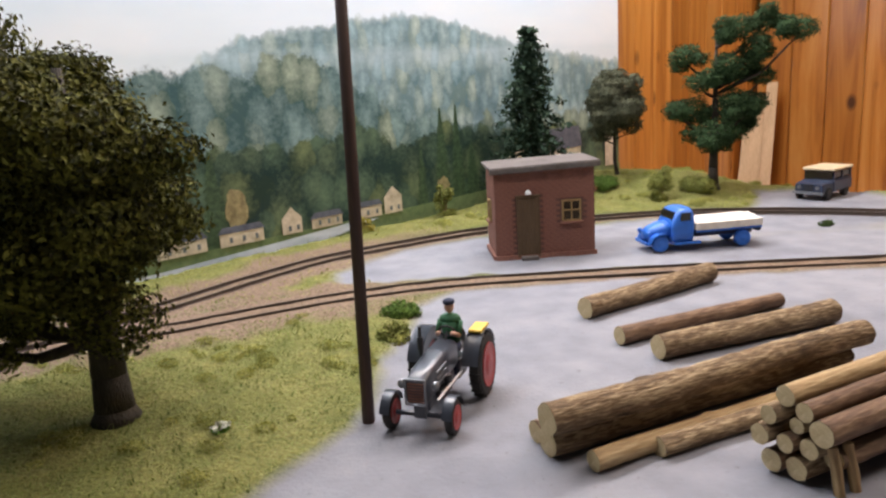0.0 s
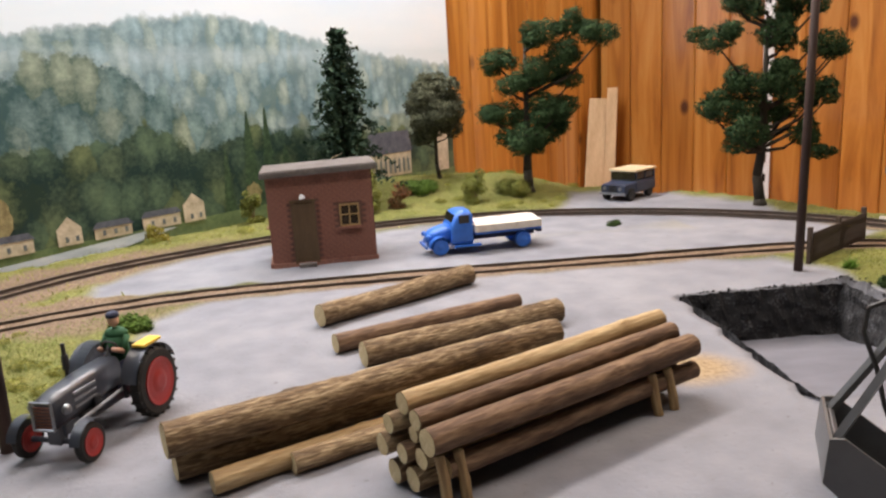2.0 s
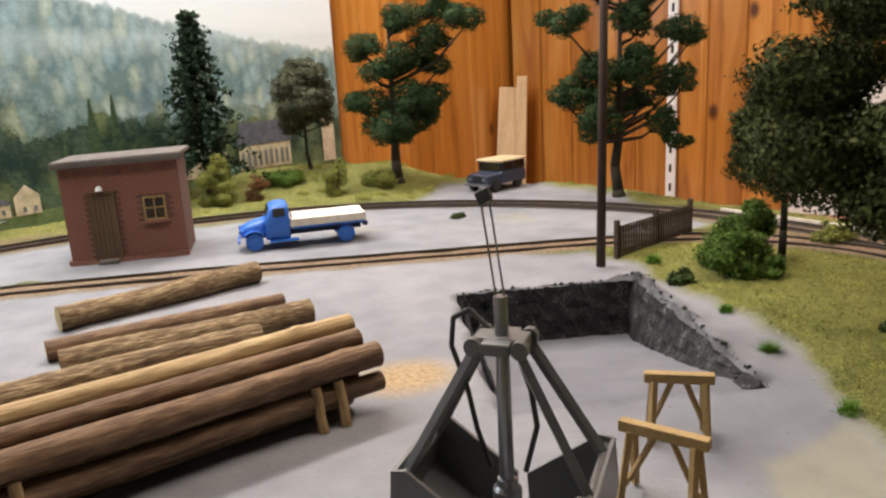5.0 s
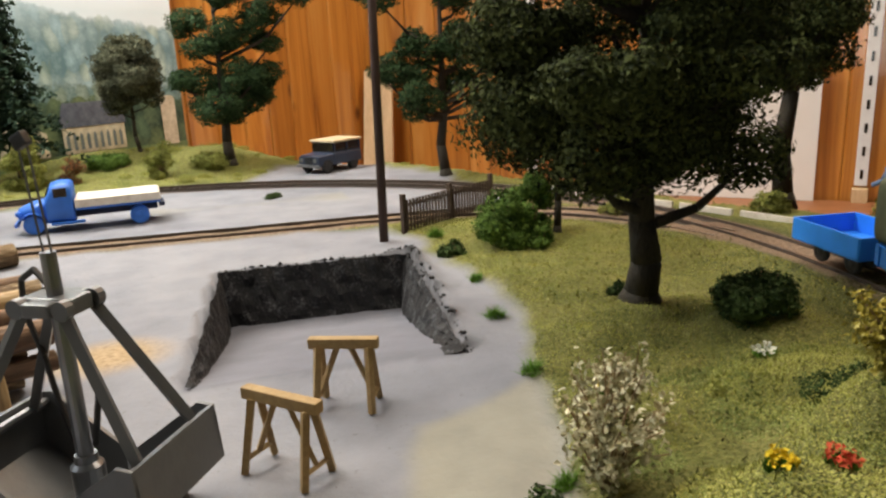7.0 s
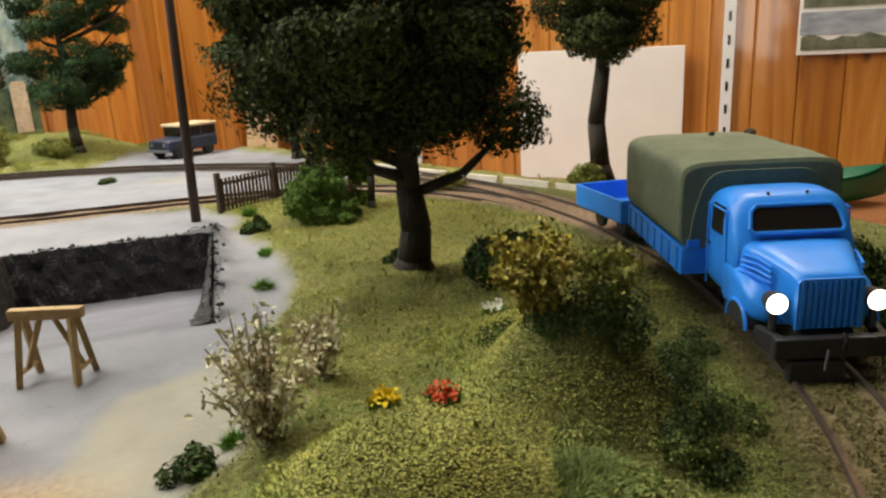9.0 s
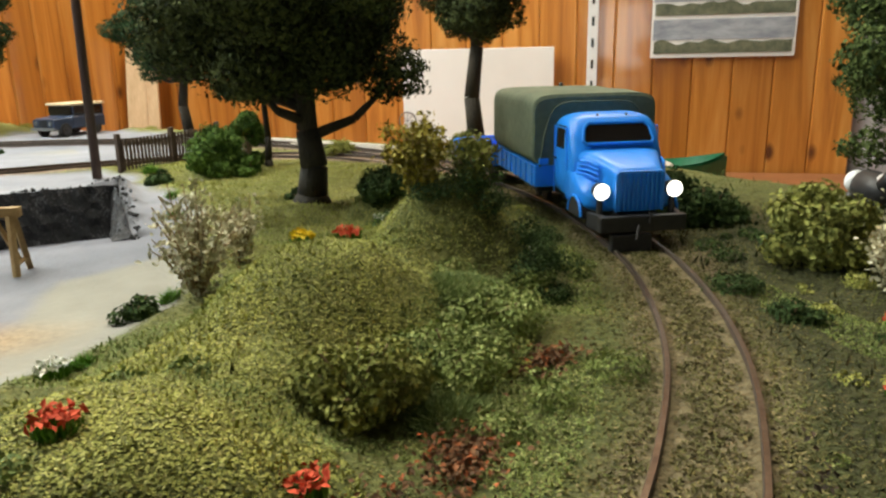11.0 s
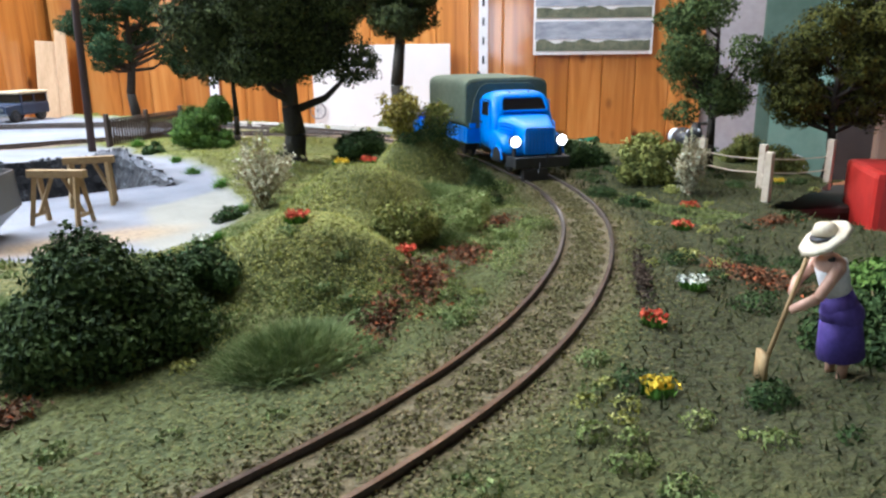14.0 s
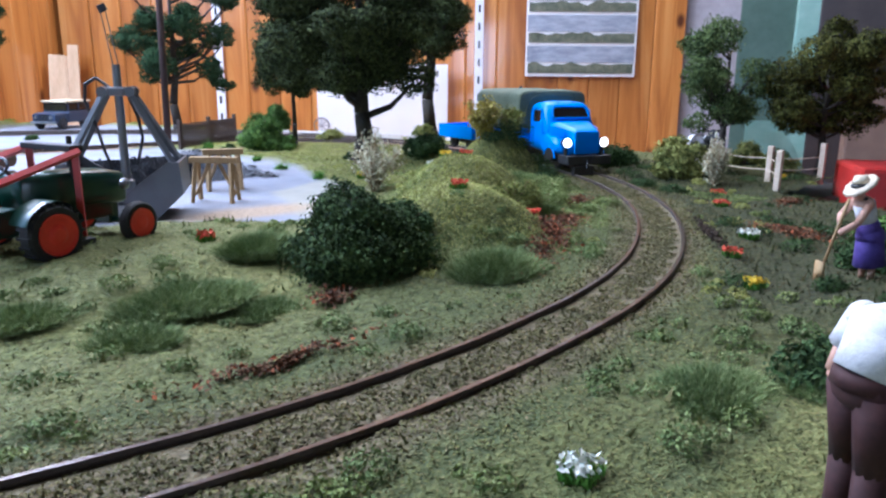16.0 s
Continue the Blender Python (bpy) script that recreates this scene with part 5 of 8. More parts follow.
turf(270000, (0.18, 0.72, -0.14, 0.30), 61, "dark_grass", "dull green static grass around the track bend", 0.0022, lambda x, y, td, p: (p > -0.75) & (garden_side(x, y) < 0.5), 0.03)
turf(110000, (0.38, 0.74, -0.14, 0.30), 68, "dim_scrub", "scrubby static grass outside the track bend, darkened for the dim light there", 0.0028, lambda x, y, td, p: garden_side(x, y) >= 0.5, 0.15)
turf(170000, (0.40, 0.66, 0.06, 0.52), 62, "grass", "yellow-green static grass under the oak", 0.0016, lambda x, y, td, p: (td > 0.02) & (y > 0.20 + 0.02 * p), 0.2)
turf(80000, (-0.30, 0.10, 0.20, 0.56), 63, "flock_green", "yellow-green static grass beside the yard", 0.0022, lambda x, y, td, p: td > 0.022, 0.3)
turf(70000, (-0.20, 0.75, 0.55, 1.10), 64, "grass", "yellow-green static grass behind the yard", 0.0032, lambda x, y, td, p: td > 0.02, 0.3)
def on_mound(x, y, grow):
    return np.min([np.hypot((x - cx) / rx, (y - cy) / ry) for cx, cy, rx, ry, h in MOUNDS[:6]], axis=0) < grow


turf(300000, (0.38, 0.62, 0.03, 0.26), 67, "flock", "olive moss flock on the mounds", 0.0013, lambda x, y, td, p: on_mound(x, y, 1.15 + 0.2 * p), 0.22)
turf(200000, (0.38, 0.62, 0.03, 0.24), 69, "flock_green", "green moss flock between the mounds", 0.0013, lambda x, y, td, p: (p > 0.05) & (td > 0.022) & ~on_mound(x, y, 0.8), 0.22)
turf(40000, (0.62, 1.0, 0.04, 0.60), 65, "dark_grass", "dull green static grass on the pasture", 0.0034, lambda x, y, td, p: td > 0.015)
turf(40000, (0.25, 0.68, -0.03, 0.26), 66, "dark_grass", "short moss between the rails", 0.0008, lambda x, y, td, p: td > 0.0, 0.0)


def moss_clumps(n, box_, seed, leaf, label, radius, cond):
    """Low rounded clumps of fine foliage strewn over the grass."""
    r = np.random.default_rng(seed)
    X, Y = r.uniform(box_[0], box_[1], n), r.uniform(box_[2], box_[3], n)
    z, yard, sand, earth, coal, dull, pale, td, pit_floor = zones(X, Y)
    ok = layout_mask(X, Y) & (yard < 0.2) & (td > 0.0175) & cond(X, Y, waves(X, Y, 70, seed))
    pads = []
    for x, y, h in zip(X[ok], Y[ok], z[ok]):
        q = radius * r.uniform(0.5, 1.4)
        pads.append((x, y, h + q * 0.10, q, q * r.uniform(0.7, 1.1), q * r.uniform(0.3, 0.6)))
    c, nn = clump_points(pads, 1600000, 0.35)
    tagged(part("moss", leaf_mesh(c, nn, 0.00053), M[leaf]), label, "moss", kind="stuff")


moss_clumps(420, (0.19, 0.46, -0.14, 0.14), 81, "soft_grass", "pale green mossy clumps on the grass", 0.0040, lambda x, y, p: p > -0.1)
moss_clumps(420, (0.22, 0.62, -0.14, 0.16), 82, "flock_green", "fresh green mossy clumps on the grass", 0.0036, lambda x, y, p: (p > 0.2) & ~on_mound(x, y, 1.0))
moss_clumps(420, (0.36, 0.70, -0.12, 0.30), 83, "flock", "olive mossy clumps on the grass", 0.0036, lambda x, y, p: (p > 0.2) & ~on_mound(x, y, 1.0))
moss_clumps(70, (0.46, 0.60, 0.06, 0.16), 87, "flock_green", "lumpy green moss between the mounds", 0.0060, lambda x, y, p: (p > 0.1) & ~on_mound(x, y, 0.95))
# the mound's shaded flank is put into colour with dark leaf clumps
moss_clumps(70, (0.54, 0.62, 0.10, 0.20), 89, "dark_leaf", "mossy growth in dark leaf colour, for the shade on the mound's flank", 0.0070, lambda x, y, p: x + y > 0.690)
moss_clumps(300, (0.40, 0.74, -0.14, 0.26), 84, "dark_leaf", "dark green scrubby clumps on the grass", 0.0050, lambda x, y, p: (p > 0.0) & (garden_side(x, y) > 0.3))
moss_clumps(260, (-0.25, 0.08, 0.20, 0.52), 85, "flock", "yellow-green mossy clumps beside the yard", 0.0050, lambda x, y, p: p > 0.1)
moss_clumps(260, (-0.10, 0.60, 0.76, 1.05), 86, "grass", "yellow-green mossy clumps along the backdrop", 0.0070, lambda x, y, p: p > 0.0)


def gravel(n, seed):
    r = np.random.default_rng(seed)
    s = r.integers(0, len(MAIN_LINE), n)
    p = MAIN_LINE[s] + r.normal(scale=0.0115, size=(n, 2))
    td = track_dist(p[:, 0], p[:, 1])
    ok = (np.abs(td - 0.0089) > 0.0018) & (p[:, 0] > 0.2) & (p[:, 1] < 0.3)
    p = p[ok]
    z = zones(p[:, 0], p[:, 1])[0]
    nn = r.normal(size=(len(p), 3)) * 0.60 + np.array((0, 0, 1.0))
    ob = part("ballast", leaf_mesh(np.stack([p[:, 0], p[:, 1], z + r.uniform(0.0001, 0.0006, len(p))], 1), nn / np.linalg.norm(nn, axis=1)[:, None], 0.00048, 1.0, 0.25), M["ballast"])
    tagged(ob, "mossy brown ballast grains along the track", "ballast", kind="stuff")


M["ballast"] = leafy("ballast_grain", (0.072, 0.069, 0.027), (0.190, 0.172, 0.072), odd=(0.28, 0.23, 0.13))
gravel(260000, 71)


# ---------------------------------------------------------------- brick shed
def shed():
    W, D, H = 0.082, 0.050, 0.074
    w = thing("brick_shed", pose(0.138, 0.6265, 0, 0, 0, 1.5), "small red brick shed with a flat felt roof on the gravel", "shed")
    bm = bmesh.new()
    box(bm, W, D, H, W / 2, D / 2, 0)
    part("wall", bm, M["mortar"], w)
    bm = bmesh.new()
    box(bm, W + 0.002, 0.003, 0.0035, W / 2, -0.0012, 0)
    box(bm, 0.003, D, 0.0035, -0.0012, D / 2, 0)
    part("plinth", bm, M["brick_red"], w)
    bm = bmesh.new()
    box(bm, W + 0.008, D + 0.008, 0.0028, W / 2, D / 2, H + 0.001, Matrix.Rotation(radians(-1.2), 4, "Y"), 0.0006)
    part("roof", bm, M["roof_felt"], w)
    bm = bmesh.new()
    box(bm, W + 0.0085, 0.002, 0.0042, W / 2, -0.0042, H - 0.0014, Matrix.Rotation(radians(-1.2), 4, "Y"), 0.0004)
    part("fascia", bm, M["roof_felt"], w)
    dx, dw, dh = 0.0265, 0.0155, 0.0480
    bm = bmesh.new()
    box(bm, dw, 0.002, dh, dx, -0.0006, 0.003)
    door = part("door", bm, M["door_wood"], w, "brown boarded door")
    for j in range(5):
        bm = bmesh.new()
        box(bm, dw / 5 - 0.0004, 0.0008, dh - 0.001, dx - dw / 2 + dw * (j + 0.5) / 5, -0.0020, 0.0035)
        part("board", bm, M["door_wood"], door)
    bm = bmesh.new()
    for s in (-1, 1):
        box(bm, 0.0016, 0.0035, dh + 0.002, dx + s * (dw / 2 + 0.0008), -0.001, 0.002)
    box(bm, dw + 0.0048, 0.0035, 0.0016, dx, -0.001, dh + 0.0035)
    part("door_frame", bm, M["door_wood"], w)
    bm = bmesh.new()
    box(bm, 0.014, 0.008, 0.003, dx, -0.005, 0, None, 0.0006)
    part("doorstep", bm, M["roof_felt"], w, "worn stone doorstep")
    bm = bmesh.new()
    rod(bm, (dx, 0, 0.056), (dx, -0.0045, 0.0575), 0.0006, 0.0006, 6)
    spin_profile(bm, [(0.0545, 0.0026), (0.0562, 0.0022), (0.0578, 0.0010)], 12, "Z", (dx, -0.0045, 0))
    part("lamp", bm, M["white_metal"], w, "small white enamel lamp")

    def window(ww, wh, x, z, rot, side):
        m = Matrix.Translation((x, 0, z)) if side == 0 else Matrix.Translation((0, x, z)) @ Matrix.Rotation(radians(-90), 4, "Z")
        bm = bmesh.new()
        box(bm, ww, 0.001, wh, 0, -0.0008, 0)
        win = part("window", bm, M["dark_pane"], w, "four-paned window")
        win.matrix_local = m
        bm = bmesh.new()
        for s in (-1, 1):
            box(bm, 0.0013, 0.0022, wh + 0.0013, s * ww / 2, -0.0012, -0.0006)
            box(bm, ww, 0.0022, 0.0013, 0, -0.0012, (wh - 0.0006) if s > 0 else -0.0006)
        box(bm, 0.0009, 0.0020, wh, 0, -0.0012, 0)
        box(bm, ww, 0.0020, 0.0009, 0, -0.0012, wh / 2)
        part("window_frame", bm, M["trestle"], win)
        bm = bmesh.new()
        box(bm, ww + 0.004, 0.004, 0.0013, 0, -0.0018, -0.002)
        part("window_sill", bm, M["brick_red"], win)
    window(0.0145, 0.0165, 0.0625, 0.0300, 0, 0)
    window(0.0115, 0.0165, 0.028, 0.0300, 0, 1)
    # brick courses, proud of the mortar
    bl, bh = 0.0052, 0.0019
    made = {}

    def brick(length, m, depth=0.0008):
        key = round(length, 4)
        if key not in made:
            bm = bmesh.new()
            box(bm, length, depth, bh, 0, 0, 0)
            ob = part("brick", bm, M["brick_red"], w)
            made[key] = ob.data
        else:
            ob = new("brick", made[key])
            ob.parent = w
        ob.matrix_local = m
    rest = bmesh.new()
    count = 0
    for row in range(31):
        z = 0.0040 + row * 0.00224
        off = 0.0 if row % 2 else -bl / 2
        for side, span in ((0, W), (1, D)):
            k = 0
            while off + k * (bl + 0.0004) < span:
                a, b = max(0.0003, off + k * (bl + 0.0004)), min(span - 0.0003, off + k * (bl + 0.0004) + bl)
                k += 1
                if b - a < 0.0012:
                    continue
                c = (a + b) / 2
                if side == 0 and ((abs(c - dx) < dw / 2 + 0.0016 + (b - a) / 2 and z < dh + 0.005) or (abs(c - 0.0625) < 0.0080 + (b - a) / 2 and 0.027 < z < 0.0475)):
                    continue
                if side == 1 and abs(c - 0.028) < 0.0065 + (b - a) / 2 and 0.027 < z < 0.0475:
                    continue
                m = Matrix.Translation((c, -0.0002, z)) if side == 0 else Matrix.Translation((-0.0002, c, z)) @ Matrix.Rotation(radians(90), 4, "Z")
                if side == 0 and count < 290 and row < 27:
                    brick(b - a, m)
                    count += 1
                elif side == 0:
                    box(rest, b - a, 0.0008, bh, c, -0.0002, z)
                else:
                    box(rest, 0.0008, b - a, bh, -0.0002, c, z)
    r = part("brickwork", rest, M["brick_red"], w)
    tagged(r, kind="stuff")
    return w


shed()


# ---------------------------------------------------------------- logs
def log(name, a, b, r1, r2, bark, label, seed, group="felled logs", knots=1, cat="log"):
    """A log lying from a to b: lumpy bark, knots, and pale sawn ends."""
    a, b = Vector(a), Vector(b)
    d = b - a
    n, seg = 46, 22
    r = random.Random(seed)
    ks = [(r.uniform(0.15, 0.9), r.uniform(0, 6.28), r.uniform(0.10, 0.26)) for _ in range(knots)]
    pts, faces = [], []
    for i in range(n + 1):
        t = i / n
        rad = r1 + (r2 - r1) * t
        bend = Vector((0, math.sin(t * 5 + seed), math.cos(t * 4 + seed * 2))) * rad * 0.10 * math.sin(math.pi * t)
        for j in range(seg):
            an = 6.283 * j / seg
            f = 1 + (0.10 if bark == "bark_log" else 0.05) * noise.noise(Vector((t * d.length * 130, math.cos(an) * 2.4 + seed, math.sin(an) * 2.4))) + 0.03 * noise.noise(Vector((t * d.length * 420, math.cos(an) * 6 + seed, math.sin(an) * 6)))
            for kt, ka, kh in ks:
                dd = ((t - kt) * d.length / rad) ** 2 * 1.4 + (2 * math.sin((an - ka) / 2)) ** 2 * 1.6
                f += kh * math.exp(-dd * 2.2)
            pts.append((t * d.length, bend.y + rad * f * math.cos(an), bend.z + rad * f * math.sin(an)))
    for i in range(n):
        for j in range(seg):
            k = i * seg + j
            k2 = i * seg + (j + 1) % seg
            faces.append((k, k2, k2 + seg, k + seg))
    w = thing(name, Matrix.Translation(a) @ d.to_track_quat("X", "Z").to_matrix().to_4x4(), label, cat, group)
    part("bark", (pts, faces), M[bark], w, smooth=True)
    for x, rad, s in ((-0.00015, r1, -1), (d.length + 0.00015, r2, 1)):
        base = 0 if s < 0 else n * seg
        ring = [(x, p[1] * 0.985, p[2] * 0.985) for p in pts[base:base + seg]]
        inner = [(x + s * 0.0001, p[1] * 0.45, p[2] * 0.45) for p in ring]
        fs = [(j, (j + 1) % seg, seg + (j + 1) % seg, seg + j) for j in range(seg)] + [tuple(range(seg, 2 * seg))]
        part("sawn_end", (ring + inner, fs), M["cut_wood"], w, "pale sawn end")
    return w


log("log", (0.174, 0.4665, 0.0066), (0.276, 0.527, 0.0068), 0.0066, 0.0068, "bark_log", "single bark-covered log lying on the gravel", 1)
log("log", (0.182, 0.4185, 0.0052), (0.293, 0.462, 0.0046), 0.0052, 0.0045, "bark_red", "slim reddish-brown log lying on the gravel", 2)
log("log", (0.1955, 0.394, 0.0066), (0.308, 0.430, 0.0068), 0.0065, 0.0068, "bark_log", "thick bark-covered log lying on the gravel", 3)
log("log", (0.1205, 0.2985, 0.0185), (0.2860, 0.3660, 0.0180), 0.0066, 0.0062, "bark_log", "long gnarled log on top of another", 4, knots=5)
log("log", (0.1215, 0.3040, 0.0064), (0.2780, 0.3680, 0.0064), 0.0064, 0.0058, "bark_log", "long gnarled log under another", 5, knots=3)
log("log", (0.1185, 0.3160, 0.0048), (0.2700, 0.3800, 0.0048), 0.0048, 0.0046, "bark_red", "dark log at the back of the stack", 6)
log("log", (0.1365, 0.2905, 0.0042), (0.2750, 0.3500, 0.0042), 0.0042, 0.0038, "peeled", "peeled pale pole on the gravel", 7)
log("log", (0.1640, 0.2975, 0.0040), (0.2600, 0.3360, 0.0040), 0.0041, 0.0038, "bark_log", "short bark-covered pole on the gravel", 8)
# the stacked pile, on cross-pieces
PD = Vector((0.910, 0.415, 0)).normalized()
PN = Vector((-PD.y, PD.x, 0))
P0 = Vector((0.2075, 0.2725, 0))
for k, (off, z, r1, r2, ln, bark, text, s0) in enumerate((
        (0.0085, 0.0300, 0.0040, 0.0043, 0.131, "peeled", "pale knotty log on top of the log pile", 0.000),
        (0.0005, 0.0266, 0.0036, 0.0040, 0.130, "bark_red", "reddish-brown log on top of the log pile", 0.000),
        (-0.0065, 0.0212, 0.0048, 0.0050, 0.134, "bark_red", "thick dark log at the front of the log pile", 0.000),
        (0.0120, 0.0225, 0.0036, 0.0036, 0.122, "bark_log", "bark-covered log inside the log pile", -0.004),
        (0.0040, 0.0198, 0.0030, 0.0030, 0.120, "peeled", "thin pale log inside the log pile", 0.001),
        (0.0140, 0.0145, 0.0040, 0.0040, 0.122, "bark_log", "bark-covered log inside the log pile", -0.006),
        (0.0055, 0.0135, 0.0036, 0.0036, 0.122, "bark_red", "log inside the log pile", -0.003),
        (-0.0020, 0.0135, 0.0038, 0.0036, 0.126, "bark_log", "log inside the log pile", 0.000),
        (0.0100, 0.0052, 0.0044, 0.0044, 0.124, "bark_red", "log at the bottom of the log pile", -0.004),
        (0.0010, 0.0052, 0.0044, 0.0044, 0.126, "bark_log", "log at the bottom of the log pile", -0.002),
        (-0.0075, 0.0105, 0.0040, 0.0038, 0.128, "bark_red", "dark log low at the front of the log pile", 0.006))):
    a = P0 + PN * off + PD * s0 + Vector((0, 0, z))
    log("log", a, a + PD * ln, r1, r2, bark, text, 20 + k, "stacked log pile", 3 if k in (0, 2) else 1)
for s, o in ((0.003, -0.0125), (0.010, -0.0135), (0.106, -0.0130), (0.115, -0.0135)):
    a = P0 + PD * s + PN * o
    log("stake", a, a + Vector((0, 0, 0.0165)) + PN * 0.004, 0.0019, 0.0018, "peeled", "short pale stake leaning on the log pile", int(s * 900), "stakes of the log pile", 0, "stake")


# ---------------------------------------------------------------- poles, trestles, fences
def pole(x, y, h, r, lean, label):
    bm = bmesh.new()
    rod(bm, (0, 0, -0.001), (lean[0], lean[1], h), r, r * 0.8, 12)
    ob = part("pole", bm, M["pole"], None, smooth=True)
    ob.matrix_world = Matrix.Translation((x, y, 0))
    ob.name = "telegraph_pole"
    tagged(ob, label, "pole", "telegraph poles")


pole(0.0475, 0.347, 0.26, 0.0029, (0.006, 0.0), "dark brown wooden pole beside the grey tractor")
pole(0.490, 0.477, 0.26, 0.0029, (0.004, 0.0), "dark brown wooden pole at the pit corner")


def trestle(a, b, label):
    a, b = Vector(a), Vector(b)
    d = (b - a)
    L = d.length + 0.004
    w = thing("trestle", Matrix.Translation(((a.x + b.x) / 2, (a.y + b.y) / 2, 0)) @ pose(0, 0, 0, 0, 0, math.degrees(math.atan2(d.y, d.x))), label, "trestle", "sawhorses")
    bm = bmesh.new()
    box(bm, L, 0.0034, 0.0034, 0, 0, 0.0205, None, 0.0004)
    part("beam", bm, M["trestle"], w)
    for s in (-1, 1):
        for q in (-1, 1):
            bm = bmesh.new()
            rod(bm, (s * L * 0.36, q * 0.0015, 0.021), (s * L * 0.40, q * 0.006, 0.0005), 0.0014, 0.0013, 4)
            part("leg", bm, M["trestle"], w)
        bm = bmesh.new()
        rod(bm, (s * L * 0.10, 0, 0.0205), (s * L * 0.385, 0, 0.005), 0.0010, 0.0010, 4)
        part("brace", bm, M["trestle"], w)
        bm = bmesh.new()
        rod(bm, (s * L * 0.39, -0.0056, 0.0045), (s * L * 0.39, 0.0056, 0.0045), 0.0009, 0.0009, 4)
        part("stretcher", bm, M["trestle"], w)


trestle((0.396, 0.239, 0), (0.411, 0.223, 0), "small stained wooden sawhorse on the yard")
trestle((0.418, 0.268, 0), (0.435, 0.2605, 0), "small stained wooden sawhorse on the yard")


def picket_fence(a, b, h, n):
    a, b = Vector(a), Vector(b)
    d = b - a
    w = thing("picket_fence", Matrix.Translation(a) @ pose(0, 0, 0, 0, 0, math.degrees(math.atan2(d.y, d.x))), "dark brown wooden picket fence at the yard corner", "fence")
    L = d.length
    for x in (0, L / 2, L):
        bm = bmesh.new()
        box(bm, 0.003, 0.003, h + 0.002, x, 0.0012, 0, None, 0.0003)
        part("post", bm, M["fence"], w)
    for z in (0.004, h - 0.006):
        bm = bmesh.new()
        box(bm, L, 0.0012, 0.0018, L / 2, 0, z)
        part("rail", bm, M["fence"], w)
    me = None
    for k in range(n):
        if me is None:
            bm = bmesh.new()
            box(bm, 0.0016, 0.0008, h - 0.003, 0, -0.0010, 0.0015)
            ob = part("slat", bm, M["fence"], w)
            me = ob.data
        else:
            ob = new("slat", me)
            ob.parent = w
        ob.location = (L * (k + 0.5) / n, 0, 0)


picket_fence((0.507, 0.488, 0.0005), (0.585, 0.535, 0.0005), 0.0235, 30)

for x, y, h in ((0.684, 0.056, 0.022), (0.653, 0.0385, 0.023), (0.716, 0.036, 0.022), (0.690, 0.092, 0.020)):
    bm = bmesh.new()
    box(bm, 0.0034, 0.0034, h + 0.004, 0, 0, -0.004, None, 0.0005)
    ob = part("pasture_post", bm, M["pale_post"])
    ob.matrix_world = Matrix.Translation((x, y, height(x, y)))
    tagged(ob, "pale wooden post of a wire pasture fence", "fence post", "pasture posts")
for za in (0.010, 0.017):
    for line in ([(0.690, 0.092, za), (0.687, 0.074, za - 0.001), (0.684, 0.056, za)], [(0.684, 0.056, za), (0.700, 0.046, za - 0.001), (0.716, 0.036, za)], [(0.653, 0.0385, za), (0.684, 0.056, za)]):
        bm = bmesh.new()
        tube(bm, line, 0.00028)
        tagged(part("fence_wire", bm, M["pale_post"]), "thin pale wire strung between pasture posts", "wire", "pasture wires")


# ---------------------------------------------------------------- vehicles
def wheel(w, x, y, z, r, wd, rim, tyre="tyre", name="wheel", lugs=0):
    """A wheel across the y axis: tyre with tread, dished rim and hub."""
    bm = bmesh.new()
    spin_profile(bm, [(-wd / 2, r * 0.66), (-wd / 2, r * 0.92), (-wd * 0.3, r), (wd * 0.3, r), (wd / 2, r * 0.92), (wd / 2, r * 0.66)], 24)
    for k in range(lugs):
        a = 6.283 * k / lugs
        box(bm, 0.0011, wd * 0.9, 0.0009, r * math.cos(a), 0, r * math.sin(a) - 0.00045, Matrix.Rotation(-a, 4, "Y"))
    t = part(name, bm, M[tyre], w, smooth=False)
    t.location = (x, y, z)
    bm = bmesh.new()
    spin_profile(bm, [(-wd * 0.64, r * 0.20), (-wd * 0.60, r * 0.27), (-wd * 0.53, r * 0.36), (-wd * 0.53, r * 0.58), (-wd * 0.60, r * 0.70), (wd * 0.60, r * 0.70), (wd * 0.53, r * 0.58), (wd * 0.53, r * 0.36), (wd * 0.60, r * 0.27), (wd * 0.64, r * 0.20)], 24)
    for s in (-1, 1):
        for k in range(5):
            a = 6.283 * k / 5
            rod(bm, (r * 0.18 * math.cos(a), s * wd * 0.50, r * 0.18 * math.sin(a)), (r * 0.18 * math.cos(a), s * wd * 0.60, r * 0.18 * math.sin(a)), r * 0.035, seg=5)
    part("rim", bm, M[rim], t)
    return t


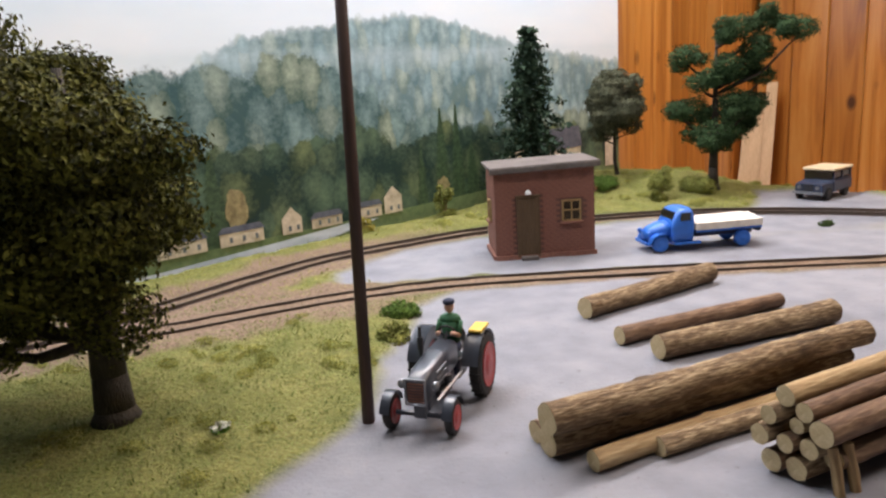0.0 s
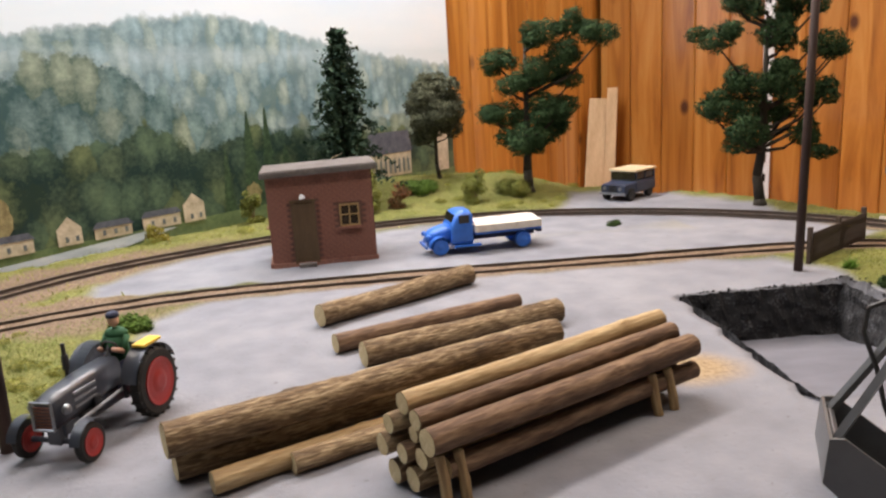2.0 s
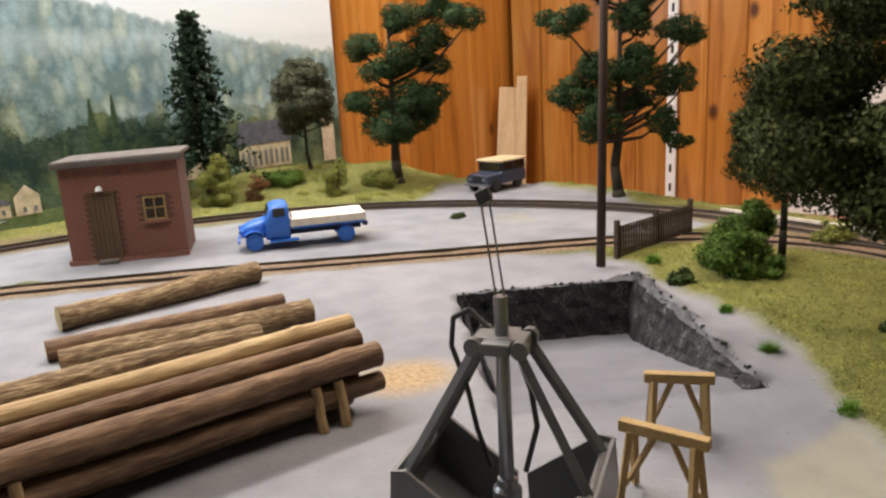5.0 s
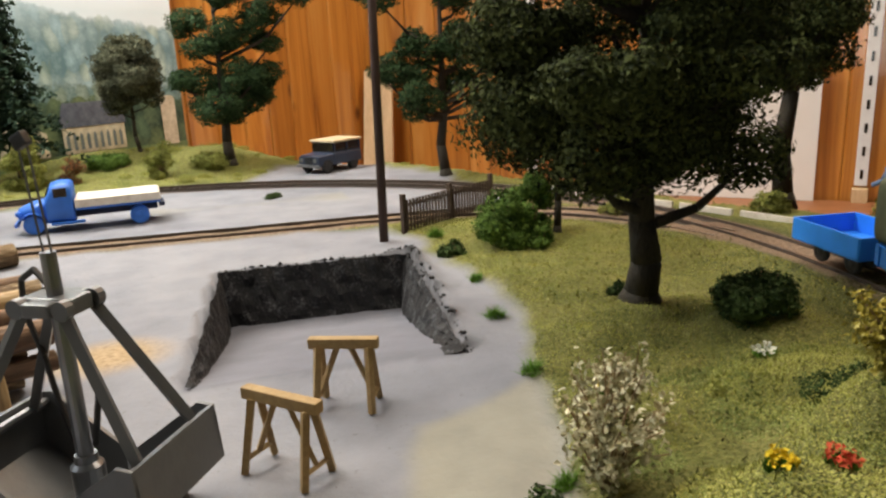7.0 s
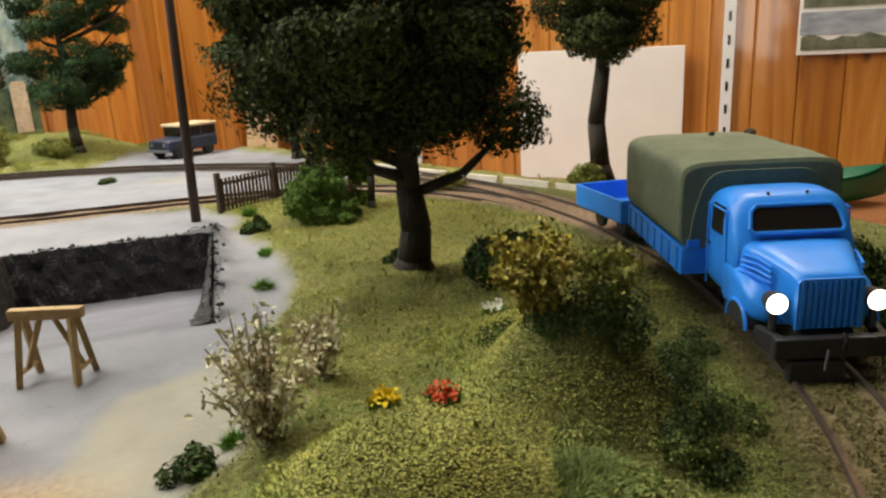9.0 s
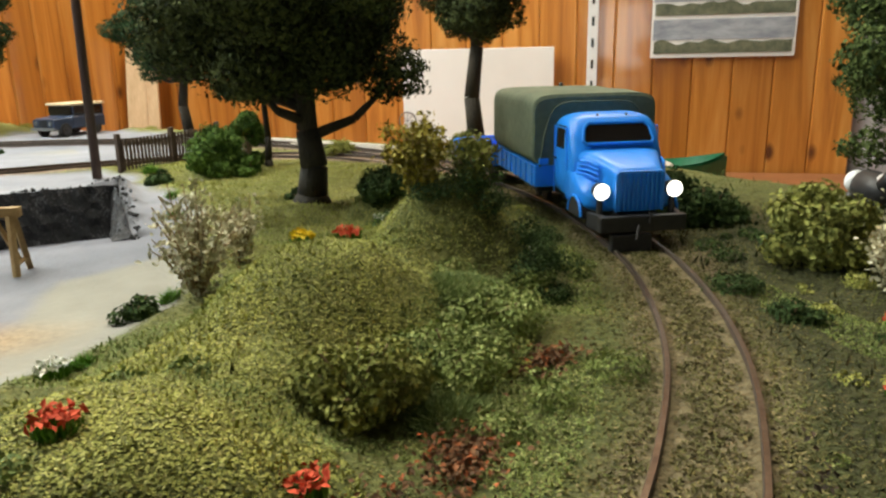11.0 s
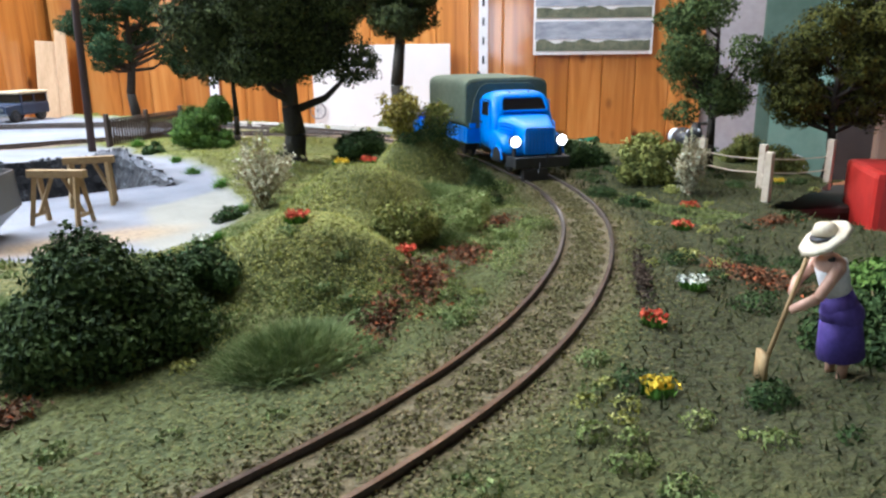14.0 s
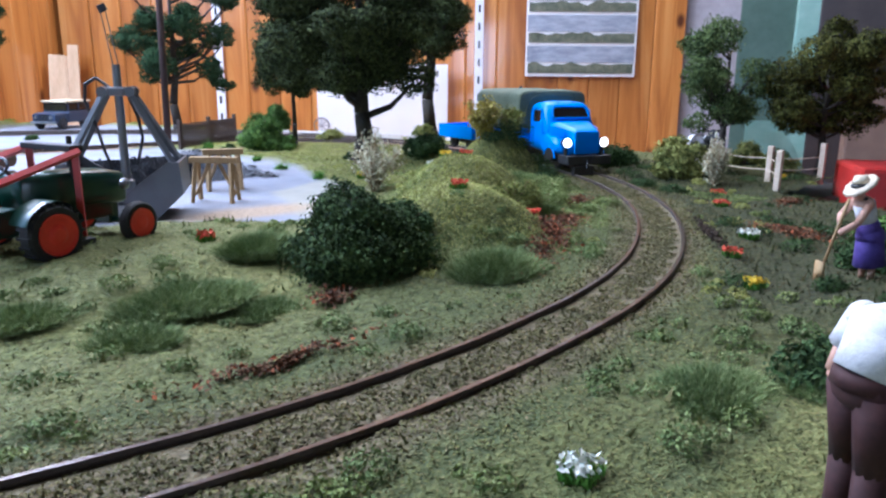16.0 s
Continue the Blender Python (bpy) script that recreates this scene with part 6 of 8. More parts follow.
def rail_truck():
    """The lorry on rail wheels, nose towards +x, on the rail heads."""
    s = np.concatenate([[0], np.cumsum(np.linalg.norm(np.diff(MAIN_LINE, axis=0), axis=1))])
    i0 = int(np.argmin(np.hypot(MAIN_LINE[:, 0] - 0.617, MAIN_LINE[:, 1] - 0.144)))

    def at(back):
        q = s[i0] - back
        return Vector((float(np.interp(q, s, MAIN_LINE[:, 0])), float(np.interp(q, s, MAIN_LINE[:, 1])), 0.0048))
    a, b = at(0.018), at(0.092)
    d = a - b
    yaw = math.degrees(math.atan2(d.y, d.x))
    w = thing("rail_truck", Matrix.Translation(b + d.normalized() * 0.030) @ pose(0, 0, 0, 0, 0, yaw), "bright blue rail lorry with green canvas cover and lit headlights", "truck")
    # load bed and canvas
    bm = bmesh.new()
    box(bm, 0.072, 0.0505, 0.0090, -0.0265, 0, 0.0130, None, 0.0006)
    part("load_bed", bm, M["blue"], w)
    for sy in (-1, 1):
        for k in range(8):
            bm = bmesh.new()
            box(bm, 0.0009, 0.0008, 0.0084, -0.058 + k * 0.0091, sy * 0.0255, 0.0133)
            part("bed_rib", bm, M["blue"], w)
    hw = 0.0262
    bm = bmesh.new()
    loft(bm, [(-0.0635, hw * 0.97, 0.0215, 0.0490, 7), (-0.0630, hw, 0.0212, 0.0505, 7), (-0.045, hw, 0.0212, 0.0512, 7), (-0.027, hw * 1.005, 0.0212, 0.0508, 7), (-0.009, hw, 0.0212, 0.0512, 7), (0.0085, hw, 0.0212, 0.0505, 7), (0.0092, hw * 0.97, 0.0215, 0.0492, 7)], 48)
    part("canvas_cover", bm, M["canvas"], w, "green canvas cover", smooth=False)
    for x in (0.0095, -0.0638):
        bm = bmesh.new()
        tube(bm, [(x, y, 0.0215 + 0.0258 * (1 - abs(y / 0.0232) ** 8)) for y in np.linspace(-0.0232, 0.0232, 26)], 0.0004, 5)
        part("canvas_seam", bm, M["canvas"], w)
    # cab: rounded roof with a small visor edge, raked screen
    bm = bmesh.new()
    loft(bm, [(0.0100, 0.0168, 0.0105, 0.0412, 5.0), (0.0112, 0.0178, 0.0100, 0.0430, 5.0), (0.0180, 0.0183, 0.0100, 0.0440, 5.0), (0.0255, 0.0183, 0.0100, 0.0437, 5.0), (0.0290, 0.0181, 0.0100, 0.0424, 5.0), (0.0318, 0.0179, 0.0100, 0.0375, 5.0), (0.0352, 0.0177, 0.0100, 0.0318, 5.0), (0.0358, 0.0168, 0.0102, 0.0305, 5.0)], 40)
    cab = part("cab", bm, M["blue"], w, smooth=True)
    screen = Matrix.Translation((0.0329, 0, 0.0366)) @ Matrix.Rotation(radians(-30), 4, "Y")
    bm = bmesh.new()
    outline = [(y * 0.0135, z * 0.0042) for y, z in ((-1, -0.7), (-0.93, -1), (0.93, -1), (1, -0.7), (0.93, 0.55), (0.80, 0.95), (-0.80, 0.95), (-0.93, 0.55))]
    front = [bm.verts.new((0.0010, y, z)) for y, z in outline]
    back = [bm.verts.new((-0.0020, y, z)) for y, z in outline]
    bm.faces.new(front)
    for k in range(8):
        bm.faces.new((back[k], back[(k + 1) % 8], front[(k + 1) % 8], front[k]))
    ob = part("windscreen", bm, M["dark_pane"], cab, "dark open windscreen")
    ob.matrix_local = screen
    bm = bmesh.new()
    tube(bm, [(0.0010, y * 1.02, z * 1.04) for y, z in outline + outline[:1]], 0.00065, 6)
    ob = part("windscreen_frame", bm, M["blue"], cab)
    ob.matrix_local = screen
    for y in (-0.0058, 0.0058):
        bm = bmesh.new()
        rod(bm, (0.0016, y, -0.0046), (0.0022, y + 0.0035, -0.0046), 0.0003, seg=5)
        ob = part("wiper", bm, M["blue"], cab)
        ob.matrix_local = screen
        bm = bmesh.new()
        ball(bm, (0.0272, y, 0.0433), 0.00055, seg=8)
        part("roof_peg", bm, M["black"], cab)
    for sy in (-1, 1):
        bm = bmesh.new()
        box(bm, 0.0098, 0.0012, 0.0088, 0.0215, sy * 0.0178, 0.0305, Matrix.Rotation(radians(sy * 3), 4, "X"), 0.0014)
        part("side_window", bm, M["dark_pane"], cab, "dark side window")
        bm = bmesh.new()
        tube(bm, [(0.0140, sy * 0.0183, 0.0120), (0.0140, sy * 0.0184, 0.0385), (0.0285, sy * 0.0183, 0.0385), (0.0305, sy * 0.0183, 0.0120)], 0.0003, 5)
        part("door_seam", bm, M["blue"], cab)
        bm = bmesh.new()
        rod(bm, (0.0150, sy * 0.0190, 0.0262), (0.0178, sy * 0.0190, 0.0262), 0.0004, seg=6)
        part("door_handle", bm, M["black"], cab)
        bm = bmesh.new()
        box(bm, 0.0020, 0.0042, 0.0028, 0.0090, sy * 0.0215, 0.0222, None, 0.0004)
        part("fender_block", bm, M["blue"], w)
        # wheel opening under the mudguard, with its rolled lip
        bm = bmesh.new()
        arch = [(0.0410 + 0.0072 * math.cos(math.pi * k / 12), 0.0085 + 0.0066 * math.sin(math.pi * k / 12)) for k in range(13)]
        outer = [bm.verts.new((x, sy * 0.0187, z)) for x, z in arch]
        inner = [bm.verts.new((x, sy * 0.0150, z)) for x, z in arch]
        bm.faces.new(outer)
        for k in range(12):
            bm.faces.new((inner[k], inner[k + 1], outer[k + 1], outer[k]))
        part("wheel_opening", bm, M["black"], w, "dark wheel opening")
        bm = bmesh.new()
        tube(bm, [(x, sy * 0.0186, z) for x, z in arch], 0.0006, 6)
        part("mudguard_lip", bm, M["blue"], w)
        # pressed swages along the bonnet side
        for k in range(4):
            bm = bmesh.new()
            y0, y1, z0 = 0.0158 - k * 0.0003, 0.0108, 0.0228 + k * 0.0016
            tube(bm, [(0.0375, sy * (y0 + 0.0012), z0), (0.0430, sy * (y0 - 0.0008), z0 + 0.0003), (0.0485, sy * (y1 + 0.0018), z0 - 0.0006)], 0.00042, 5)
            part("swage", bm, M["blue"], w)
        bm = bmesh.new()
        spin_profile(bm, [(0.0490, 0.0012), (0.0510, 0.0024), (0.0545, 0.0031), (0.0556, 0.0031)], 20, "X", (0, sy * 0.0136, 0.0188))
        hl = part("headlight", bm, M["black"], w)
        bm = bmesh.new()
        spin_profile(bm, [(0.0556, 0.0029), (0.0564, 0.0026), (0.0569, 0.0014)], 20, "X", (0, sy * 0.0136, 0.0188))
        part("lens", bm, M["headlight"], hl, "lit white lens", smooth=True)
        bm = bmesh.new()
        rod(bm, (0.0535, sy * 0.0136, 0.0100), (0.0535, sy * 0.0136, 0.0160), 0.0013, 0.0010, seg=8)
        part("headlight_stalk", bm, M["black"], w)
        for x in (-0.040, -0.028, 0.036):
            wheel(w, x, sy * 0.0089, 0.0058, 0.0058, 0.0022, "black", "black", "rail_wheel")
    # bonnet tapering to a tall narrow grille, over full-width mudguards
    bm = bmesh.new()
    loft(bm, [(0.0285, 0.0186, 0.0095, 0.0262, 5), (0.0370, 0.0187, 0.0095, 0.0246, 4.5), (0.0430, 0.0186, 0.0095, 0.0228, 4.0), (0.0470, 0.0178, 0.0097, 0.0205, 3.6), (0.0495, 0.0160, 0.0102, 0.0180, 3.2), (0.0505, 0.0135, 0.0108, 0.0160, 3.0)], 32)
    part("mudguard", bm, M["blue"], w, smooth=True)
    bm = bmesh.new()
    loft(bm, [(0.0335, 0.0172, 0.0110, 0.0318, 5.5), (0.0390, 0.0150, 0.0110, 0.0310, 6.0), (0.0450, 0.0124, 0.0110, 0.0298, 6.5), (0.0520, 0.0100, 0.0110, 0.0280, 7.0), (0.0555, 0.0091, 0.0112, 0.0268, 7.0), (0.0563, 0.0086, 0.0116, 0.0260, 7.0)], 40)
    hood = part("bonnet", bm, M["blue"], w, smooth=True)
    for k in range(10):
        bm = bmesh.new()
        box(bm, 0.0016, 0.0009, 0.0134, 0.0566, -0.0077 + k * 0.00171, 0.0118, None, 0.0003)
        part("grille_bar", bm, M["blue"], hood)
    bm = bmesh.new()
    tube(bm, [(0.0566, -0.0086, 0.0116), (0.0566, -0.0086, 0.0248), (0.0566, -0.0078, 0.0256), (0.0566, 0.0078, 0.0256), (0.0566, 0.0086, 0.0248), (0.0566, 0.0086, 0.0116)], 0.0006, 6)
    part("grille_frame", bm, M["blue"], hood)
    # frame, buffer beam, coupling
    bm = bmesh.new()
    box(bm, 0.0032, 0.0320, 0.0058, 0.0600, 0, 0.0050, None, 0.0006)
    for sy in (-1, 1):
        box(bm, 0.0100, 0.0022, 0.0058, 0.0548, sy * 0.0149, 0.0050, Matrix.Rotation(radians(sy * -14), 4, "Z"), 0.0005)
    part("bumper", bm, M["black"], w, "black buffer beam")
    bm = bmesh.new()
    box(bm, 0.0035, 0.0150, 0.0062, 0.0606, -0.0045, -0.0018, None, 0.0006)
    part("rail_guard", bm, M["black"], w)
    bm = bmesh.new()
    tube(bm, [(0.0622, 0.002, 0.0078), (0.0640, 0.0016, 0.0110), (0.0632, 0.0010, 0.0128)], 0.0006, 6)
    tube(bm, [(0.0622, -0.002, 0.0078), (0.0650, -0.004, 0.0030)], 0.0005, 6)
    part("coupling_hook", bm, M["black"], w)
    bm = bmesh.new()
    box(bm, 0.118, 0.0150, 0.0050, -0.002, 0, 0.0058, None, 0.0006)
    box(bm, 0.024, 0.0300, 0.0062, -0.034, 0, 0.0050, None, 0.0008)
    box(bm, 0.016, 0.0300, 0.0050, 0.030, 0, 0.0050, None, 0.0008)
    box(bm, 0.020, 0.0080, 0.0050, -0.004, 0.016, 0.0058, None, 0.0008)
    part("chassis", bm, M["black"], w)
    bm = bmesh.new()
    ball(bm, (-0.050, 0.004, 0.0515), 0.0013, seg=10)
    part("roof_vent", bm, M["black"], w)
    bm = bmesh.new()
    rod(bm, (-0.0632, -0.013, 0.0410), (-0.0655, -0.013, 0.0410), 0.0020, 0.0020, 12)
    part("tail_lamp", bm, M["headlight"], w, "lit white tail lamp")
    # the small flat wagon coupled behind
    a, b = at(0.146), at(0.190)
    d = a - b
    g = thing("rail_wagon", Matrix.Translation((a + b) / 2) @ pose(0, 0, 0, 0, 0, math.degrees(math.atan2(d.y, d.x))), "small bright blue open rail wagon behind the truck", "wagon")
    for sx, sy, x, y in ((0.046, 0.0012, 0, 0.0165), (0.046, 0.0012, 0, -0.0165), (0.0012, 0.0335, 0.0230, 0), (0.0012, 0.0335, -0.0230, 0)):
        bm = bmesh.new()
        box(bm, sx, sy, 0.0100, x, y, 0.0100, None, 0.0003)
        part("side_board", bm, M["blue"], g)
    bm = bmesh.new()
    box(bm, 0.046, 0.033, 0.0016, 0, 0, 0.0092)
    part("deck", bm, M["blue"], g)
    bm = bmesh.new()
    box(bm, 0.040, 0.014, 0.0042, 0, 0, 0.0050, None, 0.0005)
    part("underframe", bm, M["black"], g)
    bm = bmesh.new()
    rod(bm, (0.023, 0, 0.0068), (0.036, 0, 0.0068), 0.0008, seg=6)
    part("drawbar", bm, M["black"], g)
    for x in (-0.011, 0.011):
        for sy in (-1, 1):
            wheel(g, x, sy * 0.0089, 0.0052, 0.0052, 0.0022, "black", "black", "rail_wheel")


rail_truck()


def flatbed_lorry():
    w = thing("flatbed_lorry", pose(0.3045, 0.630, 0.0005, 0, 0, 184.5), "parked mid-blue vintage lorry with a pale load on its flat bed", "lorry")
    bm = bmesh.new()
    loft(bm, [(0.008, 0.0150, 0.0065, 0.0325, 5), (0.0095, 0.0158, 0.0062, 0.0345, 5), (0.016, 0.0160, 0.0062, 0.0350, 4.4), (0.0215, 0.0156, 0.0062, 0.0338, 4.2), (0.0255, 0.0150, 0.0062, 0.0250, 4.2), (0.026, 0.0146, 0.0064, 0.0245, 4.2)], 30)
    cab = part("cab", bm, M["blue2"], w, smooth=True)
    bm = bmesh.new()
    loft(bm, [(0.0245, 0.0120, 0.0075, 0.0240, 3.0), (0.0330, 0.0105, 0.0080, 0.0222, 2.8), (0.0410, 0.0082, 0.0085, 0.0195, 2.6), (0.0450, 0.0050, 0.0095, 0.0165, 2.4)], 26)
    part("bonnet", bm, M["blue2"], w, smooth=True)
    bm = bmesh.new()
    box(bm, 0.0016, 0.0225, 0.0065, 0, 0, -0.0032, None, 0.0007)
    ob = part("windscreen", bm, M["dark_pane"], cab)
    ob.matrix_local = Matrix.Translation((0.0238, 0, 0.0290)) @ Matrix.Rotation(radians(-22), 4, "Y")
    for sy in (-1, 1):
        bm = bmesh.new()
        box(bm, 0.0088, 0.0010, 0.0066, 0.0155, sy * 0.0156, 0.0250, None, 0.0008)
        part("side_window", bm, M["dark_pane"], cab)
        bm = bmesh.new()
        box(bm, 0.0075, 0.0008, 0.0005, 0.033, sy * 0.0112, 0.0150)
        part("louvre", bm, M["blue2"], w)
        bm = bmesh.new()
        box(bm, 0.022, 0.0045, 0.0018, 0.013, sy * 0.0140, 0.0055, None, 0.0005)
        part("running_board", bm, M["blue2"], w)
        bm = bmesh.new()
        ring = [(0.0350 + 0.0092 * math.cos(math.pi * k / 12), 0.0060 + 0.0095 * math.sin(math.pi * k / 12)) for k in range(13)]
        vs = [[bm.verts.new((x, sy * y, z)) for x, z in ring] for y in (0.0070, 0.0142, 0.0150)]
        for r1, r2 in zip(vs, vs[1:]):
            for k in range(12):
                bm.faces.new((r1[k], r1[k + 1], r2[k + 1], r2[k]))
        part("mudguard", bm, M["blue2"], w, smooth=True)
        wheel(w, 0.0350, sy * 0.0118, 0.0068, 0.0068, 0.0036, "blue2", "blue2")
        wheel(w, -0.0345, sy * 0.0130, 0.0068, 0.0068, 0.0050, "blue2", "blue2")
        bm = bmesh.new()
        ball(bm, (0.0440, sy * 0.0095, 0.0150), 0.0022, seg=10)
        part("headlight", bm, M["blue2"], w)
    bm = bmesh.new()
    box(bm, 0.056, 0.0340, 0.0022, -0.0215, 0, 0.0148, None, 0.0004)
    part("load_bed", bm, M["blue2"], w)
    for sx, sy, x, y in ((0.056, 0.001, -0.0215, 0.0170), (0.056, 0.001, -0.0215, -0.0170), (0.001, 0.034, 0.0065, 0), (0.001, 0.034, -0.0495, 0)):
        bm = bmesh.new()
        box(bm, sx, sy, 0.0058, x, y, 0.0166, None, 0.0003)
        part("side_board", bm, M["white_load"], w, "greyish white side board")
    bm = bmesh.new()
    g = 14
    vs = [[bm.verts.new((-0.0485 + 0.054 * i / g, -0.0160 + 0.032 * j / 8, 0.0215 + 0.0030 * math.sin(math.pi * j / 8) + 0.0011 * noise.noise(Vector((i * 0.8, j * 0.8, 1))))) for j in range(9)] for i in range(g + 1)]
    for i in range(g):
        for j in range(8):
            bm.faces.new((vs[i][j], vs[i + 1][j], vs[i + 1][j + 1], vs[i][j + 1]))
    part("load", bm, M["white_load"], w, "heaped pale bulk load", smooth=True)
    bm = bmesh.new()
    box(bm, 0.075, 0.010, 0.0040, -0.010, 0, 0.0085, None, 0.0005)
    box(bm, 0.004, 0.020, 0.003, -0.0505, 0, 0.0105, None, 0.0005)
    part("chassis", bm, M["navy"], w)
    bm = bmesh.new()
    box(bm, 0.0016, 0.024, 0.0026, 0.0465, 0, 0.0060, None, 0.0004)
    part("bumper", bm, M["blue2"], w)


flatbed_lorry()


def jeep():
    w = thing("off_road_car", pose(0.514, 0.812, height(0.514, 0.812), 0, 0, 215), "dark navy off-road car with a cream roof", "car")
    bm = bmesh.new()
    loft(bm, [(-0.030, 0.0165, 0.008, 0.0195, 7), (-0.029, 0.0172, 0.007, 0.0205, 7), (0.010, 0.0175, 0.007, 0.0205, 7), (0.011, 0.0165, 0.007, 0.0200, 7), (0.028, 0.0150, 0.007, 0.0190, 6), (0.0305, 0.0145, 0.0075, 0.0180, 6)], 28)
    part("body", bm, M["jeep_blue"], w)
    bm = bmesh.new()
    loft(bm, [(-0.0295, 0.0150, 0.0200, 0.0300, 7), (0.0060, 0.0152, 0.0200, 0.0300, 7), (0.0105, 0.0150, 0.0200, 0.0290, 7)], 24)
    part("cabin", bm, M["dark_pane"], w, "dark glazed cabin")
    bm = bmesh.new()
    box(bm, 0.043, 0.0345, 0.0026, -0.0100, 0, 0.0298, None, 0.0010)
    part("roof", bm, M["cream"], w, "cream roof panel")
    for sy in (-1, 1):
        for x in (-0.018, 0.019):
            wheel(w, x, sy * 0.0145, 0.0068, 0.0068, 0.0046, "black")
        for x in (-0.029, -0.010, 0.008):
            bm = bmesh.new()
            box(bm, 0.0014, 0.0014, 0.0100, x, sy * 0.0153, 0.0200)
            part("pillar", bm, M["jeep_blue"], w)
        bm = bmesh.new()
        rod(bm, (0.0300, sy * 0.0095, 0.0140), (0.0318, sy * 0.0095, 0.0140), 0.0020, 0.0020, 12)
        part("headlight", bm, M["silver"], w)
    bm = bmesh.new()
    box(bm, 0.0024, 0.0330, 0.0026, 0.0315, 0, 0.0070, None, 0.0004)
    part("bumper", bm, M["silver"], w)
    bm = bmesh.new()
    for k in range(6):
        box(bm, 0.001, 0.010, 0.0006, 0.0308, 0, 0.0105 + k * 0.0012)
    part("grille", bm, M["black"], w)


jeep()


def tractor(name, m, body, label, yellow_guard, loader):
    """A vintage farm tractor, nose towards +x: small front wheels, big lugged rear wheels."""
    w = thing(name, m, label, "tractor", "farm tractors")
    bm = bmesh.new()
    loft(bm, [(-0.006, 0.0062, 0.0150, 0.0270, 4), (0.010, 0.0064, 0.0140, 0.0268, 4), (0.026, 0.0060, 0.0130, 0.0255, 4), (0.0325, 0.0054, 0.0125, 0.0240, 4.5), (0.0335, 0.0048, 0.0130, 0.0232, 4.5)], 24)
    part("bonnet", bm, M[body], w, smooth=True)
    bm = bmesh.new()
    for k in range(7):
        box(bm, 0.0008, 0.0080, 0.0005, 0.0338, 0, 0.0142 + k * 0.0012)
    part("grille", bm, M["brick_red"] if not loader else M["black"], w, "dull red grille" if not loader else "")
    bm = bmesh.new()
    box(bm, 0.048, 0.0085, 0.0062, 0.004, 0, 0.0085, None, 0.0008)
    box(bm, 0.012, 0.0115, 0.0090, -0.014, 0, 0.0080, None, 0.001)
    part("gearbox", bm, M[body], w)
    bm = bmesh.new()
    rod(bm, (0.0285, -0.0150, 0.0070), (0.0285, 0.0150, 0.0070), 0.0011, seg=8)
    box(bm, 0.004, 0.006, 0.007, 0.0285, 0, 0.0060)
    part("front_axle", bm, M[body], w)
    bm = bmesh.new()
    xr, rr = (-0.0052, 0.0094) if loader else (-0.0140, 0.0140)
    rod(bm, (xr, -0.0150, rr), (xr, 0.0150, rr), 0.0018, seg=8)
    part("rear_axle", bm, M["black"], w)
    for sy in (-1, 1):
        rim = "red_rim" if loader else "dark_red_rim"
        wheel(w, 0.0285, sy * 0.0155, 0.0072, 0.0072, 0.0038, rim, lugs=0)
        wheel(w, xr, sy * 0.0165, rr, rr, 0.0062, rim, lugs=20)
        bm = bmesh.new()
        ring = [(xr + rr * 1.115 * math.cos(a), rr + rr * 1.115 * math.sin(a)) for a in np.linspace(0.25, 2.75, 16)]
        for y0, y1 in ((0.0105, 0.0190),):
            vs = [[bm.verts.new((x, sy * y, z)) for x, z in ring] for y in (y0, y1)]
            for k in range(15):
                bm.faces.new((vs[0][k], vs[0][k + 1], vs[1][k + 1], vs[1][k]))
            foot = [bm.verts.new((xr + (x - xr) * 0.62, sy * y0, rr + (z - rr) * 0.62)) for x, z in ring]
            for k in range(15):
                bm.faces.new((vs[0][k], vs[0][k + 1], foot[k + 1], foot[k]))
        part("mudguard", bm, M[body], w, smooth=True)
        if not loader:
            bm = bmesh.new()
            ring = [(0.0285 + 0.0086 * math.cos(a), 0.0072 + 0.0086 * math.sin(a)) for a in np.linspace(0.2, 2.9, 10)]
            vs = [[bm.verts.new((x, sy * y, z)) for x, z in ring] for y in (0.0130, 0.0180)]
            for k in range(9):
                bm.faces.new((vs[0][k], vs[0][k + 1], vs[1][k + 1], vs[1][k]))
            part("front_mudguard", bm, M[body], w, smooth=True)
        bm = bmesh.new()
        ball(bm, (0.0300, sy * 0.0085, 0.0200), 0.0020, seg=10)
        part("headlight", bm, M["silver"], w)
    if yellow_guard:
        bm = bmesh.new()
        box(bm, 0.0125, 0.0070, 0.0013, -0.0150, yellow_guard * 0.0148, 0.0295, None, 0.0004)
        part("mudguard_seat", bm, M["yellow"], w, "yellow seat on the mudguard")
    bm = bmesh.new()
    loft(bm, [(-0.022, 0.0050, 0.0195, 0.0275, 3), (-0.0195, 0.0055, 0.0190, 0.0225, 3), (-0.0130, 0.0050, 0.0190, 0.0210, 3)], 14)
    part("seat", bm, M["black"], w)
    bm = bmesh.new()
    rod(bm, (-0.004, 0, 0.0255), (-0.0085, 0, 0.0295), 0.0006, seg=6)
    tube(bm, [(-0.0088 + 0.0012 * math.cos(a), 0.0042 * math.sin(a), 0.0297 + 0.0026 * math.cos(a)) for a in np.linspace(0, 6.283, 15)], 0.0005, 5)
    part("steering_wheel", bm, M["black"], w)
    bm = bmesh.new()
    rod(bm, (0.012, -0.0058, 0.0240), (0.012, -0.0058, 0.0380), 0.0009, 0.0009, 8)
    rod(bm, (0.012, -0.0058, 0.0280), (0.012, -0.0058, 0.0335), 0.0015, 0.0015, 8)
    part("exhaust", bm, M["black"], w)
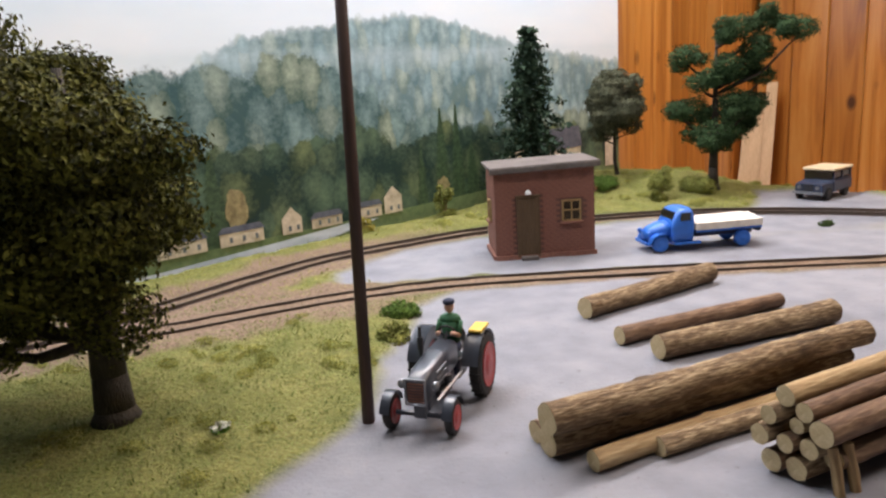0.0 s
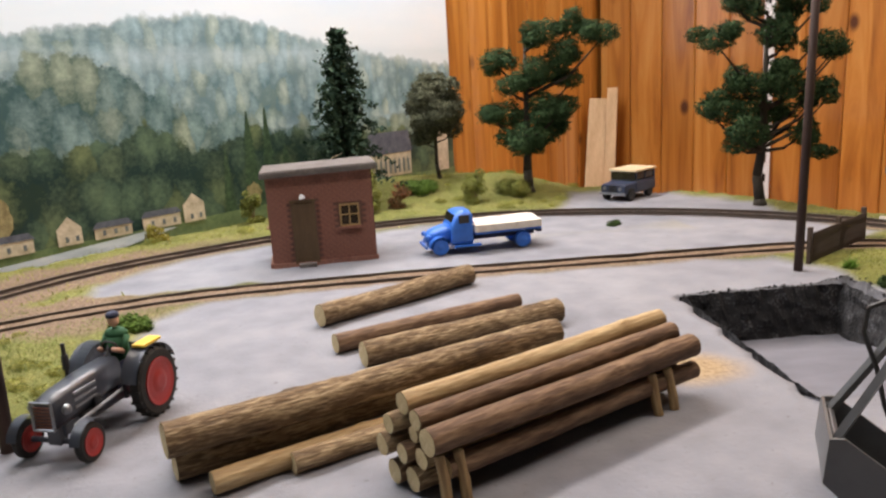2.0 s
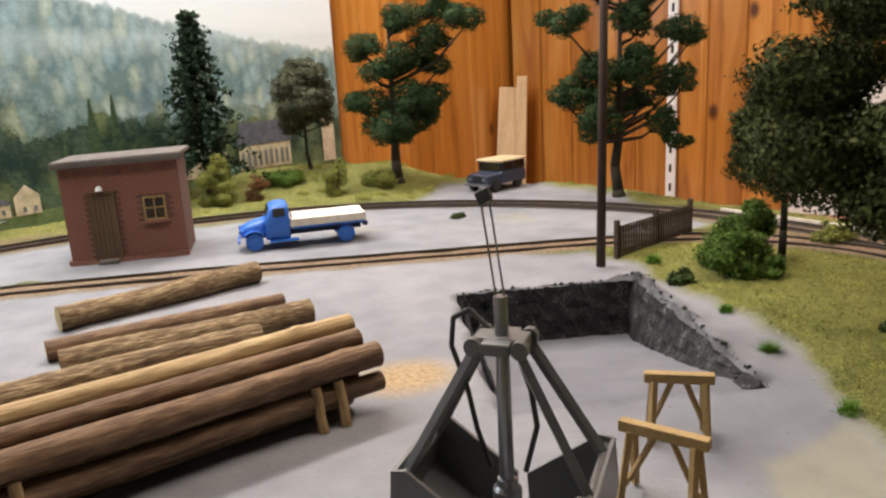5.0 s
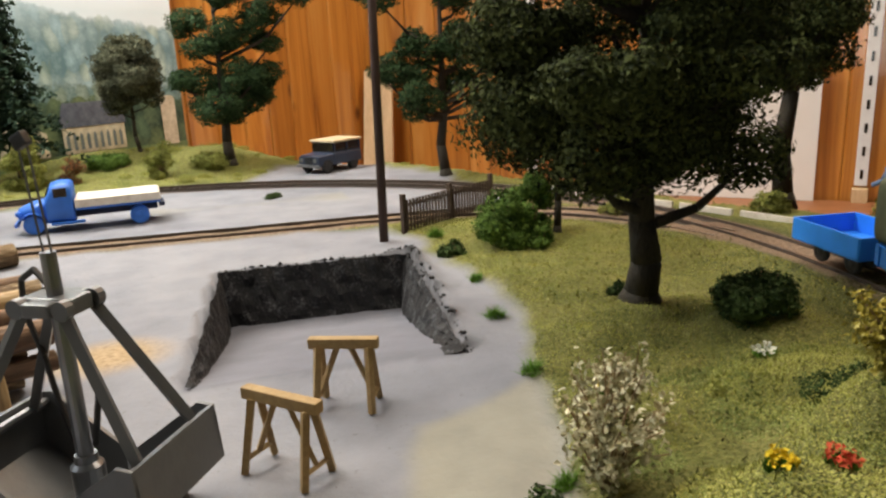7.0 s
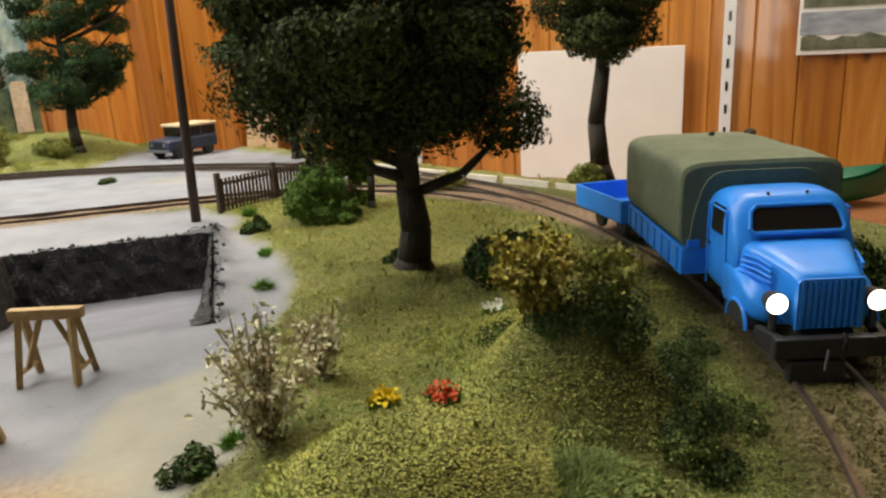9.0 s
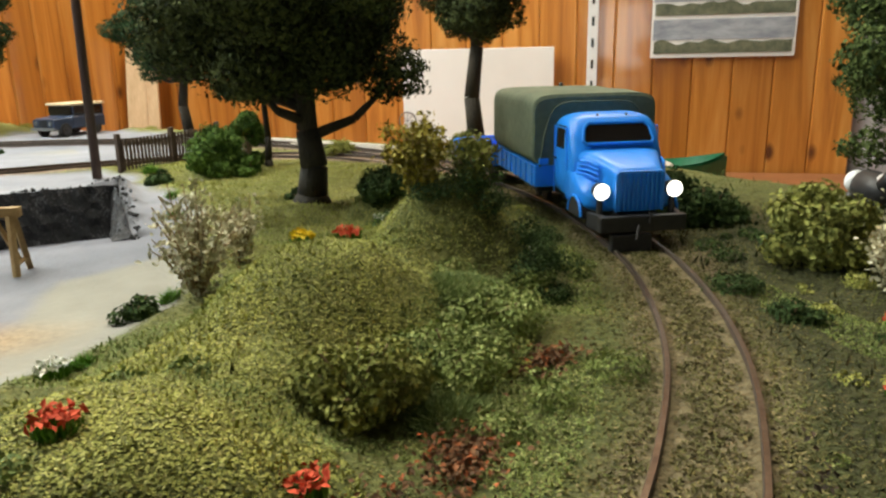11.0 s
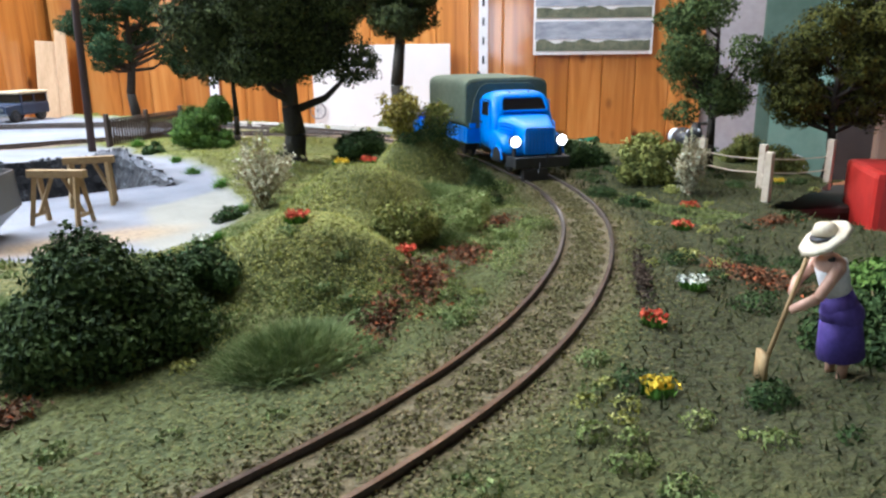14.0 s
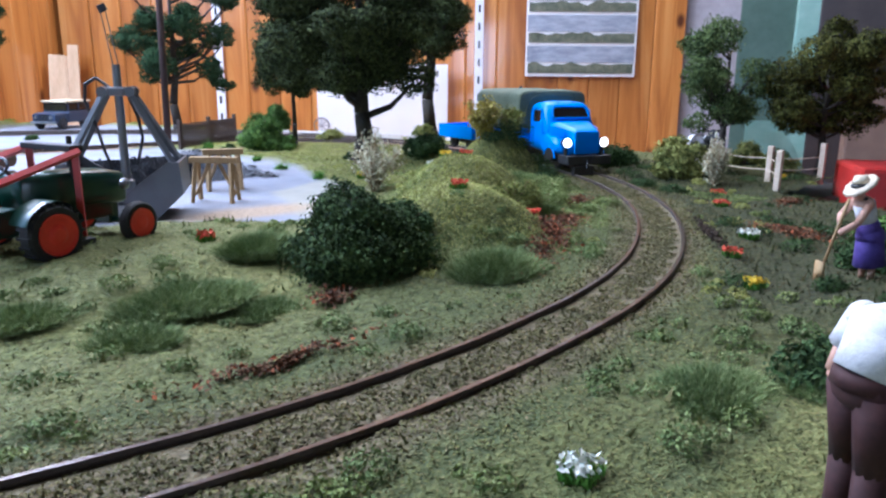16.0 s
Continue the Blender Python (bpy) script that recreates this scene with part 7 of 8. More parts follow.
    if not loader:
        bm = bmesh.new()
        tube(bm, [(0.0342, -0.0050, 0.0134), (0.0342, -0.0050, 0.0236), (0.0342, 0.0050, 0.0236), (0.0342, 0.0050, 0.0134), (0.0342, -0.0050, 0.0134)], 0.0006, 6)
        part("radiator_surround", bm, M["silver"], w, "bright metal radiator surround")
        for sy in (-1, 1):
            for k in range(3):
                bm = bmesh.new()
                box(bm, 0.0130, 0.0008, 0.0011, 0.0170, sy * 0.0064, 0.0172 + k * 0.0026, None, 0.0003)
                part("bonnet_louvre", bm, M["silver"], w)
        bm = bmesh.new()
        box(bm, 0.0100, 0.0150, 0.0030, 0.0150, 0, 0.0105, None, 0.0006)
        rod(bm, (0.0050, -0.0080, 0.0090), (0.0050, -0.0080, 0.0170), 0.0016, seg=8)
        rod(bm, (0.0120, 0.0075, 0.0120), (0.0120, 0.0075, 0.0180), 0.0018, seg=8)
        part("engine_block", bm, M["black"], w)
    if loader:
        bm = bmesh.new()
        for sy in (-1, 1):
            rod(bm, (0.0095, sy * 0.0115, 0.0050), (0.0095, sy * 0.0115, 0.0340), 0.0014, 0.0014, 4)
        part("loader_mast", bm, M["red_paint"], w, "red loader mast")
        bm = bmesh.new()
        for sy in (-1, 1):
            rod(bm, (0.0095, sy * 0.0135, 0.0335), (-0.0330, sy * 0.0135, 0.0225), 0.0013, 0.0013, 4)
            rod(bm, (-0.0330, sy * 0.0135, 0.0225), (-0.0400, sy * 0.0135, 0.0120), 0.0012, 0.0012, 4)
        rod(bm, (-0.0330, -0.0135, 0.0225), (-0.0330, 0.0135, 0.0225), 0.0010, 0.0010, 6)
        part("loader_arm", bm, M["red_paint"], w, "red lifting arm")
        bm = bmesh.new()
        box(bm, 0.0050, 0.0250, 0.0020, 0.0095, 0, 0.0335, None, 0.0004)
        part("loader_head", bm, M["black"], w)
        bm = bmesh.new()
        box(bm, 0.020, 0.0040, 0.0025, 0.0000, -0.0150, 0.0030, None, 0.0004)
        part("foot_step", bm, M["black"], w)
    else:
        bm = bmesh.new()
        rod(bm, (0.0260, 0.0070, 0.0120), (0.0000, 0.0110, 0.0160), 0.0008, seg=6)
        rod(bm, (0.0260, -0.0070, 0.0120), (0.0000, -0.0110, 0.0160), 0.0008, seg=6)
        part("steering_rod", bm, M["silver"], w)
    return w


tractor("grey_tractor", pose(0.0828, 0.3605, 0, 0, 0, -112) @ Matrix.Diagonal((1.0, 0.92, 1.10, 1)), "grey_paint", "slate-grey vintage tractor with red wheel rims and driver", 1, False)
tractor("green_tractor", pose(0.2901, 0.1367, 0.0085, 0, 0, 18.5), "green_paint", "dark green tractor with red rims and red loader frame", 0, True)


# ---------------------------------------------------------------- clamshell grab
def grab():
    w = thing("clamshell_grab", pose(0.356, 0.226, 0, 0, 0, -32) @ Matrix.Diagonal((0.93, 0.93, 1.0, 1)), "grey steel clamshell grab standing open on the yard", "grab")
    bm = bmesh.new()
    rod(bm, (0, 0, 0.012), (0, 0, 0.0700), 0.0022, 0.0019, 14)
    part("centre_post", bm, M["silver"], w)
    bm = bmesh.new()
    spin_profile(bm, [(0.0085, 0.0042), (0.0165, 0.0042), (0.0175, 0.0030), (0.0195, 0.0028)], 16, "Z")
    part("lower_collar", bm, M["silver"], w)
    bm = bmesh.new()
    box(bm, 0.0150, 0.0080, 0.0040, 0, 0, 0.0560, None, 0.0008)
    box(bm, 0.0080, 0.0150, 0.0034, 0, 0, 0.0563, None, 0.0008)
    part("head_block", bm, M["grab_grey"], w)
    for s in (-1, 1):
        for q in (-1, 1):
            bm = bmesh.new()
            rod(bm, (s * 0.0060, q * 0.0050, 0.0570), (s * 0.0255, q * 0.0115, 0.0240), 0.0017, 0.0017, 4)
            part("arm", bm, M["grab_grey"], w)
            bm = bmesh.new()
            rod(bm, (s * 0.0065, q * 0.0068, 0.0580), (s * 0.0065, q * 0.0042, 0.0580), 0.0024, 0.0024, 12)
            part("pivot", bm, M["grab_grey"], w)
        bm = bmesh.new()
        rod(bm, (s * 0.0255, -0.0165, 0.0240), (s * 0.0255, 0.0165, 0.0240), 0.0013, 0.0013, 8)
        part("cross_bar", bm, M["silver"], w)
        # half shell: two cheeks, bottom plates and back plate
        prof = [(0.0020, 0.0010), (0.0165, 0.0010), (0.0292, 0.0120), (0.0280, 0.0265), (0.0235, 0.0270)]
        for q in (-1, 1):
            bm = bmesh.new()
            cheek = [(0.0015, 0.0120), *prof]
            va = [bm.verts.new((s * x, q * 0.0175, z)) for x, z in cheek]
            vb = [bm.verts.new((s * x, q * 0.0163, z)) for x, z in cheek]
            bm.faces.new(va)
            bm.faces.new(vb[::-1])
            for k in range(len(va)):
                bm.faces.new((va[k], va[(k + 1) % len(va)], vb[(k + 1) % len(va)], vb[k]))
            bmesh.ops.recalc_face_normals(bm, faces=bm.faces[:])
            part("cheek_plate", bm, M["grab_grey"], w)
        for (x1, z1), (x2, z2) in zip(prof[:-1], prof[1:-1]):
            bm = bmesh.new()
            n = Vector((-(z2 - z1), 0, x2 - x1)).normalized() * 0.0011
            quad = [(x1, z1), (x2, z2)]
            v = [bm.verts.new((s * x, y, z)) for x, z in quad for y in (-0.0176, 0.0176)]
            u = [bm.verts.new((s * (x + n.x), y, z + n.z)) for x, z in quad for y in (-0.0165, 0.0165)]
            for f in ((v[0], v[1], v[3], v[2]), (u[0], u[2], u[3], u[1]), (v[0], v[2], u[2], u[0]), (v[1], u[1], u[3], v[3]), (v[0], u[0], u[1], v[1]), (v[2], v[3], u[3], u[2])):
                bm.faces.new(f)
            bmesh.ops.recalc_face_normals(bm, faces=bm.faces[:])
            part("shell_plate", bm, M["grab_grey"], w)
    bm = bmesh.new()
    tube(bm, [(-0.004, 0.004, 0.059), (-0.011, 0.006, 0.064), (-0.0165, 0.007, 0.061), (-0.0175, 0.007, 0.053), (-0.013, 0.006, 0.042), (-0.010, 0.005, 0.030), (-0.006, 0.004, 0.020)], 0.0008, 7)
    part("hose", bm, M["cable"], w, "looped black hose")
    bm = bmesh.new()
    tube(bm, [(0.004, -0.002, 0.058), (0.0085, -0.003, 0.047), (0.010, -0.003, 0.037), (0.0065, -0.003, 0.024)], 0.0008, 7)
    part("hose", bm, M["cable"], w, "black hose")
    bm = bmesh.new()
    rod(bm, (-0.0012, 0, 0.0695), (-0.0052, 0.0025, 0.0935), 0.0003, 0.0003, 5)
    rod(bm, (0.0012, 0, 0.0695), (-0.0030, 0.0030, 0.0935), 0.0003, 0.0003, 5)
    part("hoist_rope", bm, M["wire"], w)
    bm = bmesh.new()
    box(bm, 0.0040, 0.0024, 0.0034, -0.0044, 0.0028, 0.0930, Matrix.Rotation(radians(-25), 4, "Y"), 0.0005)
    part("rope_clamp", bm, M["black"], w)


grab()


# ---------------------------------------------------------------- small figures (plain painted shapes)
def figure(name, m, label, limbs_, mats, kind=""):
    """limbs_: (shape, args, material index) joined to one mesh."""
    bm = bmesh.new()
    for shape, args, idx in limbs_:
        if shape == "rod":
            rod(bm, *args, seg=10, idx=idx)
        elif shape == "ball":
            ball(bm, *args, idx=idx, seg=12)
        else:
            box(bm, *args, idx=idx)
    ob = part(name, bm, mats, None, smooth=True)
    ob.matrix_world = m
    return tagged(ob, label, "figurine")


figure("gardener_figurine", pose(0.4785, -0.0570, height(0.4785, -0.0570), 0, 0, 140) @ Matrix.Diagonal((0.80, 0.80, 0.96, 1)), "painted gardener figurine with straw hat and hoe", [
    ("rod", ((-0.002, 0.0028, 0), (-0.002, 0.0028, 0.010), 0.0013, 0.0016), 2), ("rod", ((-0.002, -0.0028, 0), (-0.002, -0.0028, 0.010), 0.0013, 0.0016), 2),
    ("rod", ((-0.0026, 0, 0.0050), (-0.0012, 0, 0.0150), 0.0060, 0.0049), 1), ("rod", ((-0.0012, 0, 0.0148), (0.0006, 0, 0.0200), 0.0052, 0.0038), 1), ("ball", ((-0.0015, 0, 0.0150), 0.0054, 0.0056, 0.0040), 1),
    ("rod", ((0.0006, 0, 0.0195), (0.0032, 0, 0.0262), 0.0036, 0.0040), 0), ("ball", ((0.0034, 0, 0.0262), 0.0036, 0.0048, 0.0026), 2), ("rod", ((0.0038, 0, 0.0270), (0.0052, 0, 0.0300), 0.0014, 0.0013), 2),
    ("rod", ((0.0012, 0.0024, 0.0196), (0.0048, 0.0026, 0.0282), 0.0010, 0.0009), 5), ("rod", ((0.0012, -0.0024, 0.0196), (0.0048, -0.0026, 0.0282), 0.0010, 0.0009), 5),
    ("ball", ((0.0055, 0, 0.0312), 0.0024, 0.0022, 0.0027), 2), ("rod", ((0.0055, 0, 0.0318), (0.0060, 0, 0.0326), 0.0068, 0.0060), 3), ("rod", ((0.0058, 0, 0.0324), (0.0060, 0, 0.0330), 0.0036, 0.0034), 5), ("rod", ((0.0058, 0, 0.0330), (0.0060, 0, 0.0352), 0.0033, 0.0024), 3),
    ("ball", ((0.0036, 0.0046, 0.0265), 0.0017, 0.0016, 0.0017), 2), ("rod", ((0.0036, 0.0046, 0.0265), (0.0085, 0.0052, 0.0200), 0.0016, 0.0013), 2), ("rod", ((0.0085, 0.0052, 0.0200), (0.0135, 0.0020, 0.0165), 0.0013, 0.0010), 2),
    ("ball", ((0.0036, -0.0046, 0.0265), 0.0017, 0.0016, 0.0017), 2), ("rod", ((0.0036, -0.0046, 0.0265), (0.0090, -0.0048, 0.0215), 0.0016, 0.0013), 2), ("rod", ((0.0090, -0.0048, 0.0215), (0.0125, 0.0000, 0.0200), 0.0013, 0.0010), 2),
    ("rod", ((0.0105, 0.0015, 0.0280), (0.0185, 0.0015, 0.0035), 0.0006, 0.0006), 4), ("box", (0.0012, 0.0052, 0.0068, 0.0192, 0.0015, 0.0000), 4)],
    [M["shirt"], M["purple"], M["skin"], M["straw"], M["trestle"], M["black"]])
figure("worker_figurine", pose(0.3295, -0.0985, height(0.3295, -0.0985) - 0.001, 0, 0, -28), "painted bending worker figurine in white shirt and maroon trousers", [
    ("ball", ((0.0020, 0.0027, 0.0010), 0.0032, 0.0016, 0.0013), 4), ("ball", ((0.0010, -0.0027, 0.0010), 0.0032, 0.0016, 0.0013), 4),
    ("rod", ((0.0008, 0.0027, 0.0010), (0.0010, 0.0025, 0.0125), 0.0020, 0.0024), 1), ("rod", ((0.0010, 0.0025, 0.0122), (-0.0006, 0.0023, 0.0240), 0.0024, 0.0031), 1),
    ("rod", ((-0.0002, -0.0027, 0.0010), (0.0004, -0.0025, 0.0125), 0.0020, 0.0024), 1), ("rod", ((0.0004, -0.0025, 0.0122), (-0.0006, -0.0023, 0.0240), 0.0024, 0.0031), 1),
    ("ball", ((-0.0006, 0, 0.0240), 0.0037, 0.0050, 0.0034), 1), ("rod", ((-0.0006, 0, 0.0240), (-0.0002, 0, 0.0262), 0.0046, 0.0046), 1),
    ("rod", ((-0.0003, 0, 0.0258), (0.0020, 0, 0.0310), 0.0047, 0.0050), 0), ("ball", ((0.0026, 0, 0.0318), 0.0046, 0.0058, 0.0040), 0), ("rod", ((0.0026, 0, 0.0316), (0.0066, 0, 0.0340), 0.0047, 0.0030), 0),
    ("ball", ((0.0036, 0.0054, 0.0322), 0.0026, 0.0024, 0.0026), 0), ("rod", ((0.0036, 0.0056, 0.0322), (0.0032, 0.0074, 0.0274), 0.0024, 0.0025), 0), ("rod", ((0.0032, 0.0074, 0.0278), (0.0022, 0.0080, 0.0232), 0.0015, 0.0013), 2), ("rod", ((0.0022, 0.0080, 0.0232), (0.0064, 0.0066, 0.0196), 0.0013, 0.0010), 2),
    ("ball", ((0.0036, -0.0054, 0.0322), 0.0026, 0.0024, 0.0026), 0), ("rod", ((0.0036, -0.0056, 0.0322), (0.0046, -0.0072, 0.0268), 0.0024, 0.0025), 0), ("rod", ((0.0046, -0.0072, 0.0272), (0.0066, -0.0070, 0.0205), 0.0015, 0.0012), 2), ("rod", ((0.0066, -0.0070, 0.0205), (0.0090, -0.0050, 0.0160), 0.0012, 0.0010), 2),
    ("rod", ((0.0064, 0, 0.0338), (0.0098, 0, 0.0340), 0.0018, 0.0017), 2), ("ball", ((0.0112, 0, 0.0334), 0.0027, 0.0025, 0.0030), 2), ("ball", ((0.0112, 0, 0.0352), 0.0033, 0.0031, 0.0022), 3), ("rod", ((0.0124, 0, 0.0344), (0.0132, 0, 0.0346), 0.0036, 0.0034), 3)],
    [M["shirt"], M["maroon"], M["skin"], M["grey_cloth"], M["black"]])
D = pose(0.0828, 0.3605, 0, 0, 0, -112)
figure("driver_figurine", D @ Matrix.Translation((-0.0150, 0, 0.0232)) @ Matrix.Diagonal((1.08, 1.08, 1.12, 1)), "painted tractor driver figurine in green shirt and cap", [
    ("rod", ((0, 0, 0), (0.001, 0, 0.0120), 0.0038, 0.0042), 0), ("ball", ((0.001, 0, 0.0125), 0.0036, 0.0050, 0.0026), 0), ("ball", ((0.0015, 0, 0.0182), 0.0025, 0.0022, 0.0029), 1),
    ("ball", ((0.0016, 0, 0.0202), 0.0029, 0.0027, 0.0016), 2), ("rod", ((0.001, 0.0046, 0.0118), (0.0045, 0.0050, 0.0065), 0.0014, 0.0012), 0), ("rod", ((0.0045, 0.0050, 0.0065), (0.0085, 0.0030, 0.0085), 0.0011, 0.0009), 1),
    ("rod", ((0.001, -0.0046, 0.0118), (0.0045, -0.0050, 0.0065), 0.0014, 0.0012), 0), ("rod", ((0.0045, -0.0050, 0.0065), (0.0085, -0.0030, 0.0085), 0.0011, 0.0009), 1),
    ("rod", ((0, 0.0022, 0.001), (0.0075, 0.0030, -0.001), 0.0020, 0.0017), 3), ("rod", ((0, -0.0022, 0.001), (0.0075, -0.0030, -0.001), 0.0020, 0.0017), 3), ("rod", ((0.0075, 0.0030, -0.001), (0.0085, 0.0030, -0.0095), 0.0016, 0.0014), 3), ("rod", ((0.0075, -0.0030, -0.001), (0.0085, -0.0030, -0.0095), 0.0016, 0.0014), 3)],
    [M["green_cloth"], M["skin"], M["navy"], M["navy"]])
figure("large_figurine", pose(1.190, 0.718, -0.115, 0, 0, 165) @ Matrix.Diagonal((1.02, 1.02, 1.02, 1)), "larger painted figurine in blue shirt and navy trousers on the bench", [
    ("rod", ((0, 0.006, 0), (0, 0.006, 0.040), 0.0055, 0.0065), 1), ("rod", ((0, -0.006, 0), (0, -0.006, 0.040), 0.0055, 0.0065), 1),
    ("rod", ((0, 0, 0.038), (0.002, 0, 0.068), 0.0115, 0.013), 0), ("ball", ((0.003, 0, 0.080), 0.0075, 0.0070, 0.0085), 2), ("ball", ((0.002, 0, 0.084), 0.0078, 0.0074, 0.0055), 3),
    ("rod", ((0.002, 0.012, 0.066), (0.008, 0.015, 0.050), 0.0040, 0.0036), 0), ("rod", ((0.008, 0.015, 0.050), (0.024, 0.010, 0.046), 0.0034, 0.0028), 0),
    ("rod", ((0.002, -0.012, 0.066), (0.008, -0.015, 0.050), 0.0040, 0.0036), 0), ("rod", ((0.008, -0.015, 0.050), (0.024, -0.010, 0.046), 0.0034, 0.0028), 0)],
    [M["blue_cloth"], M["navy"], M["skin"], M["bark"]])
figure("cow_figurine", pose(0.702, 0.111, height(0.702, 0.111), 0, 0, 235) @ Matrix.Diagonal((0.78, 0.78, 0.86, 1)), "black and white cow figurine on the pasture", [
    ("ball", ((0, 0, 0.0190), 0.0150, 0.0072, 0.0080), 0), ("ball", ((0.0085, 0.0018, 0.0205), 0.0058, 0.0062, 0.0062), 1), ("ball", ((-0.010, -0.002, 0.0205), 0.0046, 0.0056, 0.0052), 1), ("ball", ((0.0225, 0, 0.0258), 0.0024, 0.0016, 0.0026), 1),
    ("rod", ((0.012, 0, 0.0220), (0.0180, 0, 0.0280), 0.0042, 0.0030), 0), ("rod", ((0.0170, 0, 0.0290), (0.0245, 0, 0.0240), 0.0036, 0.0022), 0),
    ("rod", ((0.010, 0.004, 0.016), (0.010, 0.004, 0), 0.0020, 0.0014), 0), ("rod", ((0.010, -0.004, 0.016), (0.010, -0.004, 0), 0.0020, 0.0014), 0), ("rod", ((-0.010, 0.004, 0.016), (-0.010, 0.004, 0), 0.0020, 0.0014), 0), ("rod", ((-0.010, -0.004, 0.016), (-0.010, -0.004, 0), 0.0020, 0.0014), 0)],
    [M["black"], M["white_metal"]])


# ---------------------------------------------------------------- things along the timber wall
def on_wall(u, z, out=0.0):
    """A place on the long timber wall, u metres from the corner."""
    p = CORNER + EAST_U * u + Vector((-0.7071, -0.7071, 0)) * (0.010 + out)
    return Matrix.Translation((p.x, p.y, z)) @ pose(0, 0, 0, 0, 0, -45)


def shelf_strip(u, z0, z1):
    w = thing("shelf_upright", on_wall(u, 0), "white slotted metal shelf upright on the boarded wall", "shelf upright", "shelf uprights")
    bm = bmesh.new()
    box(bm, 0.016, 0.006, z1 - z0, 0, -0.002, z0, None, 0.0008)
    part("channel", bm, M["white_metal"], w)
    me = None
    n = int((z1 - z0) / 0.032)
    for k in range(n):
        bm = bmesh.new()
        box(bm, 0.0038, 0.0008, 0.013, 0, -0.0053, z0 + 0.010 + k * 0.032)
        part("slot", bm, M["dark_pane"], w)


shelf_strip(0.298, -0.10, 0.55)
shelf_strip(0.785, -0.092, 0.55)
bm = bmesh.new()
box(bm, 0.020, 0.014, 0.05, 0, -0.006, -0.145, None, 0.001)
ob = part("wood_block", bm, M["raw_wood"])
ob.matrix_world = on_wall(0.785, 0, 0.0)
tagged(ob, "pale wooden block under a shelf upright", "block")

w = thing("white_panel", on_wall(0.0, 0, 0.004), "glossy white panel with a faint printed wheel against the wall", "panel")
bm = bmesh.new()
box(bm, 0.245, 0.005, 0.195, 0.605, -0.010, -0.115, Matrix.Rotation(radians(2), 4, "X"), 0.001)
part("sheet", bm, M["white_gloss"], w)
bm = bmesh.new()
tube(bm, [(0.490 + 0.014 * math.cos(a), -0.017, -0.033 + 0.014 * math.sin(a)) for a in np.linspace(0, 6.283, 25)], 0.0012, 5)
for a in np.linspace(0, 3.14159, 5)[:-1]:
    rod(bm, (0.490 + 0.013 * math.cos(a), -0.017, -0.033 + 0.013 * math.sin(a)), (0.490 - 0.013 * math.cos(a), -0.017, -0.033 - 0.013 * math.sin(a)), 0.0004, seg=4)
part("printed_wheel", bm, M["silver"], w)

w = thing("picture_poster", on_wall(0.872, 0, 0.0), "glossy poster with stacked landscape photographs on the boarded wall", "poster")
bm = bmesh.new()
box(bm, 0.205, 0.002, 0.36, 0.1025, -0.002, 0.060)
part("paper", bm, M["white_gloss"], w)
M["photo_sky"] = print_ink("photo_water", (0.20, 0.23, 0.28), (0.46, 0.50, 0.56), (22, 1, 70))
M["photo_land"] = print_ink("photo_land", (0.05, 0.07, 0.045), (0.20, 0.21, 0.14), (70, 1, 70))
for k in range(6):
    z = 0.066 + k * 0.055
    bm = bmesh.new()
    box(bm, 0.200, 0.0008, 0.030, 0.1025, -0.0034, z + 0.0195)
    part("photograph", bm, M["photo_sky"], w)
    bm = bmesh.new()
    vs = [(0.0045 + 0.196 * i / 24, z + 0.004 + 0.021 * (0.6 + 0.4 * noise.noise(Vector((i * 0.35, k * 3, 0))))) for i in range(25)]
    for (x1, z1), (x2, z2) in zip(vs, vs[1:]):
        q = [bm.verts.new(p) for p in ((x1, -0.0044, z), (x2, -0.0044, z), (x2, -0.0044, z2), (x1, -0.0044, z1))]
        bm.faces.new(q)
    part("pictured_land", bm, M["photo_land"], w)

# boards leaning in the corner
for dx, dy, wd, h, tilt, yaw in ((-0.030, -0.050, 0.036, 0.092, 4.0, -20), (-0.008, -0.064, 0.018, 0.110, 2.0, -30)):
    bm = bmesh.new()
    box(bm, wd, 0.008, h + 0.115, 0, 0, -0.115, None, 0.0006)
    ob = part("offcut_board", bm, M["raw_wood"])
    ob.matrix_world = Matrix.Translation((CORNER.x + dx, CORNER.y + dy, 0)) @ pose(0, 0, 0, -2, tilt, yaw)
    tagged(ob, "pale raw wood offcut leaning in the wall corner", "board", "offcut boards")


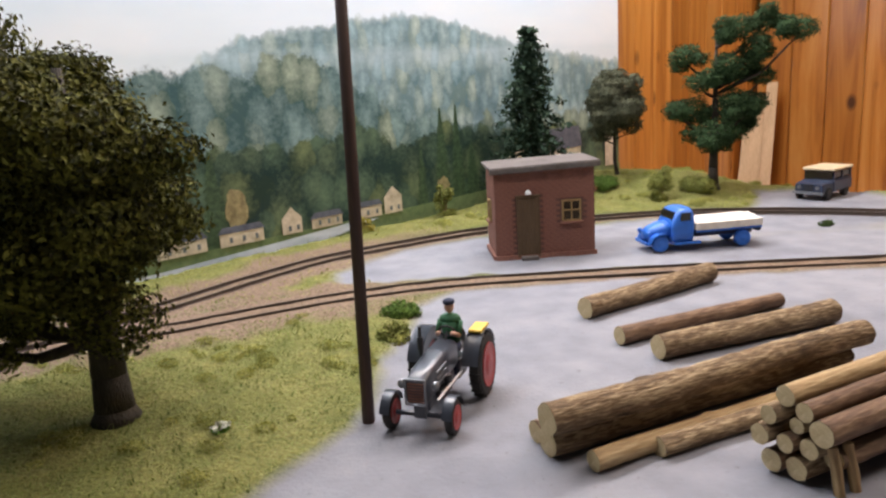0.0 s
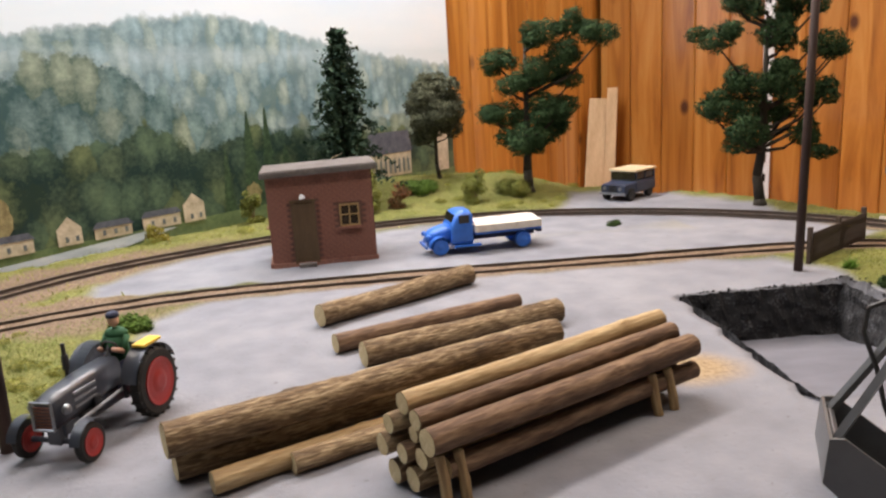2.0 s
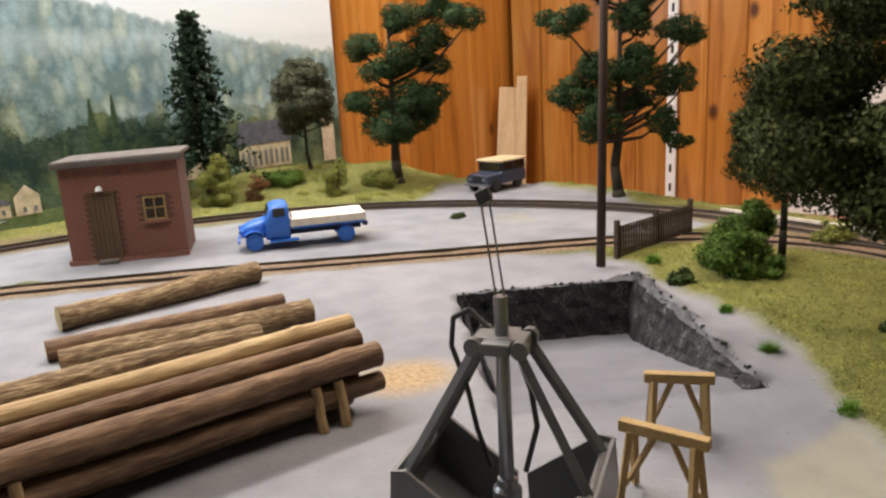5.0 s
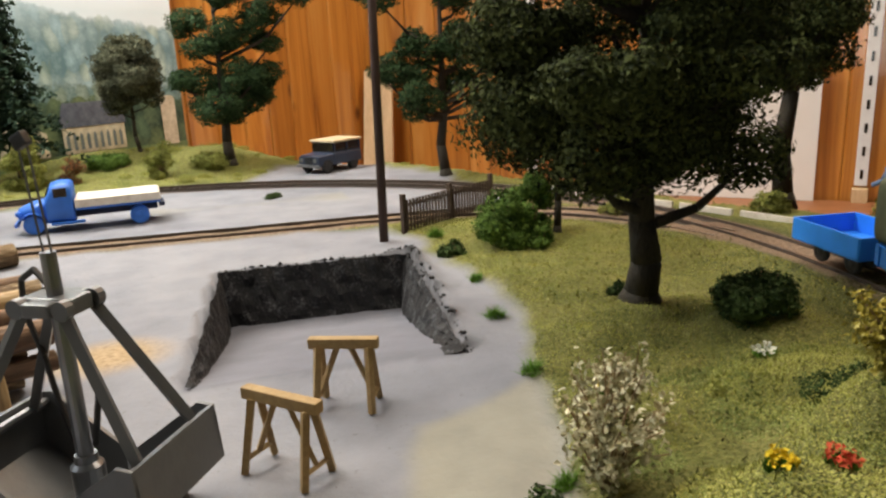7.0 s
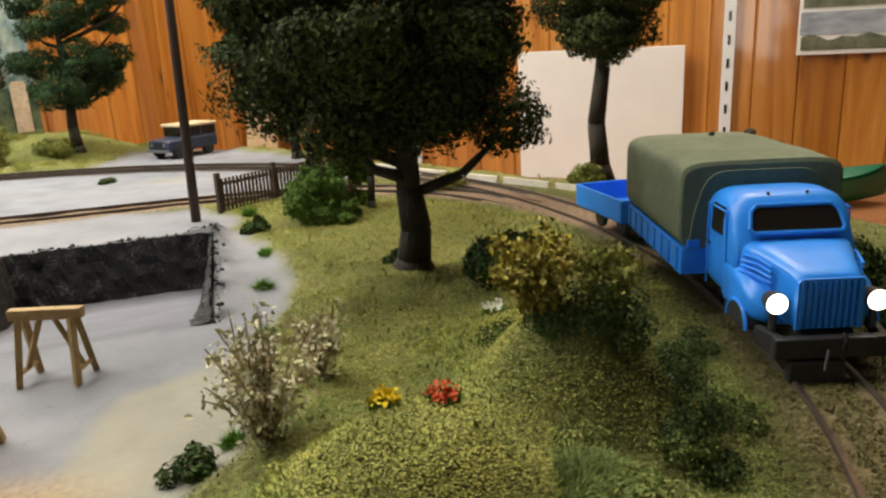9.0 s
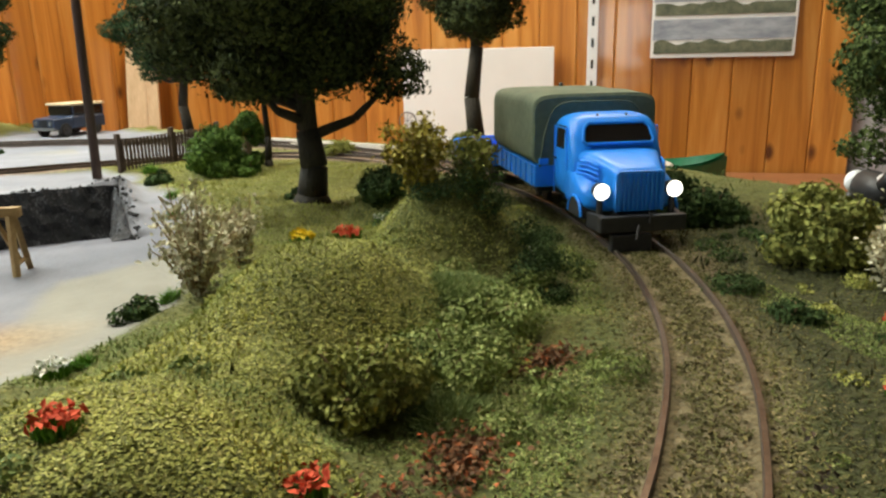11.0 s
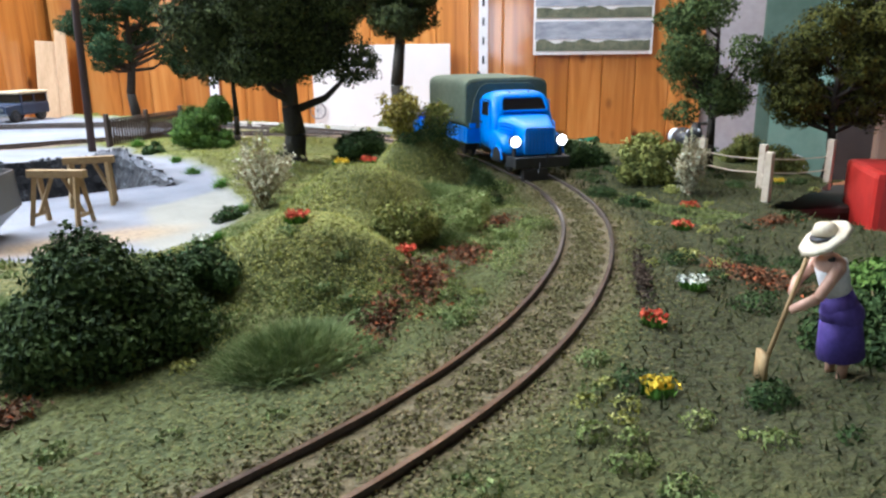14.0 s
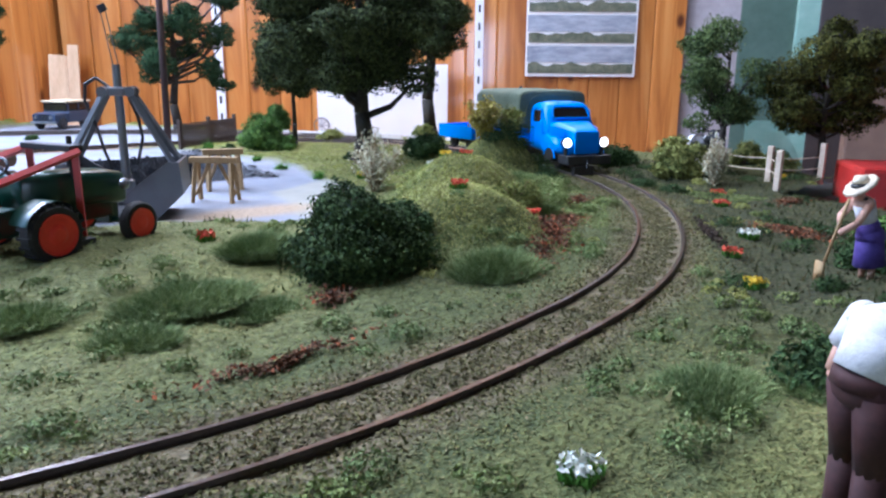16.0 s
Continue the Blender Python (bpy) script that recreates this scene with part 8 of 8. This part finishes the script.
def rowing_boat():
    w = thing("rowing_boat", pose(1.222, 0.650, -0.115, 0, 0, -38) @ Matrix.Diagonal((0.72, 0.72, 0.80, 1)), "green open model boat lying on the bench", "boat")
    n, rows = 17, 7
    bm = bmesh.new()
    for off in (0.0, 0.004):
        vs = []
        for i in range(n):
            t = i / (n - 1) * 2 - 1
            hw = 0.048 * (1 - abs(t) ** 2.6) + 0.006 - off
            vs.append([bm.verts.new((t * (0.115 - off), hw * math.sin(a) if abs(a) < 1.571 else hw, off + 0.046 * (1 - math.cos(a)) + 0.016 * t * t)) for a in np.linspace(-1.5, 1.5, rows)])
        for i in range(n - 1):
            for j in range(rows - 1):
                bm.faces.new((vs[i][j], vs[i + 1][j], vs[i + 1][j + 1], vs[i][j + 1]))
    part("hull", bm, M["boat_green"], w, smooth=True)
    for x in (-0.045, 0.02):
        bm = bmesh.new()
        box(bm, 0.020, 0.080, 0.003, x, 0, 0.030, None, 0.0005)
        part("thwart", bm, M["bench"], w)
    bm = bmesh.new()
    ball(bm, (-0.01, 0, 0.040), 0.030, 0.026, 0.010, seg=14)
    part("bundle", bm, M["white_load"], w, "pale bundle in the boat")


rowing_boat()

# past the end of the boarded wall: tall panels, a green model house front and a dark cabinet
M["mauve"] = speckled("mauve_grey_panel", [(0.3, (0.26, 0.24, 0.25)), (0.7, (0.36, 0.34, 0.35))], 14, 0.7)
M["dark_green"] = speckled("dark_green_panel", [(0.3, (0.04, 0.085, 0.06)), (0.7, (0.075, 0.13, 0.10))], 10, 0.6)
M["mint"] = speckled("mint_panel", [(0.3, (0.20, 0.38, 0.31)), (0.7, (0.32, 0.50, 0.42))], 12, 0.5)
M["cupboard"] = speckled("dark_cabinet", [(0.3, (0.014, 0.010, 0.009)), (0.7, (0.035, 0.026, 0.022))], 10, 0.5)
M["umber"] = speckled("umber_panel", [(0.3, (0.13, 0.085, 0.06)), (0.7, (0.20, 0.14, 0.10))], 8, 0.6)


def tall_panel(name, x, y, wd, th, z0, z1, yaw, material, label, category):
    bm = bmesh.new()
    box(bm, wd, th, z1 - z0, 0, 0, z0, None, 0.003)
    ob = part(name, bm, M[material])
    ob.matrix_world = pose(x, y, 0, 0, 0, yaw)
    return tagged(ob, label, category)


tall_panel("mauve_panel", 1.59, 0.52, 0.26, 0.02, -0.75, 0.75, -66, "mauve", "mauve-grey tall panel standing in the room", "panel")
tall_panel("folding_screen", 1.535, 0.405, 0.11, 0.02, -0.75, 0.75, -66, "dark_green", "dark green tall panel standing in the room", "panel")
tall_panel("mint_panel", 1.545, 0.345, 0.055, 0.02, -0.75, 0.75, -66, "mint", "pale mint-green panel standing in the room", "panel")
tall_panel("dark_cabinet", 1.50, 0.17, 0.28, 0.08, -0.75, 0.75, -75, "cupboard", "dark brown tall cabinet in the room", "cabinet")
tall_panel("brown_carton", 1.30, 0.12, 0.16, 0.10, -0.115, 0.052, -70, "umber", "brown carton standing on the bench", "carton")
# added black block: stands in for the deep shade in the layout's gap
tall_panel("black_case", 0.748, 0.036, 0.22, 0.06, -0.115, -0.007, -35, "cupboard", "black block added for the deep shade in the gap at the layout edge", "case")
tall_panel("red_crate", 0.745, -0.035, 0.13, 0.05, -0.115, 0.0155, -55, "red_paint", "red box beside the layout edge", "box")
w = thing("house_front", pose(1.42, 0.345, -0.115, 0, 0, -68), "pale green model house front with an arched white door", "model house")
bm = bmesh.new()
bm.faces.new([bm.verts.new(p) for p in ((-0.040, 0, 0), (0.042, 0, 0), (0.042, 0, 0.060), (0.010, 0, 0.110), (-0.040, 0, 0.110))])
bmesh.ops.solidify(bm, geom=bm.faces[:], thickness=0.006)
part("gable_wall", bm, M["mint"], w)
bm = bmesh.new()
bm.faces.new([bm.verts.new(p) for p in [(-0.012, -0.008, 0.002), (0.014, -0.008, 0.002), (0.014, -0.008, 0.020)] + [(0.001 + 0.013 * math.cos(a), -0.008, 0.020 + 0.013 * math.sin(a)) for a in np.linspace(0.2, 2.94, 9)] + [(-0.012, -0.008, 0.020)]])
bmesh.ops.solidify(bm, geom=bm.faces[:], thickness=0.002)
part("arched_door", bm, M["white_metal"], w, "white arched door")
